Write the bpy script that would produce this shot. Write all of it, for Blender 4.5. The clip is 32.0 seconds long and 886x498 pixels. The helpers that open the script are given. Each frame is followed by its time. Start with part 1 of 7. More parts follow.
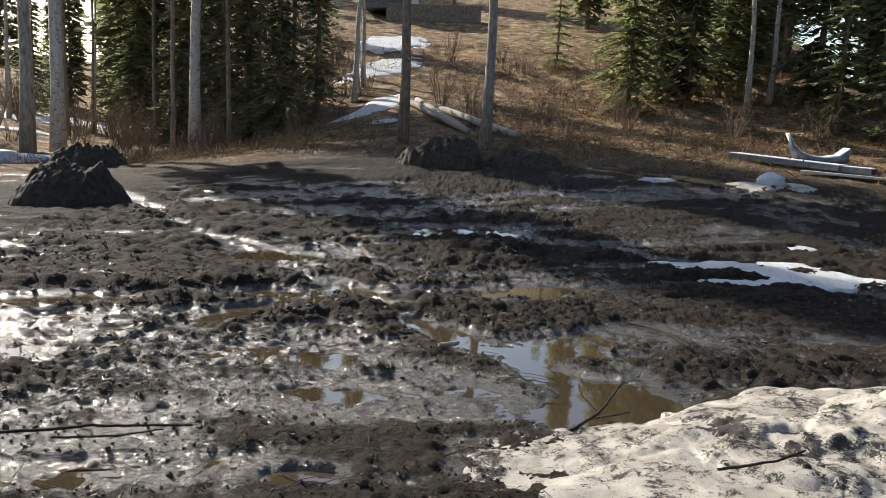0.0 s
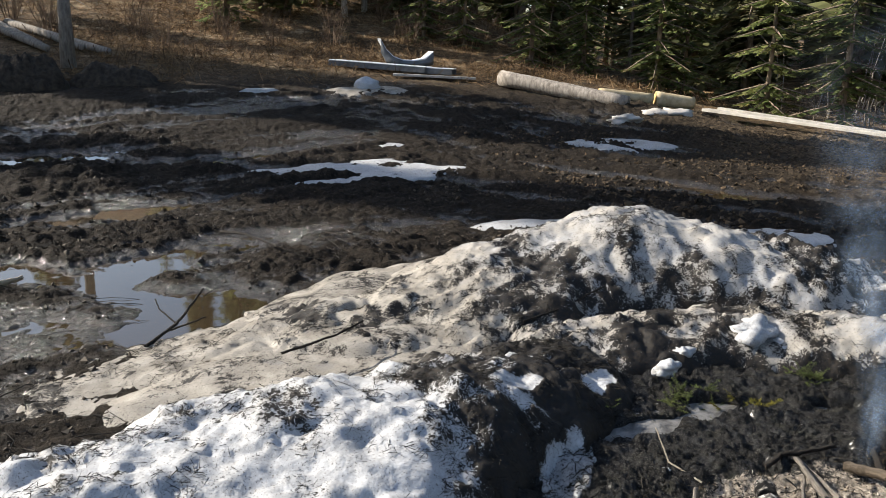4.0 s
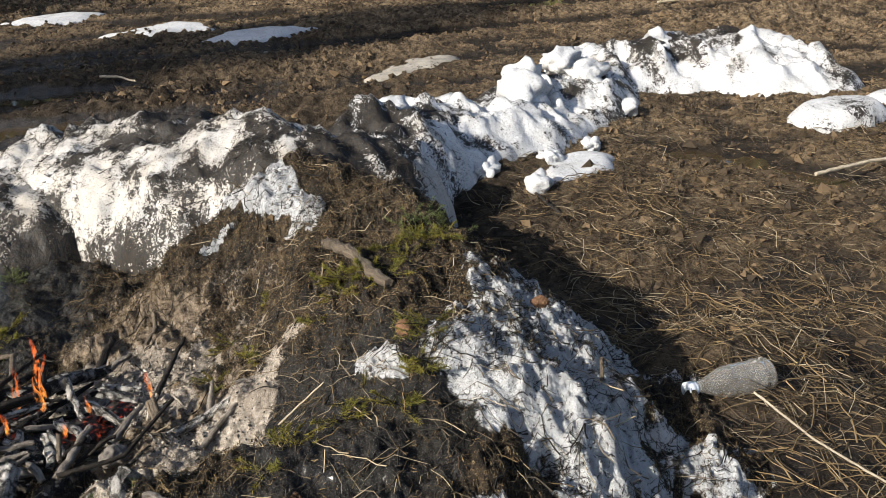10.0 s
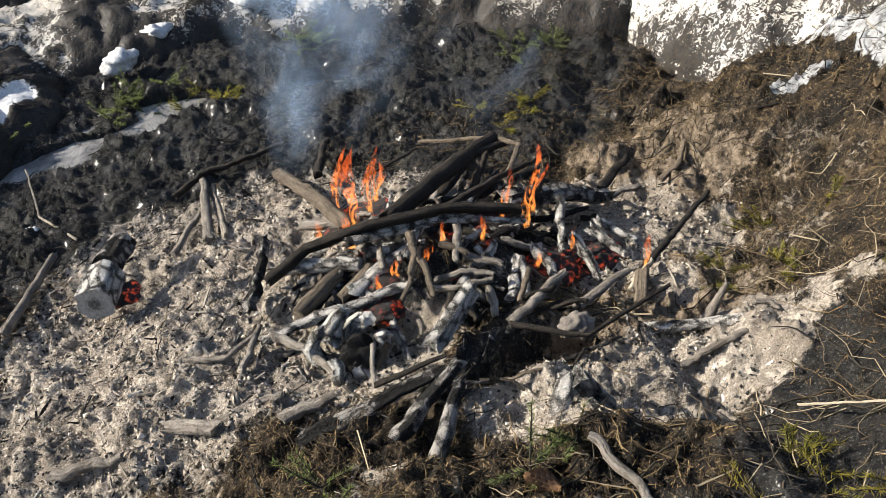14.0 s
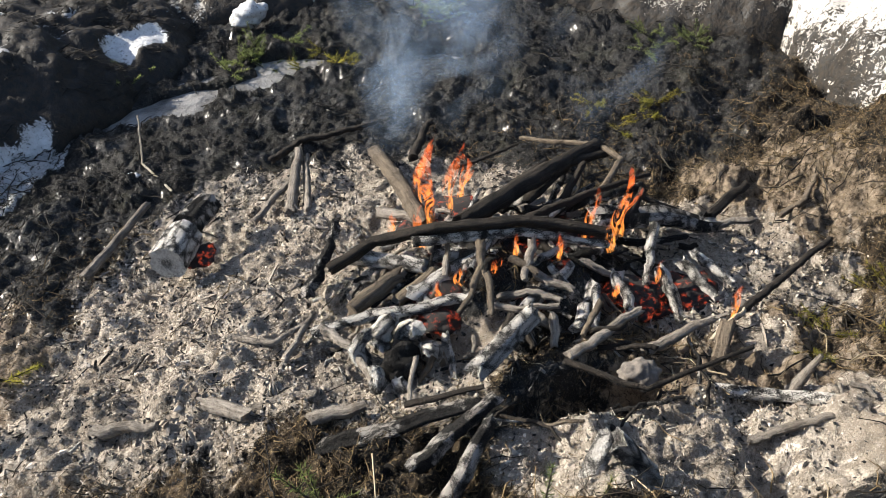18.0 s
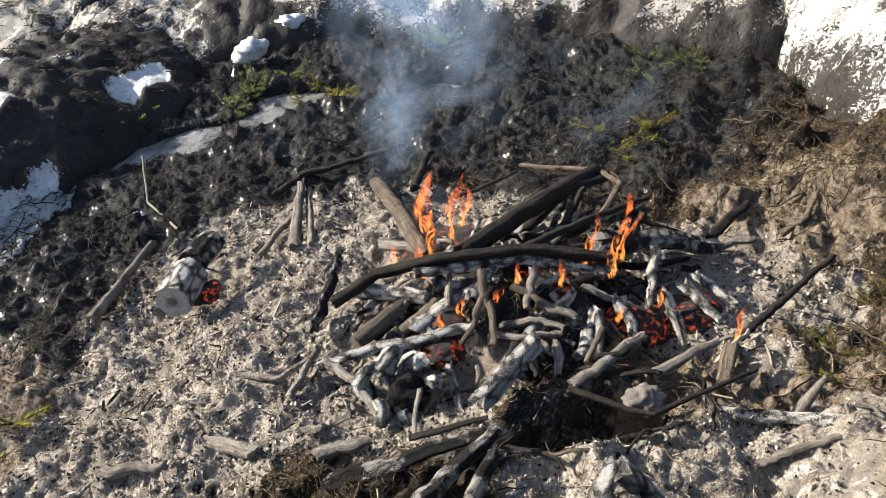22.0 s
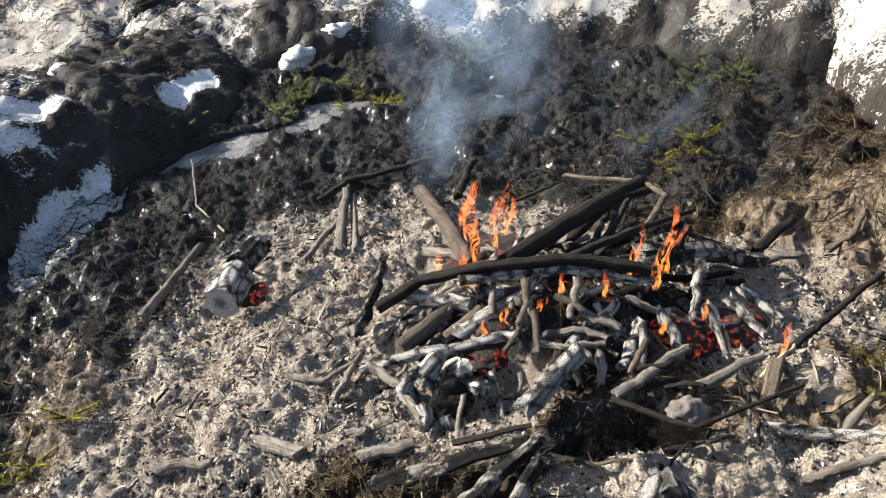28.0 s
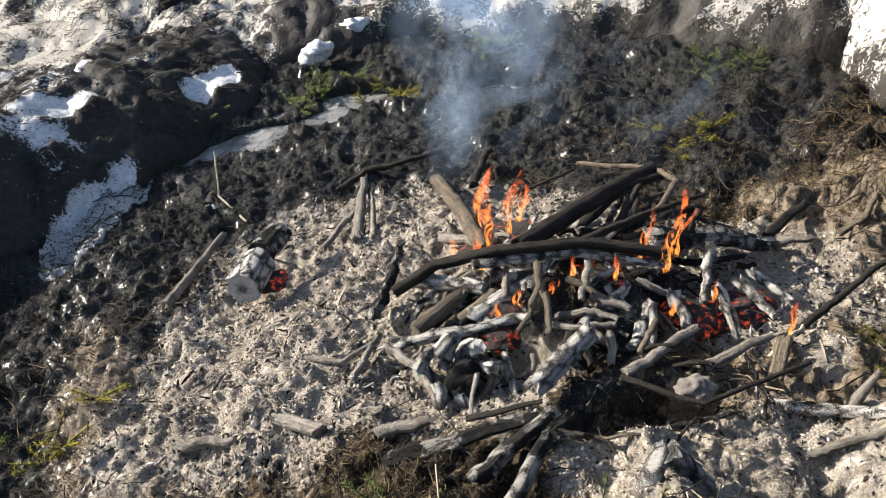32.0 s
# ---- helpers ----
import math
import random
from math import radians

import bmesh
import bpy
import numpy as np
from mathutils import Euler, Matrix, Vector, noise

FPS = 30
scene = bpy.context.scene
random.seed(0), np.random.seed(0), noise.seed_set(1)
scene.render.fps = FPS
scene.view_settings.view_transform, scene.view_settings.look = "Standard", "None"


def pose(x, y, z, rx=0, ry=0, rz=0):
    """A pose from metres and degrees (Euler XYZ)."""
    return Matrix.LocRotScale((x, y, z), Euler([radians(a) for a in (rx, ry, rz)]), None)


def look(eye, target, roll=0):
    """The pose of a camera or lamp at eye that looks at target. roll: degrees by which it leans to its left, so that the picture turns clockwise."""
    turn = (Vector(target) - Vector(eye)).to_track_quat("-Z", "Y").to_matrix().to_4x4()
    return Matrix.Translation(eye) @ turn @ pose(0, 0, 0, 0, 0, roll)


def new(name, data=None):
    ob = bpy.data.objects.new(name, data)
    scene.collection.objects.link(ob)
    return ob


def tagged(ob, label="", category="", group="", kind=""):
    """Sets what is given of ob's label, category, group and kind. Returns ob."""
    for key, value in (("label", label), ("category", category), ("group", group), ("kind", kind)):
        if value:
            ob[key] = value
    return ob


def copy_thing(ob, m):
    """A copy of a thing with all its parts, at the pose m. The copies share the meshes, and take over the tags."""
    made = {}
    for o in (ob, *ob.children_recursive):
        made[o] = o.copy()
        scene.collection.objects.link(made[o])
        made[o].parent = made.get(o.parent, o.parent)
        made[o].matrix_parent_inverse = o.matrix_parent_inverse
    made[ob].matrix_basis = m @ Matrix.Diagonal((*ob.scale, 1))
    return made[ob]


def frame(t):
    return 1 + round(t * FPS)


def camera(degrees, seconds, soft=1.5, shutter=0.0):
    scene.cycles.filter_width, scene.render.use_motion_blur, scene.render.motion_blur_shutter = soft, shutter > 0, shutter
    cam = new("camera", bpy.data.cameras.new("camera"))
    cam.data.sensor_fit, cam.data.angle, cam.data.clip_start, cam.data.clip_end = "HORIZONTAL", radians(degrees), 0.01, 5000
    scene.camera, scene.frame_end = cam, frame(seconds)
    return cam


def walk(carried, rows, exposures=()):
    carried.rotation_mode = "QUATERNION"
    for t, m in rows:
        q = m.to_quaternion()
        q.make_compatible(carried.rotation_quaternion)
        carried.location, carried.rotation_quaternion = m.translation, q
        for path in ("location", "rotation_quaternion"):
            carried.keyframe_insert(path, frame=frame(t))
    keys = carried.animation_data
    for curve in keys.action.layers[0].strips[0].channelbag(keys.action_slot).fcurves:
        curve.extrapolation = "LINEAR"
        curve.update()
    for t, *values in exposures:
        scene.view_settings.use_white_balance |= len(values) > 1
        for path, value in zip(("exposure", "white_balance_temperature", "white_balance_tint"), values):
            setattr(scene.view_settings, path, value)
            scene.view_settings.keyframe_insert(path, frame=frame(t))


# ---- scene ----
cam = camera(58.0, 32, 0.8)
PATH = [
    (0, (-0.965, -0.343, 1.467), (-1.229, 1.613, 1.145), 2.9),
    (0.5, (-0.99, -0.376, 1.45), (-1.363, 1.559, 1.107), 3.7),
    (1, (-0.998, -0.358, 1.434), (-1.403, 1.561, 1.042), 3.3),
    (1.5, (-0.998, -0.37, 1.439), (-1.405, 1.541, 1.015), 3.0),
    (2, (-0.983, -0.371, 1.445), (-1.369, 1.545, 1.018), 2.6),
    (2.5, (-0.931, -0.387, 1.444), (-1.19, 1.544, 0.995), 1.2),
    (4.5, (-0.519, -0.366, 1.386), (0.394, 1.338, 0.876), 1.5),
    (5, (-0.463, -0.427, 1.392), (0.698, 1.117, 0.872), 1.4),
    (5.5, (-0.411, -0.519, 1.386), (0.992, 0.808, 0.865), 1.0),
    (6, (-0.36, -0.587, 1.385), (1.259, 0.462, 0.856), 1.8),
    (6.5, (-0.31, -0.646, 1.385), (1.456, 0.133, 0.861), 3.0),
    (7, (-0.285, -0.681, 1.375), (1.553, -0.098, 0.847), 2.9),
    (7.5, (-0.258, -0.723, 1.369), (1.616, -0.322, 0.796), 2.4),
    (8, (-0.202, -0.775, 1.339), (1.672, -0.516, 0.69), 2.2),
    (8.5, (-0.026, -0.834, 1.339), (1.819, -0.466, 0.66), -3.8),
    (9, (0.14, -0.915, 1.351), (1.953, -0.411, 0.673), -8.7),
    (9.5, (0.28, -0.751, 1.305), (2.051, -0.239, 0.529), -6.7),
    (10, (0.414, -0.549, 1.343), (2.161, -0.086, 0.486), -2.2),
    (10.5, (0.507, -0.41, 1.296), (2.153, 0.221, 0.352), 0.0),
    (11, (0.745, -0.299, 1.27), (2.156, 0.685, 0.249), -3.4),
    (11.5, (0.675, -0.158, 1.245), (1.836, 1.055, 0.159), -2.5),
    (12, (0.532, -0.135, 1.235), (1.597, 1.095, 0.072), -0.5),
    (12.5, (0.462, -0.129, 1.23), (1.573, 1.02, 0.028), 3.0),
    (13, (0.49, -0.13, 1.248), (1.634, 0.998, 0.057), 4.7),
    (13.5, (0.712, -0.162, 1.2), (1.726, 1.062, -0.015), 0.7),
    (14, (0.835, -0.152, 1.207), (1.709, 1.115, -0.071), -1.9),
    (14.5, (0.872, -0.05, 1.2), (1.725, 1.18, -0.145), -1.2),
    (16.5, (1.08, -0.106, 1.231), (1.756, 1.187, -0.137), -3.0),
    (17, (1.055, -0.107, 1.226), (1.69, 1.227, -0.122), -3.3),
    (17.5, (1.026, -0.095, 1.233), (1.619, 1.27, -0.103), -2.5),
    (18, (1.002, -0.103, 1.214), (1.553, 1.273, -0.128), -1.8),
    (18.5, (0.997, -0.101, 1.218), (1.503, 1.284, -0.133), -1.7),
    (19, (0.96, -0.103, 1.24), (1.403, 1.332, -0.081), -1.4),
    (19.5, (0.906, -0.097, 1.253), (1.222, 1.4, -0.035), -2.5),
    (20, (0.878, -0.103, 1.253), (1.098, 1.408, -0.039), -3.6),
    (20.5, (0.888, -0.112, 1.244), (1.106, 1.386, -0.063), -4.2),
    (21, (0.924, -0.111, 1.241), (1.2, 1.374, -0.07), -4.8),
    (21.5, (0.97, -0.108, 1.241), (1.377, 1.353, -0.063), -4.9),
    (22, (1.02, -0.107, 1.229), (1.563, 1.314, -0.069), -4.2),
    (22.5, (1.041, -0.108, 1.221), (1.664, 1.273, -0.085), -3.8),
    (23, (1.069, -0.116, 1.216), (1.754, 1.224, -0.101), -3.8),
    (23.5, (1.079, -0.121, 1.221), (1.812, 1.202, -0.087), -3.6),
    (24, (1.077, -0.124, 1.223), (1.819, 1.201, -0.079), -3.5),
    (24.5, (1.062, -0.12, 1.235), (1.783, 1.23, -0.052), -3.7),
    (25, (1.04, -0.113, 1.244), (1.707, 1.288, -0.018), -4.0),
    (25.5, (1.019, -0.11, 1.25), (1.626, 1.33, 0.002), -4.3),
    (26, (1.001, -0.109, 1.255), (1.554, 1.356, 0.011), -4.2),
    (26.5, (0.977, -0.116, 1.265), (1.481, 1.371, 0.026), -4.4),
    (28.5, (0.999, -0.109, 1.234), (1.461, 1.352, -0.052), -5.0),
    (29, (0.956, -0.108, 1.249), (1.352, 1.378, -0.029), -4.3),
    (29.5, (0.92, -0.109, 1.237), (1.23, 1.396, -0.043), -4.7),
    (30, (0.943, -0.116, 1.237), (1.256, 1.378, -0.055), -5.2),
    (30.5, (0.975, -0.122, 1.217), (1.326, 1.353, -0.088), -5.5),
    (31, (0.969, -0.149, 1.238), (1.329, 1.314, -0.077), -6.5),
    (31.5, (1.004, -0.157, 1.253), (1.375, 1.318, -0.046), -7.4),
    (32, (0.993, -0.159, 1.247), (1.412, 1.32, -0.032), -6.6),
]
walk(cam, [(t, look(e, g, r)) for t, e, g, r in PATH], [(0, 1.02), (1, 0.75), (3, 0.75), (6, 0.85), (8, 0.82), (11, 0.85), (13, 1.05), (16, 1.2), (22, 1.3), (32, 1.36)])

# ---- light ----
SUN_AZ, SUN_EL = 53.0, 31.0          # degrees left of +y, degrees up
sun_way = Vector((-math.sin(radians(SUN_AZ)) * math.cos(radians(SUN_EL)), math.cos(radians(SUN_AZ)) * math.cos(radians(SUN_EL)), math.sin(radians(SUN_EL))))
world = bpy.data.worlds.new("sky")
scene.world = world
world.use_nodes = True
wn = world.node_tree
sky = wn.nodes.new("ShaderNodeTexSky")
sky.sky_type, sky.sun_disc = "NISHITA", False
sky.sun_elevation, sky.sun_rotation = radians(SUN_EL), radians(-SUN_AZ)
sky.air_density, sky.dust_density, sky.ozone_density = 1.0, 1.5, 1.0
wn.nodes["Background"].inputs["Strength"].default_value = 0.11
wn.links.new(sky.outputs[0], wn.nodes["Background"].inputs["Color"])
sun = new("sun", bpy.data.lights.new("sun", "SUN"))
sun.data.energy, sun.data.angle, sun.data.color = 5.0, radians(0.6), (1.0, 0.93, 0.82)
sun.matrix_world = look(sun_way * 60, (0, 0, 0))

# ---- materials ----
class Nodes:
    """Short ways to wire a node material."""

    def __init__(self, name):
        self.mat = bpy.data.materials.new(name)
        self.mat.use_nodes = True
        self.t = self.mat.node_tree
        self.b = self.t.nodes["Principled BSDF"]
        self.out = self.t.nodes["Material Output"]
        self.co = self.t.nodes.new("ShaderNodeTexCoord").outputs["Object"]

    def node(self, kind, **sets):
        n = self.t.nodes.new(kind)
        for k, v in sets.items():
            setattr(n, k, v)
        return n

    def to(self, value, socket):
        if isinstance(value, bpy.types.NodeSocket):
            self.t.links.new(value, socket)
        elif isinstance(value, (tuple, list)) and len(value) == 3 and socket.type == "RGBA":
            socket.default_value = (*value, 1)
        else:
            socket.default_value = value

    def noise(self, scale, detail=4.0, rough=0.55, vec=None, distort=0.0):
        n = self.node("ShaderNodeTexNoise")
        self.to(vec or self.co, n.inputs["Vector"])
        n.inputs["Scale"].default_value, n.inputs["Detail"].default_value = scale, detail
        n.inputs["Roughness"].default_value, n.inputs["Distortion"].default_value = rough, distort
        return n.outputs["Fac"]

    def cells(self, scale, vec=None, feature="F1"):
        n = self.node("ShaderNodeTexVoronoi", feature=feature)
        self.to(vec or self.co, n.inputs["Vector"])
        n.inputs["Scale"].default_value = scale
        return n.outputs["Distance"]

    def stretch(self, x, y, z):
        n = self.node("ShaderNodeMapping")
        self.to(self.co, n.inputs["Vector"])
        n.inputs["Scale"].default_value = (x, y, z)
        return n.outputs[0]

    def range(self, v, a, b, c=0.0, d=1.0):
        n = self.node("ShaderNodeMapRange")
        self.to(v, n.inputs[0])
        for k, w in zip((1, 2, 3, 4), (a, b, c, d)):
            n.inputs[k].default_value = w
        return n.outputs[0]

    def math(self, op, a, b=0.5, c=0.5):
        n = self.node("ShaderNodeMath", operation=op)
        for k, v in enumerate((a, b, c)):
            self.to(v, n.inputs[k])
        return n.outputs[0]

    def mix(self, fac, a, b):
        n = self.node("ShaderNodeMix", data_type="RGBA")
        self.to(fac, n.inputs[0])
        self.to(a, n.inputs[6])
        self.to(b, n.inputs[7])
        return n.outputs[2]

    def attr(self, name):
        n = self.node("ShaderNodeAttribute", attribute_name=name)
        return n.outputs["Fac"]

    def rand(self):
        return self.node("ShaderNodeObjectInfo").outputs["Random"]

    def island(self):
        return self.node("ShaderNodeNewGeometry").outputs["Random Per Island"]

    def bump(self, height, strength=0.5, distance=0.01, under=None):
        n = self.node("ShaderNodeBump")
        self.to(height, n.inputs["Height"])
        n.inputs["Strength"].default_value, n.inputs["Distance"].default_value = strength, distance
        if under is not None:
            self.to(under, n.inputs["Normal"])
        self.to(n.outputs[0], self.b.inputs["Normal"])
        return n.outputs[0]

    def done(self, colour, rough=0.8, metal=0.0, spec=0.5):
        self.to(colour, self.b.inputs["Base Color"])
        self.to(rough, self.b.inputs["Roughness"])
        self.to(metal, self.b.inputs["Metallic"])
        self.b.inputs["Specular IOR Level"].default_value = spec
        return self.mat


def earth():
    n = Nodes("churned mud and forest floor")
    fine, grit = n.noise(22, 6, 0.65), n.noise(120, 4, 0.7)
    wet = n.mix(n.range(fine, 0.35, 0.7), (0.010, 0.008, 0.006), (0.048, 0.037, 0.026))
    dry = n.mix(n.range(fine, 0.34, 0.66), (0.050, 0.036, 0.022), (0.32, 0.235, 0.145))
    dry = n.mix(n.range(n.noise(1.6, 5, 0.65), 0.5, 0.68), dry, (0.035, 0.025, 0.015))
    damp = n.math("ADD", n.attr("damp"), n.math("MULTIPLY", n.math("SUBTRACT", fine, 0.5), 0.9))
    mud = n.mix(n.math("MULTIPLY", n.attr("dry"), n.range(damp, 0.25, 0.70, 1.0, 0.0)), wet, dry)
    mud = n.mix(n.math("MULTIPLY", n.range(n.noise(13, 5, 0.7), 0.50, 0.60), 0.75), mud, (0.016, 0.011, 0.007))
    litter = n.mix(n.range(fine, 0.38, 0.64), (0.055, 0.036, 0.020), (0.34, 0.215, 0.11))
    litter = n.mix(n.math("MULTIPLY", n.range(n.noise(2.2, 6, 0.7), 0.52, 0.62), 0.8), litter, (0.42, 0.32, 0.20))
    litter = n.mix(n.math("MULTIPLY", n.range(n.noise(1.3, 6, 0.68), 0.48, 0.60), 0.8), litter, (0.030, 0.021, 0.013))
    col = n.mix(n.attr("yard"), litter, mud)
    col = n.mix(n.math("MULTIPLY", n.range(grit, 0.62, 0.8), 0.2), col, (0.22, 0.18, 0.13))
    gloss = n.math("MULTIPLY", n.attr("yard"), n.math("SUBTRACT", 1.0, n.math("MULTIPLY", n.attr("dry"), 0.8)))
    rough = n.math("SUBTRACT", 0.95, n.math("MULTIPLY", gloss, n.range(damp, 0.3, 0.8, 0.10, 0.45)))
    b = n.bump(fine, 0.8, 0.022)
    b = n.bump(n.noise(60, 5, 0.7), 1.0, 0.022, b)
    n.bump(grit, 0.4, 0.004, b)
    n.to(n.math("MULTIPLY", gloss, n.range(n.math("ADD", damp, n.noise(5, 6, 0.75)), 0.88, 1.10, 0.0, 1.0)), n.b.inputs["Coat Weight"])
    n.b.inputs["Coat Roughness"].default_value = 0.10
    film = n.node("ShaderNodeBump")
    n.to(n.noise(40, 5, 0.7), film.inputs["Height"])
    film.inputs["Strength"].default_value, film.inputs["Distance"].default_value = 1.0, 0.030
    n.to(film.outputs[0], n.b.inputs["Coat Normal"])
    return n.done(col, rough, 0.0, 0.12)


def fire_earth():
    n = Nodes("burnt duff, ash and old snow round the fire")
    mid, fine, grit = n.noise(9, 5), n.noise(60, 7, 0.75), n.noise(270, 5, 0.78)
    fibre = n.noise(90, 4, 0.7, None, 2.5)
    duff = n.mix(n.range(fine, 0.42, 0.62), (0.007, 0.005, 0.004), (0.150, 0.104, 0.056))
    duff = n.mix(n.range(n.noise(15, 6, 0.7), 0.45, 0.55), duff, (0.010, 0.008, 0.006))
    duff = n.mix(n.math("MULTIPLY", n.range(fibre, 0.57, 0.62), 0.7), duff, (0.36, 0.27, 0.15))
    charred = n.mix(n.range(fine, 0.42, 0.72), (0.005, 0.005, 0.005), (0.050, 0.046, 0.041))
    charred = n.mix(n.math("MULTIPLY", n.range(n.noise(6, 5, 0.7), 0.54, 0.66), 0.5), charred, (0.040, 0.040, 0.024))
    charred = n.mix(n.range(grit, 0.57, 0.64), charred, (0.22, 0.21, 0.19))
    ash = n.mix(n.range(fine, 0.38, 0.62), (0.255, 0.211, 0.164), (0.69, 0.605, 0.505))
    ash = n.mix(n.range(mid, 0.50, 0.62), ash, (0.355, 0.297, 0.235))
    ash = n.mix(n.math("MULTIPLY", n.range(n.noise(17, 6, 0.72), 0.54, 0.62), 0.8), ash, (0.060, 0.051, 0.042))
    ash = n.mix(n.math("MULTIPLY", n.range(n.noise(5.5, 4, 0.6), 0.50, 0.64), 0.6), ash, (0.115, 0.092, 0.070))
    ash = n.mix(n.math("MULTIPLY", n.range(fibre, 0.58, 0.63), 0.75), ash, (0.64, 0.575, 0.48))
    ash = n.mix(n.math("MULTIPLY", n.range(grit, 0.58, 0.64), 0.85), ash, (0.045, 0.040, 0.035))
    ash = n.mix(n.math("MULTIPLY", n.range(grit, 0.42, 0.36), 0.8), ash, (0.74, 0.69, 0.61))
    warm = n.mix(n.range(fine, 0.36, 0.64), (0.070, 0.048, 0.030), (0.40, 0.315, 0.225))
    warm = n.mix(n.math("MULTIPLY", n.range(grit, 0.58, 0.66), 0.7), warm, (0.48, 0.41, 0.33))
    snow = n.mix(n.range(fine, 0.3, 0.7), (0.42, 0.425, 0.43), (0.74, 0.75, 0.76))
    snow = n.mix(n.math("MULTIPLY", n.range(n.noise(38, 5, 0.7, None, 1.5), 0.56, 0.62), 0.9), snow, (0.05, 0.04, 0.03))
    edge = n.math("MULTIPLY", n.math("ADD", n.math("SUBTRACT", fine, 0.5), n.math("SUBTRACT", mid, 0.5)), 1.3)

    def cover(name):
        return n.range(n.math("ADD", n.attr(name), edge), 0.40, 0.60)
    col = n.mix(cover("char"), duff, charred)
    col = n.mix(cover("warm"), col, warm)
    col = n.mix(cover("ash"), col, ash)
    col = n.mix(cover("snow"), col, snow)
    wet = n.math("MULTIPLY", n.attr("char"), n.range(mid, 0.45, 0.65))
    rough = n.math("SUBTRACT", 0.95, n.math("MULTIPLY", wet, 0.45))
    b = n.bump(fine, 1.0, 0.020)
    b = n.bump(fibre, 0.6, 0.006, b)
    n.bump(grit, 1.0, 0.006, b)
    n.to(n.math("MULTIPLY", n.attr("char"), n.range(n.noise(5, 6, 0.7), 0.48, 0.60, 0.0, 0.35)), n.b.inputs["Coat Weight"])
    n.b.inputs["Coat Roughness"].default_value = 0.22
    return n.done(col, rough, 0.0, 0.3)


def snow_mat(name):
    """Old granular snow under needles and grit, which lie where the attribute dirt says."""
    n = Nodes(name)
    mid, fine, grit, dots = n.noise(7, 5, 0.6), n.noise(60, 5, 0.7), n.noise(44, 6, 0.72, None, 2.2), n.noise(150, 3, 0.6)
    white = n.mix(n.range(fine, 0.3, 0.7), (0.37, 0.372, 0.375), (0.58, 0.59, 0.60))
    tan = n.mix(n.range(mid, 0.3, 0.7), (0.17, 0.15, 0.12), (0.44, 0.405, 0.35))
    col = n.mix(n.range(n.math("ADD", mid, n.attr("brown")), 0.72, 1.25), white, tan)
    col = n.mix(n.math("MULTIPLY", n.range(dots, 0.60, 0.66), 0.8), col, (0.07, 0.055, 0.04))
    grime = n.math("MULTIPLY", n.range(n.noise(9, 6, 0.68), 0.42, 0.60), n.range(n.attr("dirt"), 0.1, 0.6, 0.20, 0.55))
    col = n.mix(grime, col, (0.20, 0.175, 0.14))
    # litter tone darkened below its own brown: the shade among the needles is in it
    litter = n.mix(n.range(fine, 0.4, 0.65), (0.004, 0.0035, 0.003), (0.028, 0.021, 0.014))
    col = n.mix(n.range(n.math("ADD", n.math("ADD", n.math("MULTIPLY", n.math("SUBTRACT", grit, 0.5), 3.8), n.math("MULTIPLY", n.math("SUBTRACT", n.noise(9, 6, 0.7, None, 1.2), 0.5), 3.0)), n.attr("dirt")), 0.56, 0.74), col, litter)
    b = n.bump(mid, 0.5, 0.03)
    n.bump(n.noise(90, 4, 0.6), 0.5, 0.005, b)
    return n.done(col, n.range(fine, 0.3, 0.7, 0.5, 0.85), 0.0, 0.35)


def water_mat(name="muddy standing water", a=(0.060, 0.042, 0.023), b=(0.026, 0.020, 0.013), rough=0.03):
    n = Nodes(name)
    col = n.mix(n.noise(0.9, 3), a, b)
    n.bump(n.noise(9, 3), 0.05, 0.004)
    return n.done(col, rough, 0.0, 0.6)


def bark(name, dark, light, patches=None, scale=1.0):
    n = Nodes(name)
    v = n.stretch(7 * scale, 7 * scale, 2.2 * scale)
    a, f = n.noise(2.2, 5, 0.65, v), n.noise(60 * scale, 5, 0.7)
    col = n.mix(n.range(a, 0.35, 0.68), dark, light)
    if patches:
        col = n.mix(n.range(n.noise(3.5, 4, 0.7, n.stretch(2, 2, 5)), 0.56, 0.64), col, patches)
    col = n.mix(n.math("MULTIPLY", n.rand(), 0.35), col, dark)
    b = n.bump(a, 0.8, 0.02)
    n.bump(f, 0.6, 0.006, b)
    return n.done(col, 0.9, 0.0, 0.3)


def needles(name, dark, light, brown=(0.15, 0.105, 0.045), share=0.12):
    n = Nodes(name)
    r = n.island()
    col = n.mix(n.math("POWER", r, 1.3), dark, light)
    col = n.mix(n.range(n.noise(1.7, 3), 0.6 - share, 0.75), col, brown)
    col = n.mix(n.math("MULTIPLY", n.rand(), 0.35), col, dark)
    n.done(col, 0.7, 0.0, 0.25)
    through_light = n.node("ShaderNodeBsdfTranslucent")
    n.to(col, through_light.inputs["Color"])
    m = n.node("ShaderNodeMixShader")
    m.inputs[0].default_value = 0.65
    n.to(n.b.outputs[0], m.inputs[1])
    n.to(through_light.outputs[0], m.inputs[2])
    n.to(m.outputs[0], n.out.inputs["Surface"])
    return n.mat


def plain(name, a, b, scale=30.0, rough=0.8, metal=0.0, bump=0.4, spec=0.4, dist=0.004):
    n = Nodes(name)
    f = n.noise(scale, 6, 0.65)
    col = n.mix(n.range(f, 0.32, 0.68), a, b)
    col = n.mix(n.math("MULTIPLY", n.rand(), 0.3), col, a)
    n.bump(f, bump, dist)
    return n.done(col, rough, metal, spec)


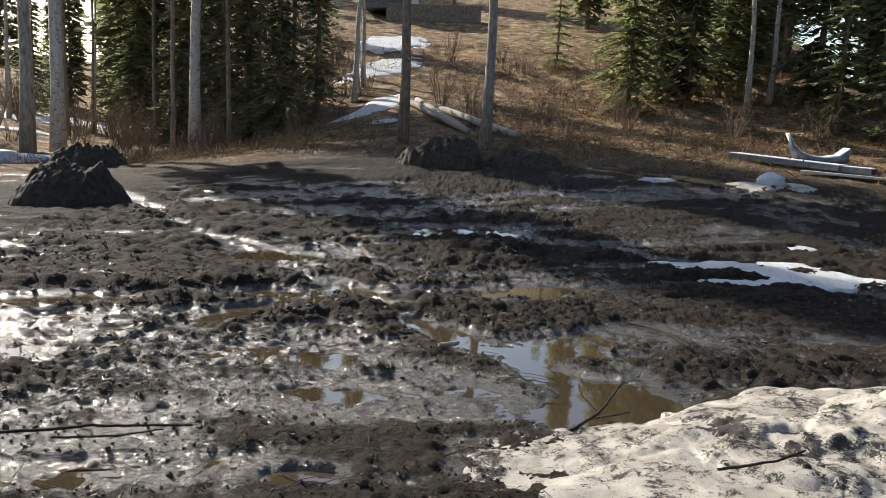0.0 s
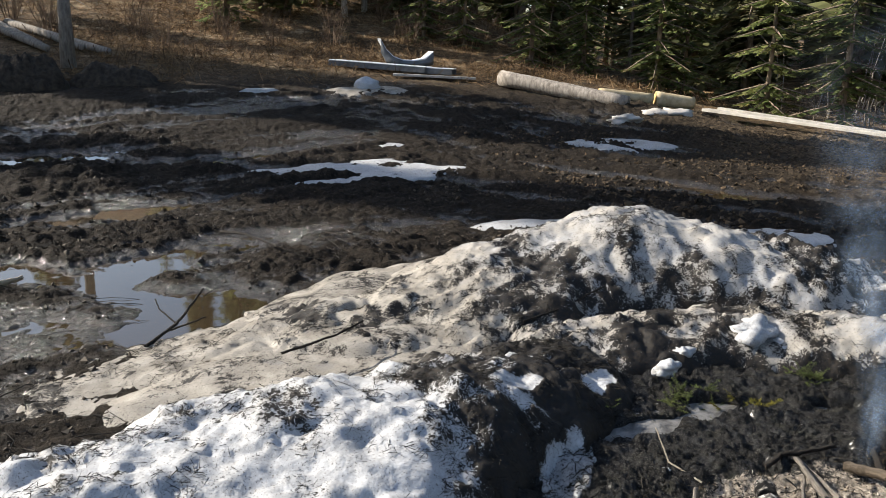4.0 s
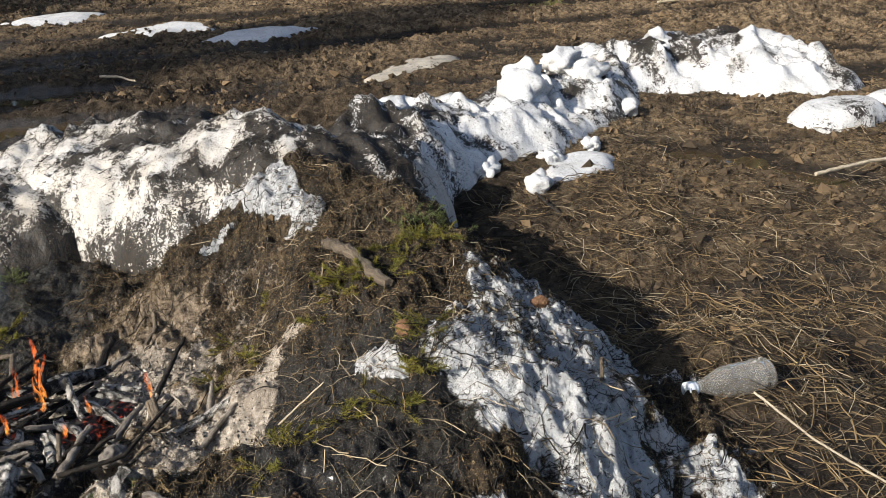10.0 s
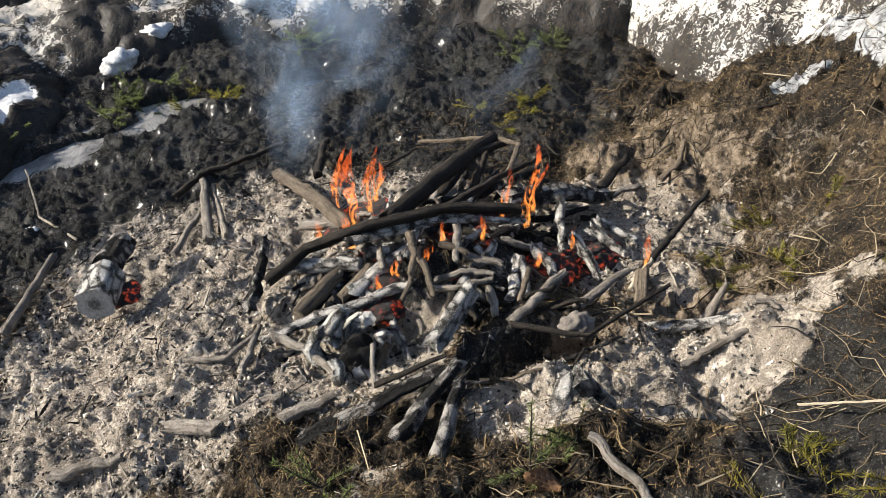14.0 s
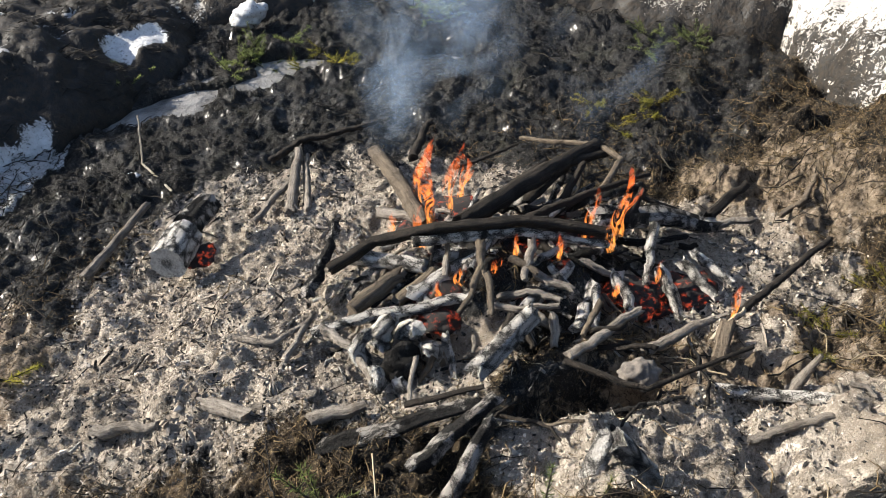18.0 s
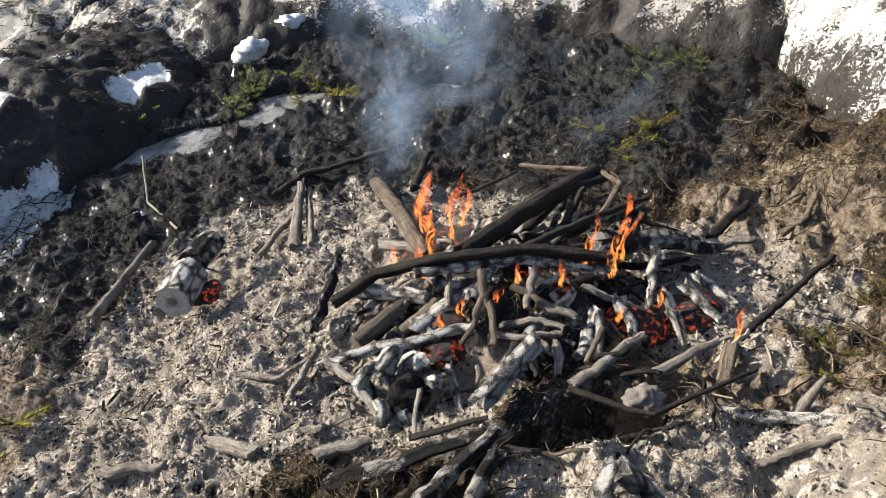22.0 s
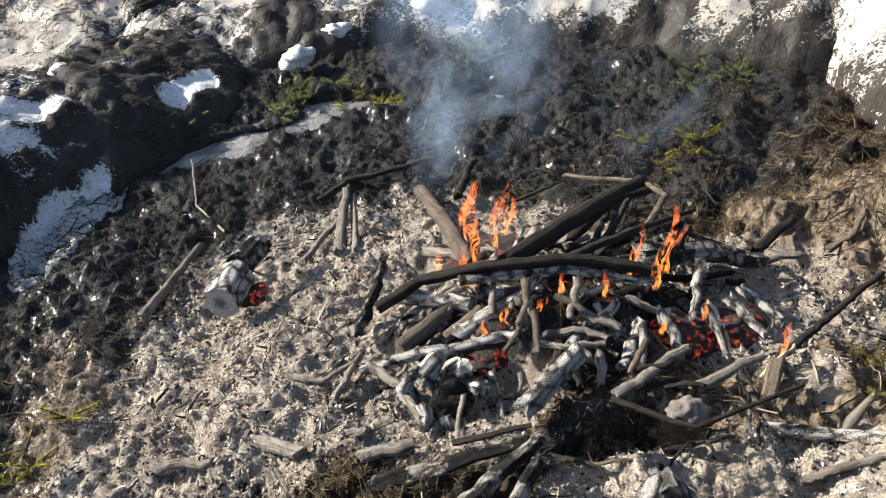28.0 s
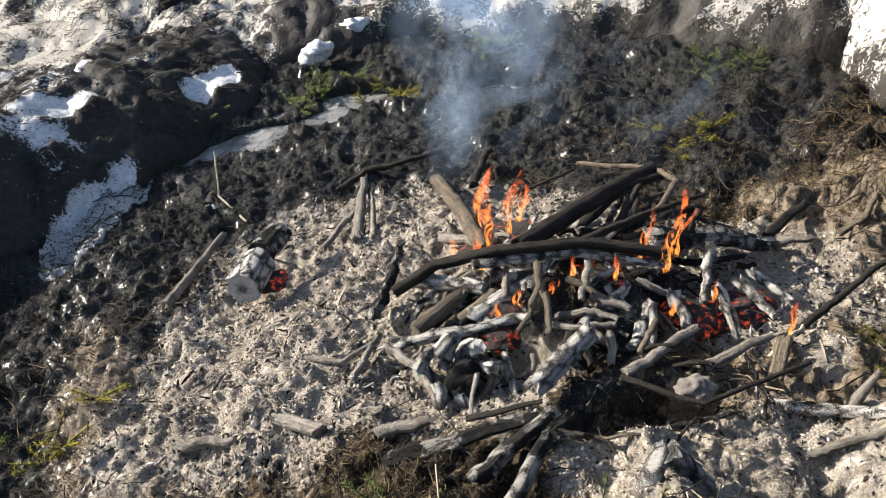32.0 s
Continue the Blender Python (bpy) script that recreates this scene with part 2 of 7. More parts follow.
EARTH, FIRE_EARTH = earth(), fire_earth()
SNOW = snow_mat("old snow with needles and grit")
WATER = water_mat()
BARK_SPRUCE = bark("spruce bark", (0.12, 0.092, 0.068), (0.40, 0.31, 0.225))
BARK_BIRCH = bark("pale birch bark", (0.36, 0.32, 0.26), (0.62, 0.58, 0.51), (0.07, 0.06, 0.05))
BARK_GREY = bark("grey weathered bark", (0.17, 0.145, 0.12), (0.44, 0.39, 0.33))
SLUSH_MAT = plain("grey ash-covered slush", (0.030, 0.029, 0.028), (0.30, 0.292, 0.28), 16, 0.35, 0.0, 0.8, 0.5, 0.02)
NEEDLE = needles("spruce needles", (0.09, 0.125, 0.05), (0.31, 0.35, 0.13))
NEEDLE_DARK = needles("shaded spruce needles", (0.10, 0.12, 0.06), (0.30, 0.31, 0.145), (0.19, 0.145, 0.08), 0.16)
NEEDLE_BRIGHT = needles("fresh green spruce needles", (0.10, 0.135, 0.045), (0.28, 0.31, 0.12), (0.27, 0.21, 0.08), 0.1)

# ---- terrain: heights as functions of the plan ----
def vnoise(x, y, seed=0):
    """Smooth lattice noise, 0 to 1."""
    fx, fy = np.floor(x), np.floor(y)
    ix, iy = fx.astype(np.int64), fy.astype(np.int64)
    u, v = x - fx, y - fy
    u, v = u * u * u * (u * (u * 6 - 15) + 10), v * v * v * (v * (v * 6 - 15) + 10)

    def corner(a, b):
        h = (a * 374761393 + b * 668265263 + seed * 974634777) & 0xFFFFFFFF
        h = ((h ^ (h >> 13)) * 1274126177) & 0xFFFFFFFF
        h = ((h ^ (h >> 16)) * 2246822519) & 0xFFFFFFFF
        return ((h ^ (h >> 15)) & 0xFFFF) / 65535.0
    a, b, c, d = corner(ix, iy), corner(ix + 1, iy), corner(ix, iy + 1), corner(ix + 1, iy + 1)
    return a + (b - a) * u + (c - a) * v + (a - b - c + d) * u * v


def fbm(x, y, scale, seed=0, octaves=4, gain=0.5):
    """Layered noise about 0, from -1 to 1; scale is the size of the largest lumps in metres."""
    total, amp, norm = 0.0, 1.0, 0.0
    px, py = (x * 0.92 + y * 0.39) / scale, (y * 0.92 - x * 0.39) / scale
    for k in range(octaves):
        total = total + amp * (vnoise(px, py, seed + 17 * k) * 2 - 1)
        norm += amp
        amp *= gain
        px, py = (px * 0.83 - py * 0.56) * 2.03 + 11.7, (px * 0.56 + py * 0.83) * 2.03 - 5.3
    return total / norm


def billow(x, y, scale, seed=0, octaves=3):
    """Rounded clods with creases between them, 0 to 1."""
    total, amp, norm = 0.0, 1.0, 0.0
    px, py = (x * 0.92 + y * 0.39) / scale, (y * 0.92 - x * 0.39) / scale
    for k in range(octaves):
        total = total + amp * np.abs(vnoise(px, py, seed + 31 * k) * 2 - 1)
        norm += amp
        amp *= 0.5
        px, py = (px * 0.76 + py * 0.65) * 2.1 + 3.1, (py * 0.76 - px * 0.65) * 2.1 + 8.7
    return total / norm


def step(a, b, v):
    v = np.clip((v - a) / (b - a), 0, 1)
    return v * v * (3 - 2 * v)


def blob(x, y, cx, cy, rx, ry, turn=0.0, ragged=0.25, seed=0, scale=0.5):
    """1 in the middle of an uneven oval, 0 at its rim, negative outside."""
    c, s = math.cos(radians(turn)), math.sin(radians(turn))
    dx, dy = x - cx, y - cy
    u, v = (dx * c + dy * s) / rx, (-dx * s + dy * c) / ry
    return 1 - np.sqrt(u * u + v * v) + ragged * fbm(x, y, scale, seed, 3)


def ridge(x, y, line, steep=0.6):
    """Height over 0 of a bank along a line of (x, y, height, width on its left, width on its right)."""
    best = np.zeros_like(x)
    for (x0, y0, h0, a0, b0), (x1, y1, h1, a1, b1) in zip(line, line[1:]):
        ex, ey = x1 - x0, y1 - y0
        k = np.clip(((x - x0) * ex + (y - y0) * ey) / (ex * ex + ey * ey), 0, 1)
        dx, dy = x - x0 - k * ex, y - y0 - k * ey
        away = np.sqrt(dx * dx + dy * dy)
        turn = 0.5 + 0.5 * (ex * dy - ey * dx) / (math.hypot(ex, ey) * away + 1e-6)
        w = (a0 + k * (a1 - a0)) * turn + (b0 + k * (b1 - b0)) * (1 - turn)
        d = away / w
        best = np.maximum(best, (h0 + k * (h1 - h0)) * np.clip(1 - d * d, 0, 1) ** steep)
    return best


def base(x, y):
    """The lie of the land."""
    up = 0.1 * np.log1p(np.exp((y - 9.5) * 1.2)) / 1.2
    z = up * step(-12, -5, x + 0.6 * np.clip(y - 24, 0, 40)) * (1 - step(6.5, 13, x - 0.1 * (y - 9)))
    z = z + 0.14 * np.log1p(np.exp((y - 21.5) * 0.6)) / 0.6 * step(-15, -6, x + 0.6 * np.clip(y - 24, 0, 40)) * (1 - 0.75 * step(8, 20, x))
    z = z - 0.10 * step(8, 15, x) * step(-4, 2, y)
    z = z + 0.16 * np.log1p(np.exp((x - 17) * 0.8)) / 0.8 * step(1, -4, y)
    z = z + 0.05 * np.log1p(np.exp((x - 21) * 0.5)) / 0.5
    z = z + 0.10 * np.log1p(np.exp((-x - 16) * 0.5)) / 0.5 + 0.08 * np.log1p(np.exp((-y - 12) * 0.5)) / 0.5
    return z


# the ground round the fire: a shallow bowl with a raised front rim and a heap of duff beside it
HEAP = [(2.80, 0.50, 0.43, 0.75, 0.35), (2.56, 0.24, 0.43, 0.55, 0.6), (2.1, -0.02, 0.44, 0.62, 0.78), (1.8, -0.19, 0.45, 0.62, 0.78), (1.56, -0.17, 0.40, 0.6, 0.7), (1.3, 0.1, 0.31, 0.5, 0.55), (1.02, 0.22, 0.2, 0.45, 0.45)]

RIM = [(1.12, 0.44), (1.5, 0.44), (1.8, 0.42), (2.1, 0.70), (2.35, 0.85)]


def near_ground(x, y):
    dome = 0.15 * (1 - step(0.1, 1.0, np.sqrt(((x - 1.3) / 0.95) ** 2 + ((y - 0.78) / 0.85) ** 2)))
    heap = np.zeros_like(x)
    for (x0, y0, h0, a0, b0), (x1, y1, h1, a1, b1) in zip(HEAP, HEAP[1:]):
        ex, ey = x1 - x0, y1 - y0
        k = np.clip(((x - x0) * ex + (y - y0) * ey) / (ex * ex + ey * ey), 0, 1)
        dx, dy = x - x0 - k * ex, y - y0 - k * ey
        w = np.where((ex * dy - ey * dx) < 0, a0 + k * (a1 - a0), b0 + k * (b1 - b0))
        heap = np.maximum(heap, (h0 + k * (h1 - h0)) * (1 - step(0.12, 1.0, np.sqrt(dx * dx + dy * dy) / w)))
    rim = np.full_like(x, 9.0)
    for (x0, y0), (x1, y1) in zip(RIM, RIM[1:]):
        k = np.clip(((x - x0) * (x1 - x0) + (y - y0) * (y1 - y0)) / ((x1 - x0) ** 2 + (y1 - y0) ** 2), 0, 1)
        rim = np.minimum(rim, np.hypot(x - x0 - k * (x1 - x0), y - y0 - k * (y1 - y0)))
    rim = 0.09 * np.exp(-(rim / 0.22) ** 2) + 0.045 * np.clip(blob(x, y, 1.52, 0.92, 0.34, 0.22, 0, 0.2, 12, 0.2) * 2, 0, 1)
    front = 0.15 * np.clip(blob(x, y, 1.85, -0.95, 1.15, 0.55, 0, 0.2, 5, 0.4) * 2, 0, 1)
    return np.maximum(np.maximum(heap, front), dome) + 0.35 * np.minimum(heap, dome) + rim


def furrow(x, y, turn, wide, long, seed):
    """Noise drawn out along one direction, as wheels and tracks leave it."""
    c, s = math.cos(radians(turn)), math.sin(radians(turn))
    u, v = x * c + y * s, -x * s + y * c
    v = v + 0.12 * fbm(x, y, 1.1, seed + 3, 2)
    cu, cv = u * wide / long, v
    return fbm(cu * 0.92 - cv * 0.39, cv * 0.92 + cu * 0.39, wide, seed, 4, 0.6)


def mud_parts(x, y):
    """The mud's relief, and how far the churned yard reaches (1) before the forest floor (0)."""
    yard = step(-0.2, 0.25, 1 - np.sqrt(((x + 0.5) / 15.0) ** 2 + ((y - 4.0) / 15.2) ** 2) + 0.15 * fbm(x, y, 3.0, 40, 3))
    wear = 0.5 + 0.5 * step(-0.3, 0.35, fbm(x, y, 2.5, 6, 2))
    turned = step(-0.5, 2.5, x - 0.25 * (y - 5))
    tracks = (1 - turned) * furrow(x, y, 24, 0.42, 1.9, 15) + turned * furrow(x, y, 121, 0.34, 1.7, 19)
    clods = (0.055 * (billow(x, y, 0.24, 7, 3) - 0.3) + 0.050 * fbm(x, y, 0.19, 13, 5, 0.68) + 0.030 * (0.35 - billow(x, y, 0.10, 14, 3))) * (1 + 0.45 * turned)
    crumbs = 0.012 * (billow(x, y, 0.055, 16, 3) - 0.3) + 0.012 * fbm(x, y, 0.05, 17, 2, 0.8)
    z = wear * (0.105 * tracks + clods) + crumbs + 0.05 * fbm(x, y, 1.7, 8, 3)
    # wheel ruts
    for ox, oy, turn, wide in ((-2.6, 6.2, 24, 0.42), (3.4, 7.0, 150, 0.5), (6.0, 4.9, 125, 0.5), (-4.0, 7.5, 135, 0.4), (7.5, 1.6, 122, 0.5), (5.0, 2.2, 118, 0.4)):
        c, s = math.cos(radians(turn)), math.sin(radians(turn))
        d = -(x - ox) * s + (y - oy) * c + 0.12 * fbm(x, y, 1.4, 50, 2)
        along = (x - ox) * c + (y - oy) * s
        z = z + (-0.05 * np.exp(-(d / (wide * 0.45)) ** 2) + 0.03 * np.exp(-((np.abs(d) - wide * 0.8) / (wide * 0.35)) ** 2)) * step(7, 4, np.abs(along))
    return z, yard


POOLS = ((-0.45, 3.82, 0.62, 0.72, -30), (-0.85, 4.9, 0.30, 0.5, -20), (-2.3, 4.28, 0.30, 0.20, 20), (-3.1, 5.3, 0.75, 0.22, 63), (-3.65, 7.5, 1.4, 0.13, -43), (-4.0, 10.2, 0.45, 0.2, 0), (-1.0, 6.7, 0.5, 0.22, -60), (-1.89, 2.68, 0.20, 0.12, 10), (-1.64, 3.40, 0.16, 0.12, 0), (-2.1, 3.68, 0.30, 0.12, 10),
         (8.4, 4.2, 1.6, 0.45, 120), (5.2, 3.6, 1.0, 0.30, 120), (6.6, 5.9, 1.2, 0.3, 125), (4.4, -1.15, 0.6, 0.22, 70), (9.6, 0.6, 1.3, 0.4, 110), (10.5, -3.0, 2.0, 0.7, 60), (7.8, 1.3, 0.6, 0.2, 115), (-4.8, 5.0, 0.9, 0.25, 24), (-0.2, 0.75, 0.5, 0.16, 60), (2.5, -1.3, 0.32, 0.16, 60))


def ground_z(x, y):
    relief, yard = mud_parts(x, y)
    low = np.full_like(x, 0.0)
    for n, (cx, cy, rx, ry, turn) in enumerate(POOLS):
        low = np.maximum(low, np.clip(blob(x, y, cx, cy, rx, ry, turn, 0.35, 60 + n, 0.4), 0, 0.6))
    rough = 0.06 * fbm(x, y, 2.2, 9, 4)
    z = base(x, y) + relief * yard * (1 - 1.2 * np.clip(low, 0, 0.6)) + (rough + 0.05 * fbm(x, y, 0.5, 10, 4)) * (1 - yard) - 0.17 * low * (0.75 + 0.6 * fbm(x, y, 0.3, 71, 3))
    calm = step(2.1, 1.4, np.sqrt((x - 1.5) ** 2 + (y - 0.9) ** 2))
    return z * (1 - 0.75 * calm) + near_ground(x, y)


def near_mask(x, y):
    """Over 0 where the burnt ground lies."""
    return blob(x, y, 1.5, 1.0, 1.9, 2.08, 0, 0.2, 97, 0.5)


# ---- meshes ----
def grid_mesh(name, xs, ys, height, mats, keep=None, attrs=None, grow=0):
    """A sheet over the lines xs, ys; keep masks its corners, widened by grow rings; attrs maps names to values at the corners."""
    X, Y = np.meshgrid(xs, ys)
    Z = height(X, Y)
    nx, ny = len(xs), len(ys)
    idx = np.arange(nx * ny).reshape(ny, nx)
    quads = np.stack([idx[:-1, :-1], idx[:-1, 1:], idx[1:, 1:], idx[1:, :-1]], -1).reshape(-1, 4)
    mask = np.ones(len(quads), bool)
    if keep is not None:
        k = keep(X, Y, Z)
        for _ in range(grow):
            wide = k.copy()
            wide[1:] |= k[:-1]
            wide[:-1] |= k[1:]
            wide[:, 1:] |= k[:, :-1]
            wide[:, :-1] |= k[:, 1:]
            k = wide
        mask = (k[:-1, :-1] & k[:-1, 1:] & k[1:, 1:] & k[1:, :-1]).reshape(-1)
    quads = quads[mask]
    used = np.unique(quads)
    remap = np.full(nx * ny, -1)
    remap[used] = np.arange(len(used))
    co = np.stack([X.ravel(), Y.ravel(), Z.ravel()], -1)[used]
    quads = remap[quads]
    me = bpy.data.meshes.new(name)
    me.vertices.add(len(co))
    me.vertices.foreach_set("co", co.astype(np.float32).ravel())
    me.loops.add(quads.size)
    me.loops.foreach_set("vertex_index", quads.astype(np.int32).ravel())
    me.polygons.add(len(quads))
    me.polygons.foreach_set("loop_start", np.arange(0, quads.size, 4, dtype=np.int32))
    me.polygons.foreach_set("use_smooth", np.ones(len(quads), bool))
    for m in mats:
        me.materials.append(m)
    me.update(calc_edges=True)
    for key, fn in (attrs or {}).items():
        a = me.attributes.new(key, "FLOAT", "POINT")
        a.data.foreach_set("value", fn(X, Y).ravel()[used].astype(np.float32))
    return new(name, me)


def raw_mesh(name, verts, faces, mat, smooth=True):
    me = bpy.data.meshes.new(name)
    me.from_pydata([tuple(v) for v in verts], [], faces)
    me.materials.append(mat)
    if smooth:
        me.polygons.foreach_set("use_smooth", np.ones(len(me.polygons), bool))
    me.update()
    return me


def lines(spans):
    """Grid lines from (start, end, spacing) spans that follow one another."""
    out = []
    for a, b, d in spans:
        n = max(1, round((b - a) / d))
        out += list(a + (b - a) * np.arange(n) / n)
    return np.array(out + [spans[-1][1]])


def empty(name, at=(0, 0, 0), **tags):
    ob = new(name)
    ob.location = at
    ob.empty_display_size = 0.05
    return tagged(ob, **tags)


def part(name, me, parent, label="", at=None):
    """A mesh as one part under its thing; its coordinates are the thing's own unless at is given."""
    ob = new(name, me)
    ob.parent = parent
    if at is not None:
        ob.matrix_basis = at
    return tagged(ob, label=label)


def tube(path, radii, sides=7, rough=0.0, seed=0, cap=True):
    """Vertices and faces of a tapered limb along points."""
    rnd = random.Random(seed)
    path = [Vector(p) for p in path]
    verts, faces = [], []
    for k, p in enumerate(path):
        a = path[min(k + 1, len(path) - 1)] - path[max(k - 1, 0)]
        a.normalize()
        u = a.orthogonal().normalized() if k == 0 else (u - a * u.dot(a)).normalized()
        v = a.cross(u)
        for s in range(sides):
            ang = 2 * math.pi * s / sides
            r = radii[k] * (1 + rough * rnd.uniform(-1, 1))
            verts.append(p + u * (r * math.cos(ang)) + v * (r * math.sin(ang)))
    for k in range(len(path) - 1):
        for s in range(sides):
            a, b = k * sides + s, k * sides + (s + 1) % sides
            faces.append((a, b, b + sides, a + sides))
    if cap:
        faces.append(tuple(range(sides))[::-1])
        faces.append(tuple(range((len(path) - 1) * sides, len(path) * sides)))
    return verts, faces


def join(*pieces):
    verts, faces = [], []
    for v, f in pieces:
        n = len(verts)
        verts += v
        faces += [tuple(i + n for i in q) for q in f]
    return verts, faces


def scatter(name, spots, sizes, mat, shape="lump", seed=0, aspect=(1, 1, 1), flat=0.0, normal_tilt=0.5, smooth=False):
    """One mesh of many small pieces. spots: an n x 3 array; sizes: n; shape: lump, stick or blade; aspect: stretch of each axis."""
    rs = np.random.RandomState(seed)
    if shape == "lump":
        v = np.array([(1, 0, 0), (-1, 0, 0), (0, 1, 0), (0, -1, 0), (0, 0, 1), (0, 0, -1)], float)
        f = np.array([(0, 2, 4), (2, 1, 4), (1, 3, 4), (3, 0, 4), (2, 0, 5), (1, 2, 5), (3, 1, 5), (0, 3, 5)])
    elif shape == "needle":
        v = np.array([(-1, 0.8, -0.5), (-1, -0.8, -0.5), (-0.9, 0, 0.9), (1, 0, 0)], float)
        f = np.array([(0, 3, 1), (1, 3, 2), (2, 3, 0)])
    elif shape == "stick":
        c, s = 0.866, 0.5
        v = np.array([(-1, 1, 0), (-1, -s, c), (-1, -s, -c), (0.1, 1, 0.6), (0.1, -s, c + 0.6), (0.1, -s, -c + 0.6), (1, 0.5, 0), (1, -0.25, 0.43), (1, -0.25, -0.43)], float)
        f = np.array([(0, 1, 4), (0, 4, 3), (1, 2, 5), (1, 5, 4), (2, 0, 3), (2, 3, 5), (3, 4, 7), (3, 7, 6), (4, 5, 8), (4, 8, 7), (5, 3, 6), (5, 6, 8)])
    else:
        v = np.array([(-1, -0.5, 0), (0, -1, 0.2), (1, 0, 0), (0, 1, 0.2), (-1, 0.5, 0)], float)
        f = np.array([(0, 1, 3), (0, 3, 4), (1, 2, 3)])
    n = len(spots)
    yaw, tilt, spin = rs.uniform(0, 2 * np.pi, n), rs.normal(0, normal_tilt, n), rs.uniform(0, 2 * np.pi, n) if shape != "blade" else rs.normal(0, 0.5, n)
    cy, sy, ct, st, cr, sr = np.cos(yaw), np.sin(yaw), np.cos(tilt), np.sin(tilt), np.cos(spin), np.sin(spin)
    p = v[None] * np.array(aspect)[None, None] * (1 + rs.uniform(-0.35, 0.35, (n, len(v), 3)) * (shape == "lump")) * sizes[:, None, None]
    x, y, z = p[..., 0], p[..., 1] * cr[:, None] - p[..., 2] * sr[:, None], p[..., 1] * sr[:, None] + p[..., 2] * cr[:, None]
    x, z = x * ct[:, None] + z * st[:, None], -x * st[:, None] + z * ct[:, None]
    x, y = x * cy[:, None] - y * sy[:, None], x * sy[:, None] + y * cy[:, None]
    co = np.stack([x, y, z * (1 - flat)], -1) + np.asarray(spots)[:, None]
    tri = (f[None] + (np.arange(n) * len(v))[:, None, None]).reshape(-1, 3)
    me = bpy.data.meshes.new(name)
    me.vertices.add(n * len(v))
    me.vertices.foreach_set("co", co.astype(np.float32).ravel())
    me.loops.add(tri.size)
    me.loops.foreach_set("vertex_index", tri.astype(np.int32).ravel())
    me.polygons.add(len(tri))
    me.polygons.foreach_set("loop_start", np.arange(0, tri.size, 3, dtype=np.int32))
    me.polygons.foreach_set("use_smooth", np.full(len(tri), smooth))
    me.materials.append(mat)
    me.update(calc_edges=True)
    return tagged(new(name, me), kind="stuff")


def spread(n, box, density, seed=0):
    """n places in a box (x0, x1, y0, y1), thinned by density(x, y) from 0 to 1."""
    rs = np.random.RandomState(seed)
    xs, ys = np.empty(0), np.empty(0)
    while len(xs) < n:
        x, y = rs.uniform(box[0], box[1], n), rs.uniform(box[2], box[3], n)
        k = rs.uniform(0, 1, n) < density(x, y)
        xs, ys = np.r_[xs, x[k]], np.r_[ys, y[k]]
        if k.mean() < 0.005:
            break
    return xs[:n], ys[:n]

# ---- ground ----
gx = lines([(-190, -60, 14), (-60, -22, 2.4), (-22, -7, 0.18), (-7, -3.8, 0.04), (-3.8, 1.0, 0.019), (1.0, 9.5, 0.034), (9.5, 12.5, 0.06), (12.5, 16, 0.12), (16, 42, 0.5), (42, 190, 12)])
gy = lines([(-190, -40, 14), (-40, -8, 1.6), (-8, -3, 0.15), (-3, 2.0, 0.034), (2.0, 5.2, 0.019), (5.2, 7.0, 0.03), (7.0, 12, 0.045), (12, 20, 0.08), (20, 48, 0.5), (48, 230, 12)])


def dryness(x, y):
    return np.clip(step(3.2, 8.5, x - 0.30 * (y - 2)) + step(14.5, 18.5, y) * step(-8, -4, x) + 0.5 * step(0.4, -0.8, y) * step(0.8, 2.2, x), 0, 1)


ground = grid_mesh("ground", gx, gy, lambda x, y: ground_z(x, y) - 0.3 * step(0.12, 0.3, near_mask(x, y)), [EARTH], None, {"yard": lambda x, y: mud_parts(x, y)[1], "dry": dryness, "damp": lambda x, y: step(0.03, -0.05, ground_z(x, y) - base(x, y) - near_ground(x, y))})
tagged(ground, "wet churned brown mud yard with ruts, rising to a leaf-littered slope", "ground", kind="structure")
water = grid_mesh("water", lines([(-9, 14, 0.25)]), lines([(-6, 12, 0.25)]), lambda x, y: base(x, y) - 0.046 - 0.5 * step(0.2, 0.5, near_mask(x, y)), [WATER])
tagged(water, "shallow muddy water standing in the ruts and puddles of the yard", "puddle", kind="structure")
far_pool = grid_mesh("water", lines([(-19, -8.5, 0.5)]), lines([(17, 29, 0.5)]), lambda x, y: np.full_like(x, 0.03), [WATER])
tagged(far_pool, "brown meltwater pool lying under the trees", "pool", kind="structure")

# ---- burnt ground round the fire ----
def hollow(x, y, rx, ry):
    """The scorched hole under the front rim."""
    return blob(x, y, 1.52, 0.535, rx, ry, -8, 0.35, 95, 0.1)


def char_mask(x, y):
    back = blob(x, y, 1.45, 1.95, 1.7, 0.95, -10, 0.25, 81, 0.5)
    flank = np.maximum(blob(x, y, 0.30, 1.25, 0.42, 0.85, -8, 0.2, 80, 0.4), blob(x, y, 0.70, 1.85, 0.62, 0.5, 10, 0.2, 76, 0.3))
    heap = np.maximum(blob(x, y, 1.52, 0.0, 0.58, 0.36, 20, 0.7, 79, 0.2), hollow(x, y, 0.27, 0.12))
    flank = np.maximum(flank, blob(x, y, 0.26, 0.66, 0.28, 0.60, -14, 0.3, 98, 0.3))
    return np.clip(np.maximum(np.maximum(2.4 * back + 0.2, 2.6 * flank + 0.3), np.maximum(2.0 * heap + 0.1, 3.0 * blob(x, y, 1.56, 0.88, 0.36, 0.22, 0, 0.3, 75, 0.1))), 0, 1)


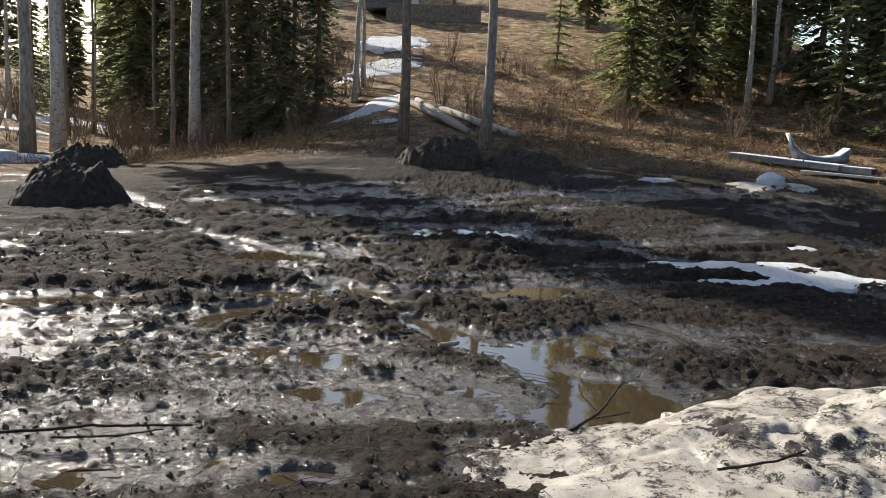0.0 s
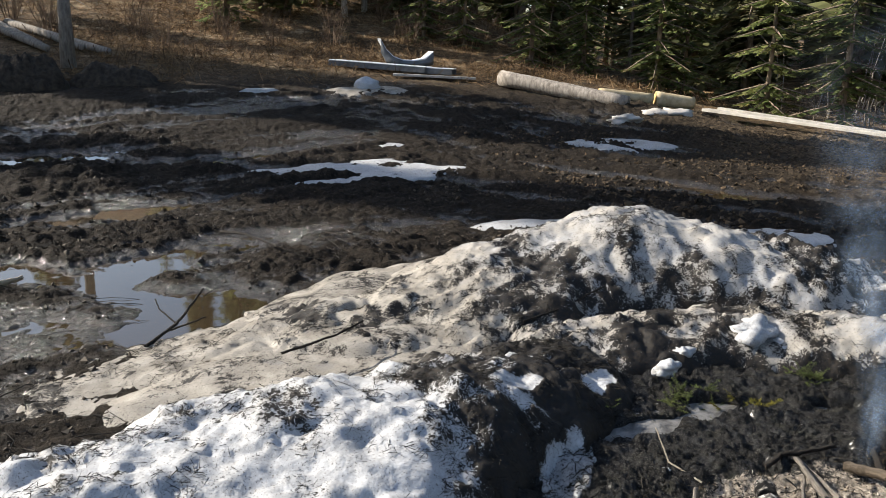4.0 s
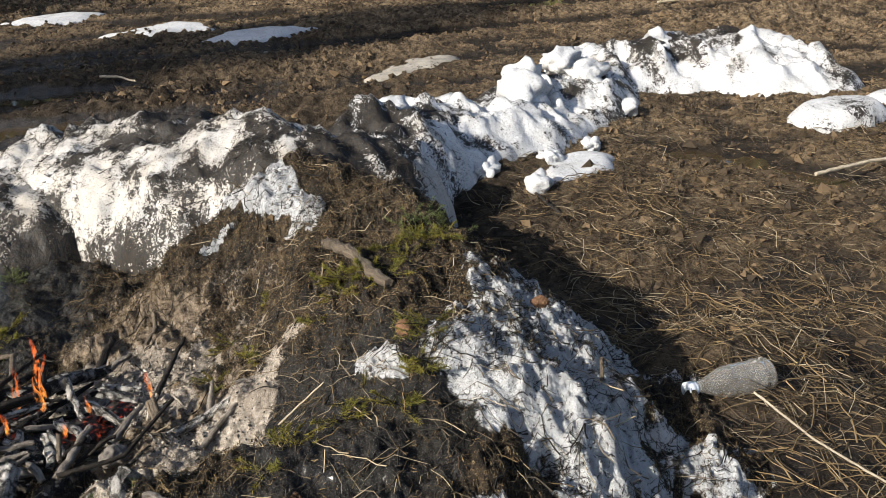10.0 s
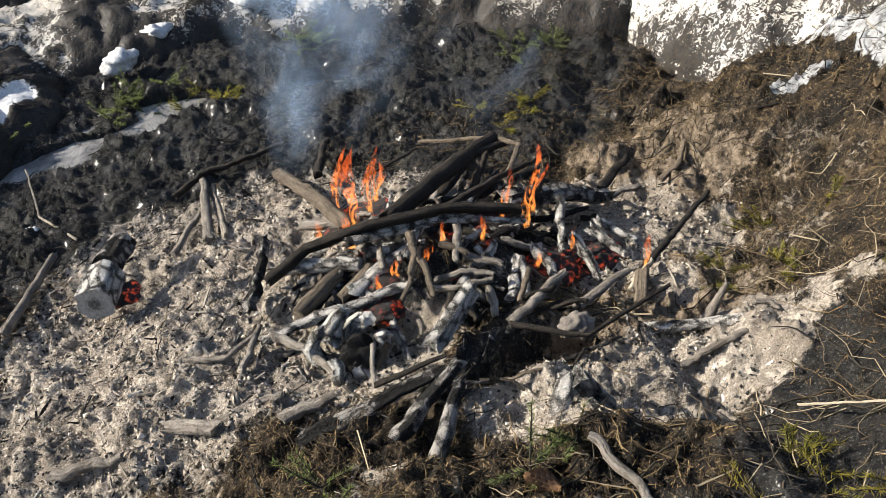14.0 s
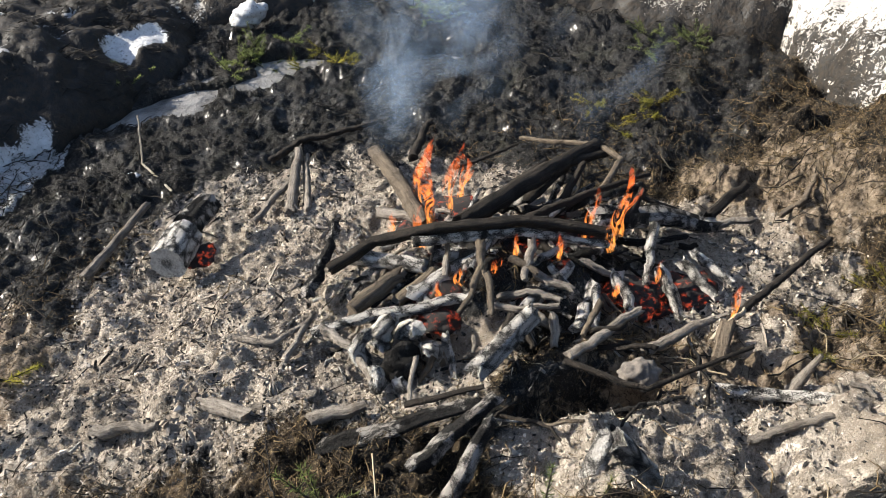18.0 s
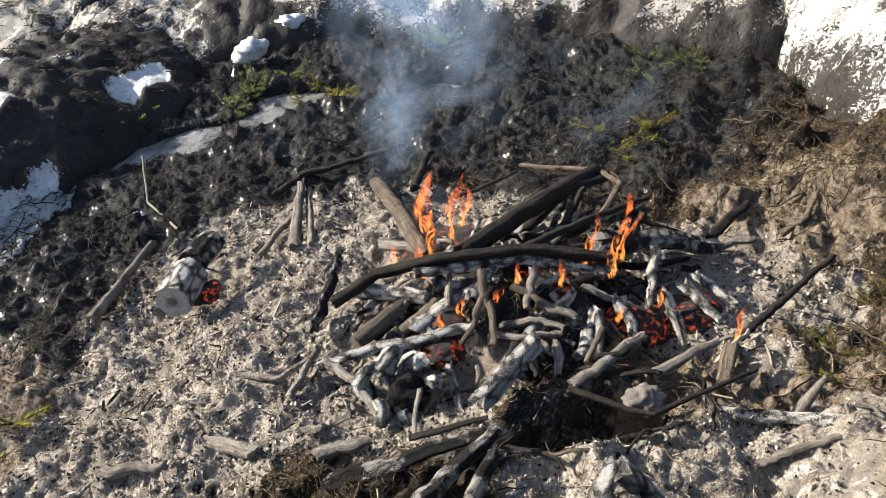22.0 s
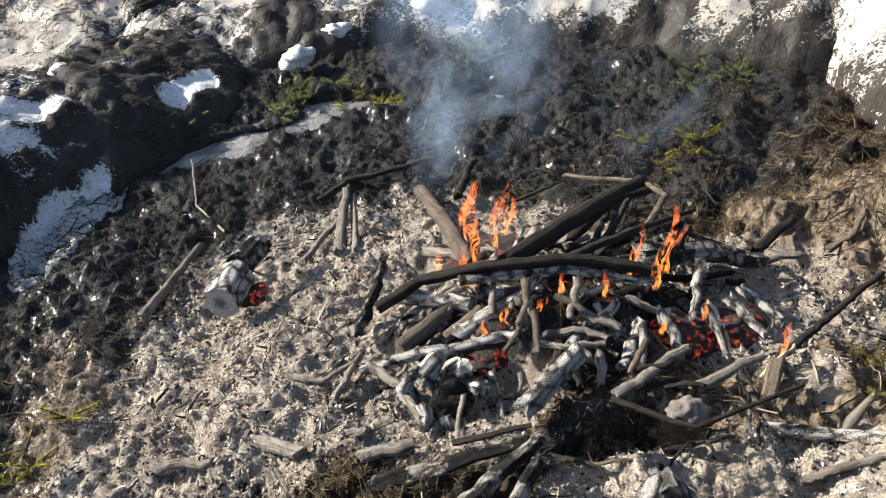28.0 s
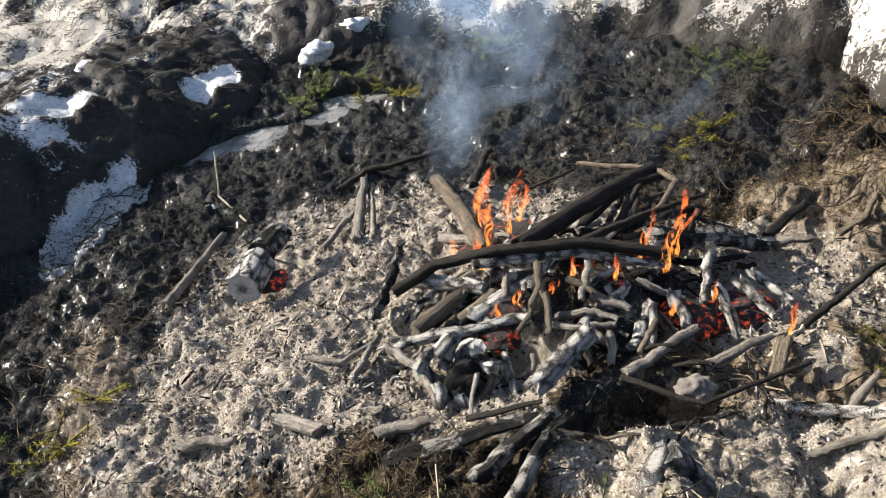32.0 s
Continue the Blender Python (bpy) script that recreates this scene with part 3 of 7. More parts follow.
def ash_mask(x, y):
    a = blob(x, y, 1.20, 1.07, 0.66, 0.50, 10, 0.3, 82, 0.25)
    b = blob(x, y, 1.90, 0.82, 0.40, 0.27, -5, 0.5, 83, 0.12) - 0.05
    c = blob(x, y, 0.80, 0.98, 0.25, 0.25, 40, 0.2, 84, 0.2)
    d = blob(x, y, 1.58, 0.38, 0.40, 0.12, -8, 0.6, 77, 0.12)
    pile = np.clip(3 * blob(x, y, 1.56, 0.88, 0.30, 0.15, 0, 0.5, 87, 0.1), 0, 1)
    pile = np.maximum(pile, np.clip(3 * hollow(x, y, 0.20, 0.085), 0, 1))
    dust = 0.30 * np.clip(2 * blob(x, y, 2.18, 0.62, 0.50, 0.30, 30, 0.4, 74, 0.2), 0, 1)
    return np.maximum(np.clip(2.2 * np.maximum.reduce([a, b, c, d]) + 0.25, 0, 1) * (1 - 0.8 * pile), dust)


def warm_mask(x, y):
    return np.clip(1.8 * blob(x, y, 0.60, 0.98, 0.15, 0.46, 8, 0.3, 85, 0.2) + 0.2, 0, 1) * 0.95 + 0.9 * np.clip(1.5 * np.maximum(blob(x, y, 1.75, 0.5, 0.5, 0.3, 20, 0.4, 86, 0.15), blob(x, y, 2.25, 0.92, 0.36, 0.34, 20, 0.5, 78, 0.15)), 0, 1)


def heap_snow(x, y):
    """Scraps of old snow showing through the duff."""
    where = np.maximum.reduce([blob(x, y, 1.68, -0.48, 0.42, 0.36, 45, 0.2, 87, 0.2), blob(x, y, 2.25, -0.42, 0.5, 0.32, -20, 0.2, 88, 0.2), blob(x, y, 1.75, -0.85, 0.6, 0.28, 30, 0.2, 89, 0.2),
                               blob(x, y, 0.60, 1.83, 0.24, 0.10, 55, 0.3, 92, 0.15)])
    lone = np.maximum.reduce([blob(x, y, 1.70, -0.06, 0.10, 0.03, 50, 0.3, 90, 0.1), blob(x, y, 2.70, 0.70, 0.36, 0.10, 54, 0.5, 86, 0.12), blob(x, y, 2.50, 0.76, 0.06, 0.020, -35, 0.5, 91, 0.08)])
    holes = fbm(x, y, 0.24, 94, 6, 0.70)
    return np.maximum(np.clip(0.52 + 2.4 * holes + 0.9 * (where - 0.30), 0, 1) * step(-0.05, 0.2, where), np.clip(lone * 3 + 0.3, 0, 1) * step(-0.1, 0.1, lone))


SLUSH = ((1.12, 2.05, 0.30, 0.08, 6), (1.48, 2.10, 0.22, 0.075, -20), (1.88, 1.95, 0.15, 0.06, -25), (0.15, 0.95, 0.05, 0.13, -20))


def fire_z(x, y):
    z = ground_z(x, y) + 0.012
    ash = ash_mask(x, y)
    duff = 0.018 * (billow(x, y, 0.09, 21, 4) - 0.3) + 0.028 * (billow(x, y, 0.030, 24, 3) - 0.3) + 0.080 * fbm(x, y, 0.11, 26, 5, 0.70)
    crumbs = -0.022 + 0.060 * fbm(x, y, 0.20, 23, 5, 0.6) + 0.030 * (billow(x, y, 0.06, 28, 4) - 0.3) + 0.013 * fbm(x, y, 0.02, 25, 3, 0.7)
    z = z + 0.030 * fbm(x, y, 0.25, 22, 5) + (1 - ash) * duff * (1 - 0.45 * char_mask(x, y)) + ash * crumbs
    z = z + 0.007 * step(0.4, 0.6, heap_snow(x, y))
    # the pale crust along the front rim, the scorched hollow under it, the trodden trough beside the ash
    z = z + 0.030 * np.clip(blob(x, y, 1.58, 0.38, 0.40, 0.12, -8, 0.6, 77, 0.12) * 2, 0, 1)
    z = z - 0.10 * np.clip(hollow(x, y, 0.16, 0.07) * 2, 0, 1)
    z = z - 0.035 * np.clip(blob(x, y, 0.28, 1.0, 0.27, 0.8, -8, 0.2, 93, 0.3) * 2.5, 0, 1)
    # meltwater hollows behind the fire
    for cx, cy, rx, ry, turn in SLUSH:
        z = z - 0.065 * np.clip(3 * blob(x, y, cx, cy, rx, ry, turn, 0.6, 96, 0.15), 0, 1)
    return z - 0.12 * step(0.22, 0.0, near_mask(x, y))


fx = lines([(-0.5, 0.0, 0.015), (0.0, 2.45, 0.0068), (2.45, 3.5, 0.014)])
fy = lines([(-1.6, -0.9, 0.014), (-0.9, 1.75, 0.0068), (1.75, 2.5, 0.010), (2.5, 3.2, 0.018)])
fire_ground = grid_mesh("burnt_ground", fx, fy, fire_z, [FIRE_EARTH], lambda x, y, z: near_mask(x, y) > 0.02, {"char": char_mask, "ash": ash_mask, "warm": warm_mask, "snow": heap_snow})
tagged(fire_ground, "burnt needle duff with pale ash, black char and scraps of snow", "ground", kind="structure")

slush = grid_mesh("water", lines([(0.1, 2.4, 0.02)]), lines([(0.7, 2.6, 0.02)]), lambda x, y: -0.022 + 0 * x, [SLUSH_MAT], lambda x, y, z: np.maximum.reduce([blob(x, y, cx, cy, rx * 1.7, ry * 1.8, turn, 0.0) for cx, cy, rx, ry, turn in SLUSH]) > 0)
tagged(slush, "grey ash-covered slush lying in the black char", "puddle", kind="structure")

# ---- snow banks ----
BANK = [(-0.9, 3.0, 0.05, 0.5, 0.5), (0.3, 3.35, 0.16, 0.6, 0.7), (1.15, 3.65, 0.34, 0.6, 0.75), (1.9, 3.65, 0.52, 0.6, 0.75), (2.6, 3.15, 0.36, 0.5, 0.6), (3.1, 2.65, 0.17, 0.4, 0.4), (3.38, 2.1, 0.28, 0.45, 0.58), (3.45, 1.67, 0.38, 0.5, 0.70), (3.26, 1.03, 0.44, 0.5, 0.58), (3.05, 0.72, 0.48, 0.6, 0.42), (2.86, 0.58, 0.42, 0.4, 0.2)]
ROW = [(3.2, 0.75, 0.34, 0.3, 0.35), (3.6, 0.66, 0.36, 0.5, 0.5), (4.2, 0.55, 0.28, 0.45, 0.5), (4.6, 0.18, 0.20, 0.5, 0.5), (5.2, -0.05, 0.20, 0.5, 0.4), (5.84, -0.25, 0.20, 0.5, 0.4), (6.2, -1.0, 0.30, 0.5, 0.45), (5.95, -1.5, 0.20, 0.4, 0.4)]
LEFT = [(-1.9, 1.0, 0.16, 0.5, 0.6), (-1.1, 1.75, 0.24, 0.6, 0.7), (-0.4, 2.05, 0.28, 0.5, 0.75), (0.15, 2.2, 0.27, 0.4, 0.6), (0.5, 2.34, 0.25, 0.4, 0.5), (0.85, 2.55, 0.15, 0.35, 0.42)]

APRON = [(0.95, 2.80, 0.15, 0.30, 0.30), (1.40, 2.80, 0.18, 0.35, 0.36), (1.85, 2.76, 0.18, 0.35, 0.36), (2.30, 2.50, 0.20, 0.35, 0.40), (2.65, 2.22, 0.22, 0.35, 0.38), (2.95, 1.85, 0.24, 0.35, 0.34)]

BANKS = []


def side(x, y):
    """How far a place lies on the fire's side of the bank."""
    return step(1.9, 0.9, np.sqrt((x - 1.6) ** 2 + (y - 1.4) ** 2) - 0.35)


def bank_sheet(name, line, box, res, label, dirt, brown, bite=0.12, seed=0, crest=0.5, rug=0.0):
    xs, ys = lines([(box[0], box[1], res)]), lines([(box[2], box[3], res)])

    def body(x, y):
        wob = 0.10
        wx, wy = x + wob * fbm(x, y, 0.45, seed + 1, 3), y + wob * fbm(x, y, 0.45, seed + 2, 3)
        return ridge(wx, wy, line, 0.62)

    def height(x, y):
        h = body(x, y)
        pits = (0.25 + 0.35 * step(2.2, 2.8, x) + 0.25 * step(3.3, 3.8, x) + rug) * (0.9 * bite * fbm(x, y, 0.34, seed + 3, 4) + 1.1 * bite * (0.33 - billow(x, y, 0.30, seed + 7, 3))) * step(0.02, 0.2, h)
        duff = np.minimum(soil(x, y), 1)
        return base(x, y) - 0.05 + h * 1.05 + pits * 0.8 + 0.045 * (billow(x, y, 0.13, seed + 4, 4) - 0.3) * step(0.02, 0.12, h) + 0.035 * duff * billow(x, y, 0.06, seed + 6, 3) - 0.12 * (h <= 0)

    def soil(x, y):
        return np.clip(0.32 + 1.5 * fbm(x, y, 0.40, seed + 8, 4, 0.6) + 1.3 * fbm(x, y, 0.14, seed + 5, 6, 0.75) + (dirt(x, y) - 0.5) * 1.7 + 1.1 * crest * step(2.45, 2.8, x) * step(0.26, 0.42, body(x, y) + 0.06 * fbm(x, y, 0.3, seed + 9, 3)) + 0.9 * side(x, y) * step(0.24, 0.06, body(x, y) + 0.10 * fbm(x, y, 0.25, seed + 10, 3)), 0, 2)
    ob = grid_mesh(name, xs, ys, height, [SNOW], lambda x, y, z: body(x, y) > 0.012, {"dirt": soil, "brown": brown}, 2)
    BANKS.append((box, body, height, dirt))
    return tagged(ob, label, "snow bank", kind="structure")


bank_sheet("snow_bank", BANK, (-1.7, 4.4, -0.2, 4.7), 0.016, "tall melting snow bank peppered with needles, sooty towards the fire",
           lambda x, y: 0.48 + 0.20 * side(x, y) + 0.12 * step(0.9, 0.2, np.hypot((x - 2.2) / 1.0, (y - 2.85) / 0.6)), lambda x, y: 0.5 * step(1.2, 0.2, x) + 0.52, 0.21, 300)
bank_sheet("snow_bank", ROW, (2.2, 7.0, -2.4, 1.7), 0.02, "row of crumbling white snow clods with black litter", lambda x, y: 0.74 - 0.34 * step(3.4, 4.6, x) + 0.2 * step(5.6, 6.2, x), lambda x, y: 0.15 + 0 * x, 0.22, 320)
bank_sheet("snow_bank", LEFT, (-2.6, 1.5, 0.4, 3.3), 0.013, "white granular snow bank strewn with black needles", lambda x, y: 0.44 + 0.60 * step(0.0, 0.40, x + 0.25 * (y - 2)) - 1.4 * np.clip(3 * np.maximum.reduce([blob(x, y, 0.60, 1.83, 0.24, 0.09, 55, 0.5, 345, 0.15), blob(x, y, 0.53, 2.16, 0.13, 0.06, 10, 0.4, 346, 0.1), blob(x, y, 0.98, 2.32, 0.13, 0.06, 40, 0.5, 347, 0.1)]), 0, 1), lambda x, y: 0.05 + 0 * x, 0.16, 340, 0.0, 0.15)
bank_sheet("snow_bank", APRON, (0.5, 3.4, 1.4, 3.3), 0.014, "low apron of dirty tan snow spreading from the bank to the char", lambda x, y: 0.44 + 0.16 * step(1.6, 2.1, x), lambda x, y: 0.66 + 0 * x, 0.14, 360, 0.0, 0.2)


def snow_patch(cx, cy, rx, ry, turn, thick=0.05, dirt=0.1, brown=0.1, seed=0, label="thin patch of icy old snow on the mud", res=0.035):
    r = max(rx, ry) * 1.4

    def inside(x, y):
        return blob(x, y, cx, cy, rx, ry, turn, 0.45, seed, 0.5)
    ob = grid_mesh("snow_patch", lines([(cx - r, cx + r, res)]), lines([(cy - r, cy + r, res)]),
                   lambda x, y: base(x, y) - 0.03 + (0.65 * thick + 0.03) * np.clip(inside(x, y) * 2.5, 0, 1) ** 0.6 + 0.016 * fbm(x, y, 0.25, seed + 1, 4) - 0.2 * (inside(x, y) < 0),
                   [SNOW], lambda x, y, z: inside(x, y) > 0, {"dirt": lambda x, y: np.clip(0.35 + 1.4 * fbm(x, y, 0.16, seed + 2, 6, 0.8) + (dirt - 0.5) * 1.7, 0, 1), "brown": lambda x, y: brown + 0 * x}, 1)
    return tagged(ob, label, "snow patch", group="snow patches in the yard")


snow_patch(0.60, 3.50, 1.30, 0.78, 35, 0.15, 0.52, 0.9, 400, "broad sheet of dirty tan ice at the puddle's edge", 0.022)
snow_patch(-0.1, 2.75, 0.9, 0.4, 0, 0.10, 0.50, 0.8, 405, "dirty tan ice beside the white bank", 0.025)
snow_patch(1.45, 8.4, 1.25, 0.75, 10, 0.05, 0.1, 0.1, 410)
snow_patch(2.05, 9.95, 0.35, 0.2, 0, 0.05, 0.1, 0.1, 415)
snow_patch(5.5, 9.75, 0.85, 0.45, -25, 0.04, 0.15, 0.3, 420)
snow_patch(2.3, 5.25, 0.8, 0.3, -10, 0.04, 0.15, 0.3, 425)
snow_patch(8.2, 5.8, 0.55, 0.4, -40, 0.05, 0.1, 0.15, 430)
snow_patch(7.6, 4.15, 0.55, 0.33, -45, 0.06, 0.05, 0.1, 435)
snow_patch(7.4, 3.0, 0.6, 0.28, -35, 0.06, 0.05, 0.1, 440)
snow_patch(6.35, 1.15, 0.45, 0.22, -30, 0.02, 0.15, 0.8, 445)
snow_patch(12.0, -1.4, 0.95, 0.4, -80, 0.10, 0.0, 0.0, 450)
snow_patch(3.9, 4.6, 0.5, 0.25, -30, 0.03, 0.1, 0.2, 455)
snow_patch(4.1, -0.25, 0.35, 0.16, -20, 0.06, 0.2, 0.0, 460, "crumbled snow clods in the trampled litter", 0.02)
snow_patch(5.15, -1.6, 0.32, 0.16, -60, 0.16, 0.45, 0.1, 465, "pointed remnant of snow capped with litter", 0.02)
snow_patch(5.65, -2.05, 0.28, 0.14, -60, 0.08, 0.2, 0.0, 470, "small remnant of snow in the mud", 0.02)

# ---- trees ----
def spray_crown(seed, height, width, start, density, droop, bare=0.0, spray=0.22):
    """Needle sprays along drooping whorled branches: vertices, faces."""
    rnd = random.Random(seed)
    verts, faces, limbs = [], [], []
    z = start
    while z < height * 0.985:
        k = (z - start) / (height - start)
        reach = width * (1 - k) ** 0.85 * (0.75 + 0.4 * rnd.random()) + 0.08
        if k < 0.12:
            reach *= 0.6 + 3 * k
        count = rnd.randint(4, 6)
        a0 = rnd.uniform(0, 6.3)
        for b in range(count):
            if rnd.random() < bare * (1 - k):
                continue
            ang = a0 + 6.283 * b / count + rnd.uniform(-0.35, 0.35)
            r = reach * rnd.uniform(0.65, 1.1)
            way = Vector((math.cos(ang), math.sin(ang), 0))
            sideways = Vector((-way.y, way.x, 0))
            tip = droop * r * rnd.uniform(0.7, 1.3)
            limbs.append(([Vector((0, 0, z)), way * (r * 0.5) + Vector((0, 0, z - tip * 0.35)), way * r + Vector((0, 0, z - tip * 0.75))], 0.012 + 0.010 * r))
            n = max(3, int(r * density))
            for s in range(n):
                u = (s + 0.6) / n
                p = way * (r * u) + Vector((0, 0, z - tip * u * (1.2 - 0.45 * u)))
                for sg in (-1, 1):
                    size = spray * (1.15 - 0.6 * u) * rnd.uniform(0.7, 1.35) * (0.6 + 0.5 * width)
                    out = (way * rnd.uniform(0.35, 0.9) + sideways * sg * rnd.uniform(0.5, 1.0) + Vector((0, 0, rnd.uniform(-0.55, 0.1)))).normalized()
                    w = out.cross(Vector((rnd.uniform(-0.7, 0.7), rnd.uniform(-0.7, 0.7), 1))).normalized() * size * 0.27
                    q = len(verts)
                    verts += [p - w * 0.35, p + out * size * 0.55 - w, p + out * size, p + out * size * 0.5 + w]
                    faces.append((q, q + 1, q + 2, q + 3))
        z += (0.16 + 0.14 * rnd.random()) * (0.75 + 0.5 * (1 - k))
    return verts, faces, limbs


def spruce(seed, height, width, start=0.3, density=7.0, droop=0.45, bare=0.0, mat=None, trunk=0.09, label="green spruce with drooping needle branches", lean=0.0, spray=0.22, bark_mat=None):
    rnd = random.Random(seed)
    thing = empty("spruce_tree", label=label, category="spruce")
    bend = [Vector((lean * (k / 6) * height + rnd.uniform(-0.02, 0.02), rnd.uniform(-0.02, 0.02), height * k / 6 - 0.25 * (k == 0))) for k in range(7)]
    v, f = tube(bend, [trunk * (1.15 if k == 0 else 1 - 0.93 * k / 6) for k in range(7)], 8, 0.06, seed)
    part("trunk", raw_mesh("trunk", v, f, bark_mat or BARK_SPRUCE), thing)
    cv, cf, limbs = spray_crown(seed, height, width, start, density, droop, bare, spray)
    tagged(part("crown", raw_mesh("crown", cv, cf, mat or NEEDLE, False), thing), kind="stuff")
    lv = [tube(p, [r, r * 0.7, r * 0.3], 3, 0, 0, False) for p, r in limbs[::3 if spray > 0.35 else 1]]
    tagged(part("limb_rest", raw_mesh("limb_rest", *join(*lv), BARK_SPRUCE), thing), kind="stuff")
    return thing


def bare_trunk(seed, height, radius, mat, lean=(0, 0), stubs=14, label="tall bare birch trunk", crown=None, name="birch_tree"):
    """A tall trunk with broken side twigs; a thin crown sits high up."""
    rnd = random.Random(seed)
    thing = empty(name, label=label, category="tree")
    n = 9
    path = [Vector((lean[0] * height * k / n + rnd.uniform(-1, 1) * 0.04 * (k > 0), lean[1] * height * k / n + rnd.uniform(-1, 1) * 0.04 * (k > 0), height * k / n - 0.3 * (k == 0))) for k in range(n + 1)]
    v, f = tube(path, [radius * (1.35 if k == 0 else (1 - 0.75 * k / n)) for k in range(n + 1)], 10, 0.05, seed)
    part("trunk", raw_mesh("trunk", v, f, mat), thing)
    twigs = []
    for s in range(stubs):
        z = height * rnd.uniform(0.08, 0.8)
        k = z / height
        o = Vector((lean[0] * z, lean[1] * z, z))
        ang = rnd.uniform(0, 6.283)
        ln = rnd.uniform(0.25, 1.1)
        way = Vector((math.cos(ang), math.sin(ang), rnd.uniform(-0.5, 0.35)))
        mid = o + way * ln * 0.5 + Vector((0, 0, rnd.uniform(-0.08, 0.08)))
        twigs.append(tube([o, mid, o + way * ln + Vector((rnd.uniform(-0.1, 0.1), rnd.uniform(-0.1, 0.1), rnd.uniform(-0.2, 0.1)))], [0.016, 0.010, 0.003], 4, 0, s, False))
    tagged(part("twig_rest", raw_mesh("twig_rest", *join(*twigs), BARK_GREY), thing), kind="stuff")
    if crown:
        cv, cf, limbs = spray_crown(seed + 5, height * 1.02, crown[0], height * crown[1], 4, 0.4, 0.1, 0.50)
        tagged(part("crown", raw_mesh("crown", cv, cf, NEEDLE_DARK, False), thing), kind="stuff")
    return thing


def put(thing, x, y, turn=0.0, size=1.0, sink=0.05):
    c = copy_thing(thing, pose(x, y, float(base(np.array([float(x)]), np.array([float(y)]))[0]) - sink, 0, 0, turn))
    c.scale = (size,) * 3
    return c


SPRUCES = [spruce(11, 7.5, 1.35, 0.3, 15, 0.5, 0.0, NEEDLE, spray=0.17), spruce(12, 8.5, 1.6, 0.5, 13, 0.55, 0.1, NEEDLE, spray=0.19), spruce(13, 9.0, 1.6, 0.6, 11, 0.7, 0.2, NEEDLE_DARK, 0.12, "tall dark spruce with ragged drooping branches", spray=0.22),
           spruce(14, 9.0, 1.5, 1.0, 10, 0.8, 0.35, NEEDLE_DARK, 0.12, "tall dark spruce with dead lower branches", spray=0.24)]
FAR = [spruce(17, 9.5, 1.6, 0.8, 4, 0.6, 0.15, NEEDLE_DARK, 0.12, "dark spruce deep in the forest", spray=0.5), spruce(18, 11.0, 1.7, 2.2, 3.5, 0.7, 0.3, NEEDLE_DARK, 0.14, "dark spruce deep in the forest", spray=0.55), spruce(19, 6.0, 1.3, 0.1, 5, 0.5, 0.05, NEEDLE_DARK, 0.07, "low dark spruce in the forest shade", spray=0.4)]
YOUNG = [spruce(15, 4.2, 0.95, 0.12, 24, 0.35, 0.0, NEEDLE_BRIGHT, 0.05, "young bright green spruce", spray=0.13), spruce(16, 5.6, 1.15, 0.15, 20, 0.4, 0.0, NEEDLE, 0.06, "young full green spruce", spray=0.14)]
TALL = [bare_trunk(25, 18, 0.17, BARK_GREY, (0.0, 0.01), 22, "tall spruce with a bare lower trunk", (1.3, 0.34), "spruce_tree"), bare_trunk(26, 17, 0.18, BARK_BIRCH, (0.01, 0.0), 24, "tall pale tree with a bare lower trunk", (1.2, 0.38), "birch_tree"), bare_trunk(27, 15, 0.13, BARK_SPRUCE, (0.0, 0.0), 40, "slim dark spruce with dead side twigs", (1.1, 0.36), "spruce_tree")]
SHAGGY = spruce(20, 9.0, 1.6, 2.3, 13, 0.95, 0.15, NEEDLE_BRIGHT, 0.15, "old spruce with shaggy hanging branches", spray=0.22, bark_mat=BARK_GREY)
PALE = [bare_trunk(21, 14, 0.13, BARK_BIRCH, (0.01, 0.0)), bare_trunk(22, 13, 0.10, BARK_BIRCH, (0.03, 0.02)), bare_trunk(23, 15, 0.11, BARK_GREY, (0.0, 0.02), 26, "grey spruce trunk with dead side twigs", (1.2, 0.55), "spruce_tree"), bare_trunk(24, 12, 0.09, BARK_SPRUCE, (-0.02, 0.0), 26, "thin dark spruce trunk with broken twigs", (0.9, 0.6), "spruce_tree")]
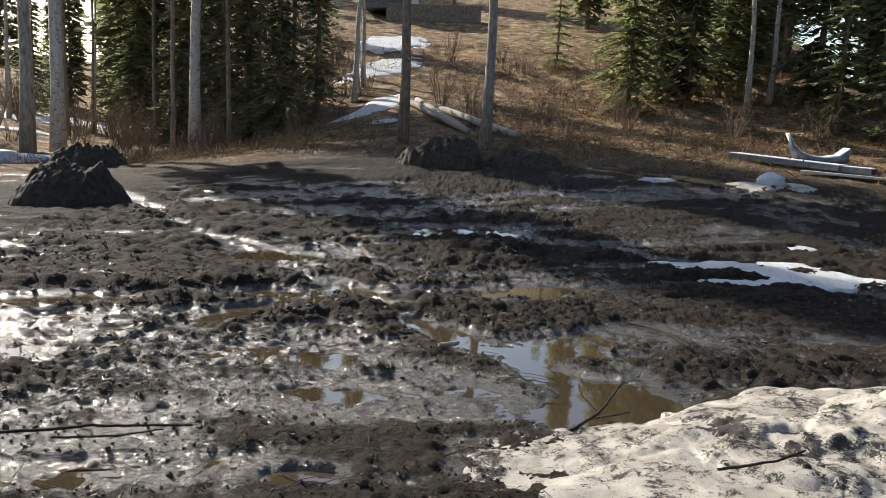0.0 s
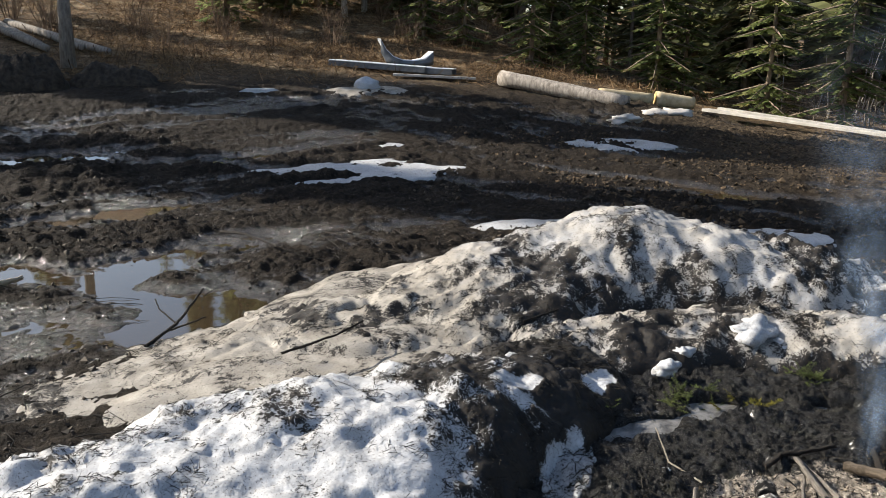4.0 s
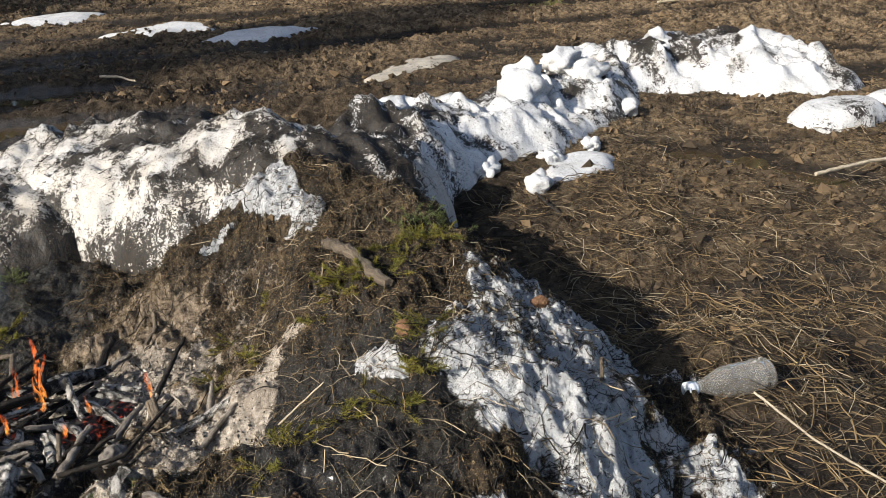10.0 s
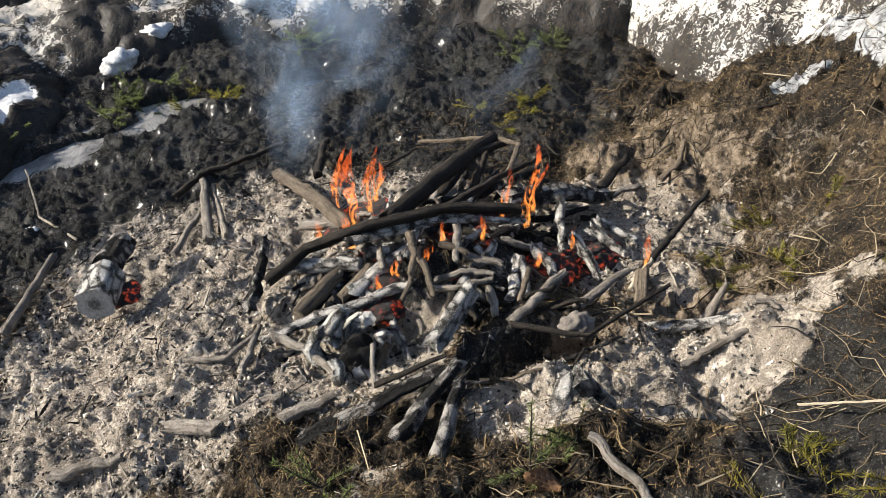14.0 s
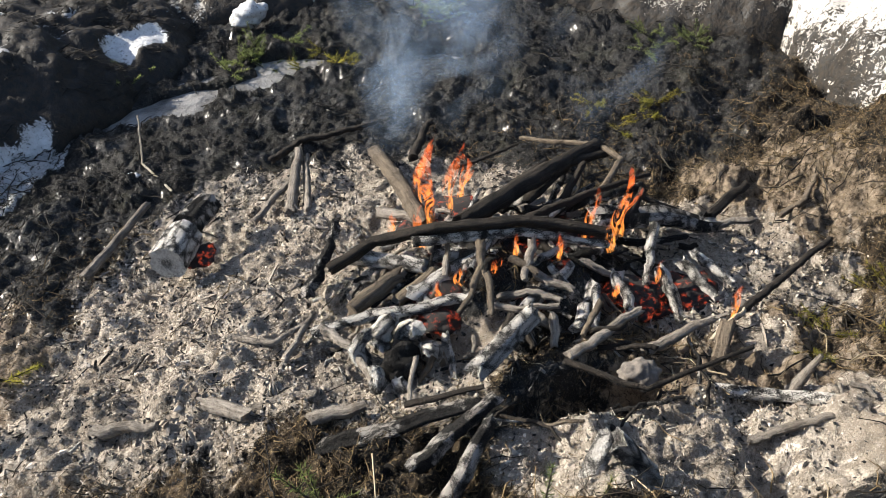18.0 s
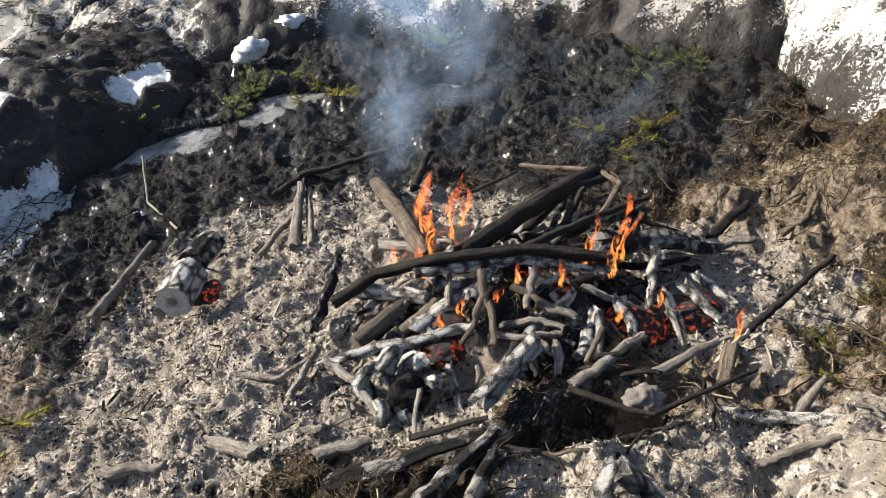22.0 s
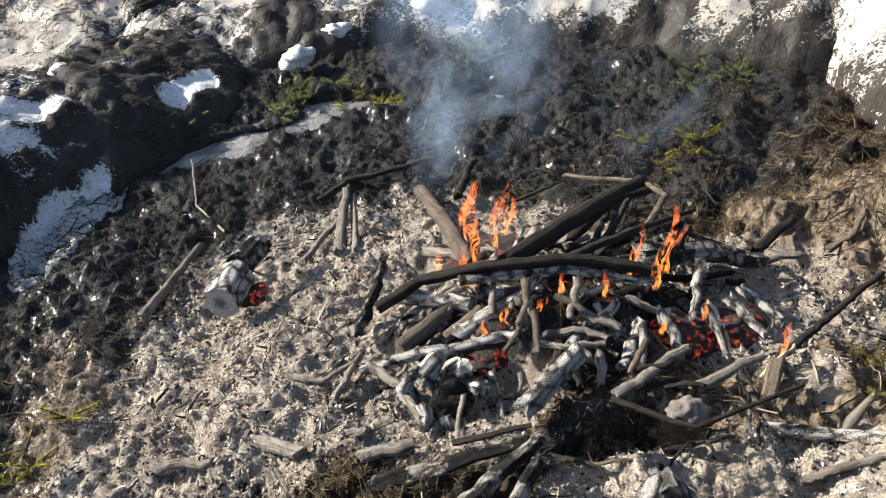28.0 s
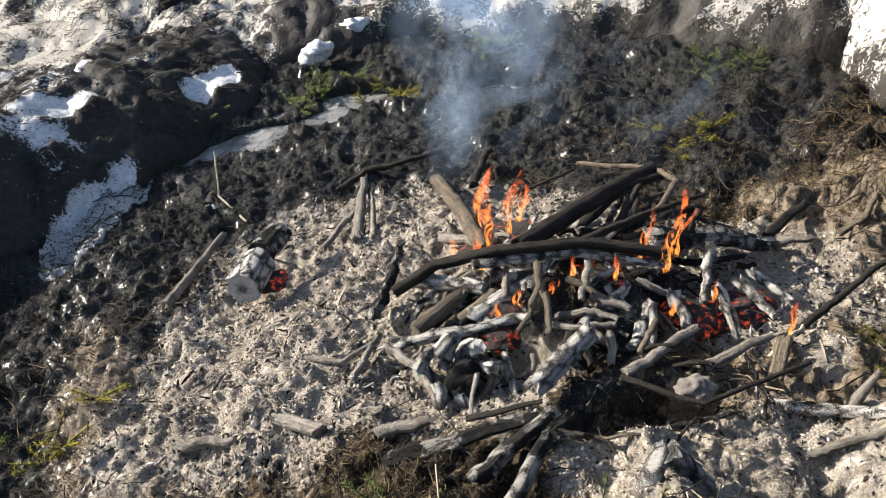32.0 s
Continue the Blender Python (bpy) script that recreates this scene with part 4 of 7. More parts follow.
for n, (kind, x, y, turn, size) in enumerate((
        # behind the churned yard, towards the hill
        (TALL[1], -11.6, 22.3, 20, 0.95), (TALL[0], -14.6, 18.9, 60, 1.0), (TALL[1], -14.0, 19.3, 200, 1.0), (TALL[2], -4.47, 17.76, 100, 0.9), (TALL[0], -2.56, 17.62, 10, 0.72),
        (PALE[1], -9.8, 27.5, 80, 0.7), (PALE[3], -10.2, 26.0, 180, 0.9), (PALE[3], -11.4, 26.8, 270, 0.9), (PALE[1], 4.78, 25.97, 150, 0.85), (PALE[1], 5.6, 26.8, 240, 0.85),
        (SPRUCES[2], -13.2, 25.2, 0, 1.0), (SPRUCES[3], -11.9, 25.0, 90, 0.95), (SPRUCES[2], -10.7, 24.0, 200, 0.9), (SPRUCES[2], -9.4, 23.3, 50, 0.9), (SPRUCES[3], -8.6, 24.6, 130, 0.85), (SPRUCES[1], -16.0, 27.0, 10, 1.0),
        (SPRUCES[1], 1.02, 24.4, 30, 1.0), (YOUNG[0], -1.23, 31.5, 0, 1.1), (SPRUCES[2], 2.1, 26.2, 250, 1.0), (SPRUCES[2], 2.95, 25.9, 60, 1.0), (SPRUCES[1], 4.1, 27.2, 160, 1.0), (SPRUCES[2], 6.9, 26.4, 70, 1.05), (YOUNG[1], 6.4, 22.6, 40, 1.05), (YOUNG[0], 7.3, 21.6, 90, 1.1), (SPRUCES[3], 8.4, 25.4, 10, 1.0),
        # along the logs
        (YOUNG[1], 8.3, 19.2, 0, 1.15), (SPRUCES[0], 9.4, 18.4, 80, 0.8), (YOUNG[1], 10.6, 16.9, 140, 1.2), (YOUNG[1], 11.6, 17.2, 220, 1.0), (YOUNG[0], 10.8, 13.2, 20, 1.2), (YOUNG[1], 12.3, 12.7, 300, 1.2), (SPRUCES[0], 12.4, 19.5, 60, 0.9), (SPRUCES[2], 10.0, 21.5, 60, 1.0), (SPRUCES[3], 13.8, 17.6, 30, 1.0),
        (PALE[0], 20.1, 16.1, 10, 1.05), (PALE[2], 16.3, 10.1, 90, 1.0), (PALE[3], 15.9, 10.35, 200, 1.3), (PALE[1], 24.9, 14.6, 40, 1.1), (PALE[2], 24.5, 11.5, 160, 1.0), (PALE[2], 23.8, 9.1, 250, 1.0), (PALE[0], 15.75, 5.18, 300, 1.1), (PALE[2], 20.1, 5.8, 20, 1.05), (PALE[0], 20.9, 6.4, 120, 0.95), (SHAGGY, 18.36, -0.23, 40, 0.95), (SPRUCES[3], 19.2, 2.2, 10, 0.9), (SPRUCES[2], 18.9, 7.6, 80, 0.9), (SPRUCES[3], 17.6, 9.0, 200, 0.8), (SPRUCES[2], 21.0, 3.4, 130, 0.9), (YOUNG[1], 17.4, 3.4, 0, 0.8), (SPRUCES[0], 21.2, 0.6, 0, 0.8), (YOUNG[1], 19.8, -2.6, 60, 0.7), (PALE[1], 24.0, -3.6, 0, 1.1), (PALE[0], 26.4, 29.0, 0, 1.0), (PALE[0], 25.6, 28.6, 80, 1.0), (SPRUCES[1], 22.2, -5.4, 70, 0.9))):
    put(kind, x, y, turn, size)
rnd = random.Random(77)
count = 0
while count < 240:
    near = count < 160
    x, y = (rnd.uniform(-22, 34), rnd.uniform(-9, 40)) if near else (rnd.uniform(-48, 48), rnd.uniform(-30, 62))
    edge = 20.5 + 1.5 * math.sin(y * 1.3)
    deep = (x > edge and y > -7) or (y > 27.5 + 0.3 * abs(x - 6) and x > 1) or (y > 16 + 0.0 * x and x > 13.5 + 0.2 * (y - 16)) or (y > 40 and x > -10) or (y > 29 and x < -15 and rnd.random() < 0.75) or (x < -27 and rnd.random() < 0.75) or y < -16
    clear = abs((x - 2) * 0.57 + (y - 2) * 0.82) < 9 and x < 0 and x > -36
    if not deep or clear or (-13 < x < -4 and 24 < y < 46):
        continue
    put(rnd.choice((FAR[0], FAR[1], FAR[2], FAR[2], PALE[1], PALE[2], PALE[3], FAR[0], SPRUCES[1]) if near else (FAR[0], FAR[1], FAR[0], FAR[1], FAR[2])), x, y, rnd.uniform(0, 360), rnd.uniform(0.8, 1.25))
    count += 1
for k in range(18):
    x, y = rnd.uniform(19, 31), rnd.uniform(3.5, 19)
    put(PALE[(k * 7) % 4], x, y, rnd.uniform(0, 360), rnd.uniform(0.6, 0.9))
for k in range(22):
    x, y = rnd.uniform(17.5, 25), rnd.uniform(1.0, 19)
    put((SPRUCES[1], SPRUCES[2], YOUNG[1], SPRUCES[3])[k % 4], x, y, rnd.uniform(0, 360), rnd.uniform(0.55, 0.95))
for k in range(16):
    put((SPRUCES[1], FAR[0], PALE[1], PALE[3])[k % 4], rnd.uniform(-34, -19), rnd.uniform(20, 44), rnd.uniform(0, 360), rnd.uniform(0.7, 1.0))
for k in range(24):
    x, y = rnd.uniform(-19, -7.5), rnd.uniform(22, 33)
    put(PALE[3 if k % 3 else 1], x, y, rnd.uniform(0, 360), rnd.uniform(0.6, 0.9))
for thing in SPRUCES + YOUNG + PALE + FAR + TALL + [SHAGGY]:
    for o in (*thing.children_recursive, thing):
        bpy.data.objects.remove(o)

# ---- the fire: wood, embers, flames, smoke ----
def char_wood(name, pale, share, crack=1.0):
    """Burnt wood: grey ash skin with dark cracks across it; along and around give the place on the piece in metres."""
    n = Nodes(name)
    place = n.node("ShaderNodeCombineXYZ")
    n.to(n.attr("along"), place.inputs[0])
    n.to(n.attr("around"), place.inputs[1])
    n.to(n.math("MULTIPLY", n.rand(), 9.0), place.inputs[2])
    bent = n.node("ShaderNodeMixRGB", blend_type="ADD")
    bent.inputs[0].default_value = 0.03
    n.to(place.outputs[0], bent.inputs[1])
    wob = n.node("ShaderNodeTexNoise")
    wob.inputs["Scale"].default_value = 70.0
    n.to(wob.outputs["Color"], bent.inputs[2])
    m = n.node("ShaderNodeMapping")
    n.to(bent.outputs[0], m.inputs["Vector"])
    m.inputs["Scale"].default_value = (24 * crack, 55 * crack, 1)
    edge = n.cells(1.0, m.outputs[0], "DISTANCE_TO_EDGE")
    coarse, fine = n.noise(20, 4, 0.6), n.noise(170, 5, 0.7)
    v = n.node("ShaderNodeMapping")
    n.to(bent.outputs[0], v.inputs["Vector"])
    v.inputs["Scale"].default_value = (22, 330, 1)
    fibre = n.noise(1.0, 4, 0.65, v.outputs[0])
    crust = n.mix(n.range(fine, 0.3, 0.7), (0.40, 0.37, 0.33), pale)
    black = n.mix(n.range(fine, 0.4, 0.7), (0.006, 0.006, 0.006), (0.035, 0.031, 0.027))
    worn = n.range(n.math("ADD", coarse, n.math("ADD", n.math("MULTIPLY", fibre, 0.20), n.math("MULTIPLY", n.rand(), 0.15))), 0.75 - share, 0.79 - share)
    cover = n.math("MULTIPLY", worn, n.range(edge, 0.03, 0.16, 0.0, 1.0))
    b = n.bump(n.range(edge, 0.0, 0.16), 0.9, 0.007)
    b = n.bump(fibre, 0.9, 0.006, b)
    n.bump(fine, 0.9, 0.004, b)
    return n.done(n.mix(cover, black, crust), 0.92, 0.0, 0.3)


def grain_wood(name, dark, pale, streak=0.5):
    n = Nodes(name)
    place = n.node("ShaderNodeCombineXYZ")
    n.to(n.math("MULTIPLY", n.attr("along"), 14.0), place.inputs[0])
    n.to(n.math("MULTIPLY", n.attr("around"), 150.0), place.inputs[1])
    n.to(n.math("MULTIPLY", n.rand(), 30.0), place.inputs[2])
    a, fine, blot = n.noise(1.0, 6, 0.7, place.outputs[0], 0.6), n.noise(170, 5, 0.7), n.noise(24, 4, 0.6)
    col = n.mix(n.range(n.math("ADD", n.math("MULTIPLY", a, 0.5), n.math("MULTIPLY", fine, 0.5)), 0.36, 0.62), dark, pale)
    col = n.mix(n.math("MULTIPLY", n.range(fine, 0.52, 0.68), streak), col, dark)
    col = n.mix(n.math("MULTIPLY", n.range(blot, 0.52, 0.66), 0.7), col, dark)
    col = n.mix(n.math("MULTIPLY", n.rand(), 0.3), col, dark)
    b = n.bump(a, 1.0, 0.010)
    n.bump(fine, 1.0, 0.004, b)
    return n.done(col, 0.9, 0.0, 0.3)


SOOTY = plain("sooty grey stone", (0.05, 0.045, 0.04), (0.19, 0.165, 0.14), 45, 0.9, 0.0, 0.6)
CHAR = char_wood("charred wood with pale ash crust", (0.72, 0.69, 0.64), 0.24)
BLACK = char_wood("blackened wood", (0.42, 0.39, 0.36), 0.06)
ASHY = grain_wood("ash-coated wood", (0.085, 0.070, 0.055), (0.46, 0.41, 0.35), 0.7)
TAN = grain_wood("scorched tan wood", (0.050, 0.038, 0.027), (0.25, 0.20, 0.145), 0.7)
PALE_ASH = char_wood("wood burnt to white ash", (0.80, 0.78, 0.73), 0.5, 0.8)
DARK = grain_wood("dark bark", (0.007, 0.006, 0.005), (0.055, 0.043, 0.032), 0.8)
BONE = grain_wood("pale dry wood", (0.30, 0.25, 0.18), (0.66, 0.58, 0.45))


def wood_mesh(name, path, radii, mat, sides=10, seed=0, ridge=0.20, jag=0.7):
    """A rugged piece of wood: lengthwise ridges, uneven girth, splintered ends; flat caps."""
    rnd = random.Random(seed)
    grooves = [rnd.uniform(-ridge, ridge) - 1.3 * ridge * (rnd.random() < 0.2) for _ in range(sides)]
    verts, faces, along, around = [], [], [], []
    run = 0.0
    for k, p in enumerate(path):
        a = (path[min(k + 1, len(path) - 1)] - path[max(k - 1, 0)]).normalized()
        u = a.orthogonal().normalized() if k == 0 else (u - a * u.dot(a)).normalized()
        v = a.cross(u)
        run += (p - path[k - 1]).length if k else 0.0
        last = k in (0, len(path) - 1)
        for s in range(sides):
            ang = 6.28319 * s / sides
            r = radii[k] * (1 + grooves[s] + rnd.uniform(-0.06, 0.06))
            q = p + u * (r * math.cos(ang)) + v * (r * math.sin(ang))
            if last:
                q = q + a * (radii[k] * rnd.uniform(-jag, jag))
            verts.append(q)
            along.append(run)
            around.append(ang * radii[0] if ang < 3.1416 else (6.28319 - ang) * radii[0])
    for k in range(len(path) - 1):
        for s in range(sides):
            i, j = k * sides + s, k * sides + (s + 1) % sides
            faces.append((i, j, j + sides, i + sides))
    body = len(faces)
    for first, out in ((0, -1), ((len(path) - 1) * sides, 1)):
        n = len(verts)
        rim = [Vector(verts[first + s]) for s in range(sides)]
        mid = sum(rim, Vector()) / sides
        verts += rim + [mid]
        along += [0.0] * (sides + 1)
        around += [r0 * 0.6 for r0 in [radii[0]] * sides] + [0.0]
        for s in range(sides):
            t = (n + s, n + (s + 1) % sides, n + sides)
            faces.append(t if out > 0 else t[::-1])
    me = raw_mesh(name, verts, faces, mat)
    for key, vals in (("along", along), ("around", around)):
        me.attributes.new(key, "FLOAT", "POINT").data.foreach_set("value", np.array(vals, np.float32))
    return me


def limb(points, radius, mat, label, name="branch", taper=0.7, wobble=0.35, seed=0, group="wood in the fire", sides=10, lift=0.0, category="branch", sawn=False):
    """A crooked piece of wood through a few points, its ends broken or cut."""
    rnd = random.Random(seed)
    radius *= 0.88
    pts = [Vector(p) + Vector((0, 0, lift)) for p in points]
    path = []
    for a, b in zip(pts, pts[1:]):
        n = min(max(3, int((b - a).length / max(radius * 0.9, 0.008))), 16)
        for k in range(n):
            path.append(a.lerp(b, k / n))
    path.append(pts[-1])
    drift = Vector()
    for p in path[1:-1]:
        drift = drift * 0.7 + Vector((rnd.gauss(0, 1), rnd.gauss(0, 1), rnd.gauss(0, 0.6))) * radius * wobble * 0.55
        p += drift
    m = len(path) - 1
    swell = 1.0
    radii = []
    for k in range(m + 1):
        swell = 1 + (swell - 1) * 0.6 + rnd.uniform(-0.05, 0.055)
        radii.append(radius * (1 - (1 - taper) * k / m) * swell)
    ob = new(name, wood_mesh(name, path, radii, mat, sides, seed, 0.06 if sawn else 0.20, 0.08 if sawn else 0.7))
    return tagged(ob, label, category, group)


def lump(at, size, mat, label, name, category, group="", seed=0, squash=(1, 1, 1), rough=0.3, sub=3):
    bm = bmesh.new()
    bmesh.ops.create_icosphere(bm, subdivisions=sub, radius=1.0)
    off = Vector((seed * 3.7, seed * 1.3, seed * 7.1))
    for v in bm.verts:
        d = v.co.normalized()
        v.co = d * (1 + rough * noise.fractal(d * 1.6 + off, 0.9, 2.1, 4)) * size
        v.co = Vector((v.co.x * squash[0], v.co.y * squash[1], v.co.z * squash[2]))
    for f in bm.faces:
        f.smooth = True
    me = bpy.data.meshes.new(name)
    bm.to_mesh(me)
    bm.free()
    me.materials.append(mat)
    ob = new(name, me)
    ob.location = at
    return tagged(ob, label, category, group)


burnt, crusted, ashy = "blackened burning branch on the fire", "charred log with cracked white ash crust", "ash-coated broken branch among the embers"
limb([(1.21, 0.99, 0.185), (1.3, 0.99, 0.22), (1.4, 0.93, 0.265), (1.56, 0.87, 0.275), (1.69, 0.81, 0.245)], 0.0135, DARK, "long curved dark branch lying across the fire", seed=1, taper=0.9, wobble=0.12)
limb([(1.36, 0.935, 0.24), (1.55, 0.865, 0.25), (1.69, 0.80, 0.22)], 0.012, CHAR, crusted, seed=101, wobble=0.12)
limb([(1.72, 0.89, 0.20), (1.895, 0.894, 0.148), (2.010, 0.861, 0.104)], 0.027, BLACK, "thick blackened log end", seed=2, wobble=0.15)
limb([(1.46, 0.94, 0.25), (1.66, 1.02, 0.245), (1.85, 1.10, 0.21)], 0.021, DARK, burnt, seed=3, taper=0.85, wobble=0.12)
limb([(1.62, 1.00, 0.20), (1.75, 1.06, 0.22), (1.87, 1.08, 0.20)], 0.018, DARK, burnt, seed=4, wobble=0.15)
limb([(1.56, 0.91, 0.235), (1.71, 0.91, 0.255), (1.871, 0.935, 0.235)], 0.011, DARK, "pointed dark stick on the fire", seed=5, taper=0.4, wobble=0.2)
limb([(1.74, 0.92, 0.23), (1.84, 0.99, 0.245), (1.86, 1.11, 0.20), (1.76, 1.28, 0.14)], 0.0075, TAN, "thin pale kinked stick leaning on the fire", seed=6, wobble=0.25)
limb([(1.78, 0.88, 0.17), (1.852, 0.920, 0.214)], 0.016, DARK, burnt, seed=7)
limb([(1.88, 0.99, 0.14), (2.001, 0.901, 0.097)], 0.007, DARK, burnt, seed=8)
limb([(1.60, 0.97, 0.17), (1.78, 0.95, 0.20), (1.90, 0.99, 0.16)], 0.014, BLACK, burnt, seed=9)
limb([(1.58, 1.06, 0.16), (1.72, 1.12, 0.18)], 0.013, DARK, burnt, seed=10)
limb([(1.70, 0.98, 0.19), (1.77, 1.02, 0.235)], 0.010, DARK, burnt, seed=110)
limb([(1.47, 1.50, 0.05), (1.44, 1.25, 0.14), (1.41, 1.02, 0.20)], 0.021, TAN, "scorched brown log smoking at one end", seed=11, taper=0.9, wobble=0.15)
limb([(1.36, 1.15, 0.15), (1.44, 1.05, 0.18)], 0.013, ASHY, ashy, seed=111)
limb([(1.54, 1.42, 0.06), (1.64, 1.55, 0.06)], 0.014, DARK, burnt, seed=112)
limb([(1.14, 0.865, 0.165), (1.29, 0.835, 0.185), (1.43, 0.795, 0.20)], 0.012, CHAR, crusted, seed=12, taper=0.9)
limb([(1.21, 0.875, 0.175), (1.32, 0.91, 0.195)], 0.019, TAN, "scorched tan log in the embers", seed=13, taper=0.9, wobble=0.15)
limb([(1.30, 0.865, 0.18), (1.38, 0.89, 0.20)], 0.015, TAN, "scorched tan log in the embers", seed=113, taper=0.9, wobble=0.15)
limb([(1.26, 1.02, 0.175), (1.37, 0.905, 0.20)], 0.023, CHAR, crusted, seed=14, wobble=0.15)
limb([(1.32, 0.86, 0.185), (1.47, 0.885, 0.205)], 0.021, CHAR, crusted, seed=15, wobble=0.15)
limb([(1.40, 0.93, 0.20), (1.50, 0.88, 0.20)], 0.020, CHAR, crusted, seed=115, wobble=0.15)
limb([(1.51, 0.82, 0.20), (1.62, 0.835, 0.215)], 0.012, CHAR, crusted, seed=16)
limb([(1.494, 0.744, 0.188), (1.62, 0.805, 0.195)], 0.015, CHAR, crusted, seed=17)
limb([(1.436, 0.766, 0.200), (1.473, 0.732, 0.210), (1.539, 0.709, 0.210)], 0.008, ASHY, "pale forked stick end", seed=18)
limb([(1.455, 0.785, 0.195), (1.505, 0.766, 0.210), (1.551, 0.721, 0.207)], 0.009, ASHY, "pale forked stick end", seed=118)
limb([(1.339, 0.622, 0.226), (1.489, 0.702, 0.222)], 0.021, CHAR, "half-burnt log with a pale charred end", seed=19, taper=0.95, wobble=0.12)
limb([(1.505, 0.610, 0.199), (1.669, 0.651, 0.198)], 0.011, ASHY, ashy, seed=20, wobble=0.3)
limb([(1.634, 0.577, 0.183), (1.784, 0.594, 0.181)], 0.011, ASHY, ashy, seed=21, wobble=0.3)
limb([(1.817, 0.830, 0.206), (1.756, 0.749, 0.140)], 0.010, CHAR, crusted, seed=22)
limb([(1.782, 0.751, 0.164), (1.759, 0.640, 0.148)], 0.015, CHAR, crusted, seed=23)
limb([(1.644, 0.762, 0.169), (1.555, 0.674, 0.178)], 0.016, CHAR, crusted, seed=24)
limb([(1.703, 0.771, 0.165), (1.673, 0.670, 0.157)], 0.016, CHAR, crusted, seed=25)
limb([(1.834, 0.753, 0.163), (1.852, 0.657, 0.141)], 0.013, CHAR, crusted, seed=26)
limb([(1.890, 0.790, 0.137), (1.914, 0.691, 0.127)], 0.011, CHAR, crusted, seed=27)
limb([(1.60, 0.84, 0.18), (1.734, 0.823, 0.178)], 0.014, BLACK, burnt, seed=28)
limb([(1.483, 0.591, 0.221), (1.538, 0.521, 0.223), (1.571, 0.490, 0.220), (1.765, 0.485, 0.233)], 0.0062, DARK, "thin bent dark twig in the ash", "twig", seed=29, wobble=0.2, category="twig")
limb([(1.804, 0.586, 0.152), (1.886, 0.618, 0.152), (2.026, 0.667, 0.134), (2.184, 0.723, 0.119)], 0.008, DARK, "dark twig with a white burnt tip", "twig", seed=30, wobble=0.25, category="twig")
limb([(1.774, 0.575, 0.148), (1.817, 0.590, 0.159), (1.868, 0.609, 0.156)], 0.006, BONE, "white burnt twig end", "twig", seed=130, category="twig")
limb([(1.736, 0.515, 0.176), (1.787, 0.565, 0.204)], 0.016, TAN, "short burning log stub", seed=131, taper=0.95, wobble=0.1)
limb([(1.076, 0.599, 0.206), (1.178, 0.565, 0.240), (1.306, 0.540, 0.268)], 0.017, BLACK, "blackened log on the front rim", seed=31, wobble=0.15)
limb([(1.184, 0.493, 0.240), (1.334, 0.534, 0.275)], 0.015, BLACK, "split log charred along one side", seed=32, wobble=0.2)
limb([(1.202, 0.417, 0.249), (1.308, 0.501, 0.278)], 0.016, BLACK, "split log charred along one side", seed=33, wobble=0.15)
limb([(1.379, 0.358, 0.248), (1.443, 0.407, 0.288)], 0.020, CHAR, "grey weathered log stub", seed=34, taper=0.95, wobble=0.1)
limb([(1.218, 0.602, 0.237), (1.328, 0.564, 0.266)], 0.006, DARK, "thin dark stick on the rim", seed=35)
limb([(1.155, 0.965, 0.15), (1.26, 1.09, 0.20)], 0.014, BLACK, "upright black charcoal stump", seed=36)
limb([(1.045, 0.80, 0.145), (1.15, 0.905, 0.17)], 0.0095, ASHY, "pale forked root in the ash", "root", seed=37, category="root")
limb([(1.01, 0.935, 0.14), (1.07, 0.88, 0.155), (1.14, 0.89, 0.17)], 0.0075, ASHY, "pale forked root in the ash", "root", seed=38, category="root")
limb([(1.15, 0.87, 0.17), (1.19, 0.79, 0.17), (1.196, 0.703, 0.187)], 0.010, ASHY, "pale curved root in the ash", "root", seed=138, category="root")
limb([(0.75, 1.34, 0.035), (0.91, 1.55, 0.03)], 0.013, ASHY, "grey straight stick at the edge of the ash", seed=39, wobble=0.15)
limb([(1.205, 1.31, 0.08), (1.285, 1.54, 0.085)], 0.015, ASHY, "flaking grey splint lying on the ash", seed=40, wobble=0.2)
limb([(1.24, 1.30, 0.08), (1.30, 1.52, 0.075)], 0.011, ASHY, "flaking grey splint lying on the ash", seed=41, wobble=0.2)
limb([(1.12, 1.32, 0.075), (1.25, 1.46, 0.07)], 0.009, ASHY, "flaking grey splint lying on the ash", seed=42)
limb([(1.22, 1.60, 0.03), (1.31, 1.63, 0.045), (1.53, 1.61, 0.055)], 0.0115, DARK, "dark crooked branch behind the ash", seed=43)
limb([(0.97, 1.60, 0.015), (0.92, 1.72, 0.035), (0.94, 1.84, 0.10)], 0.0035, BONE, "pale dry stalk standing in the char", "stalk", seed=44, category="stalk", group="")
limb([(2.038, 0.914, 0.080), (2.175, 0.964, 0.093)], 0.016, DARK, "dark log piece in the ash", seed=45)
limb([(2.008, 0.888, 0.082), (2.107, 0.856, 0.094)], 0.011, ASHY, ashy, seed=46)
limb([(0.93, 0.825, 0.125), (0.995, 0.748, 0.149)], 0.017, ASHY, "short ash-coated log stub", seed=47, taper=0.95, wobble=0.1)
limb([(1.0, 0.775, 0.13), (1.108, 0.733, 0.170)], 0.013, ASHY, ashy, seed=48)
limb([(1.078, 0.680, 0.176), (1.164, 0.654, 0.200)], 0.014, ASHY, ashy, seed=49)
limb([(0.74, 0.885, 0.075), (0.85, 0.825, 0.105)], 0.014, ASHY, ashy, seed=50)
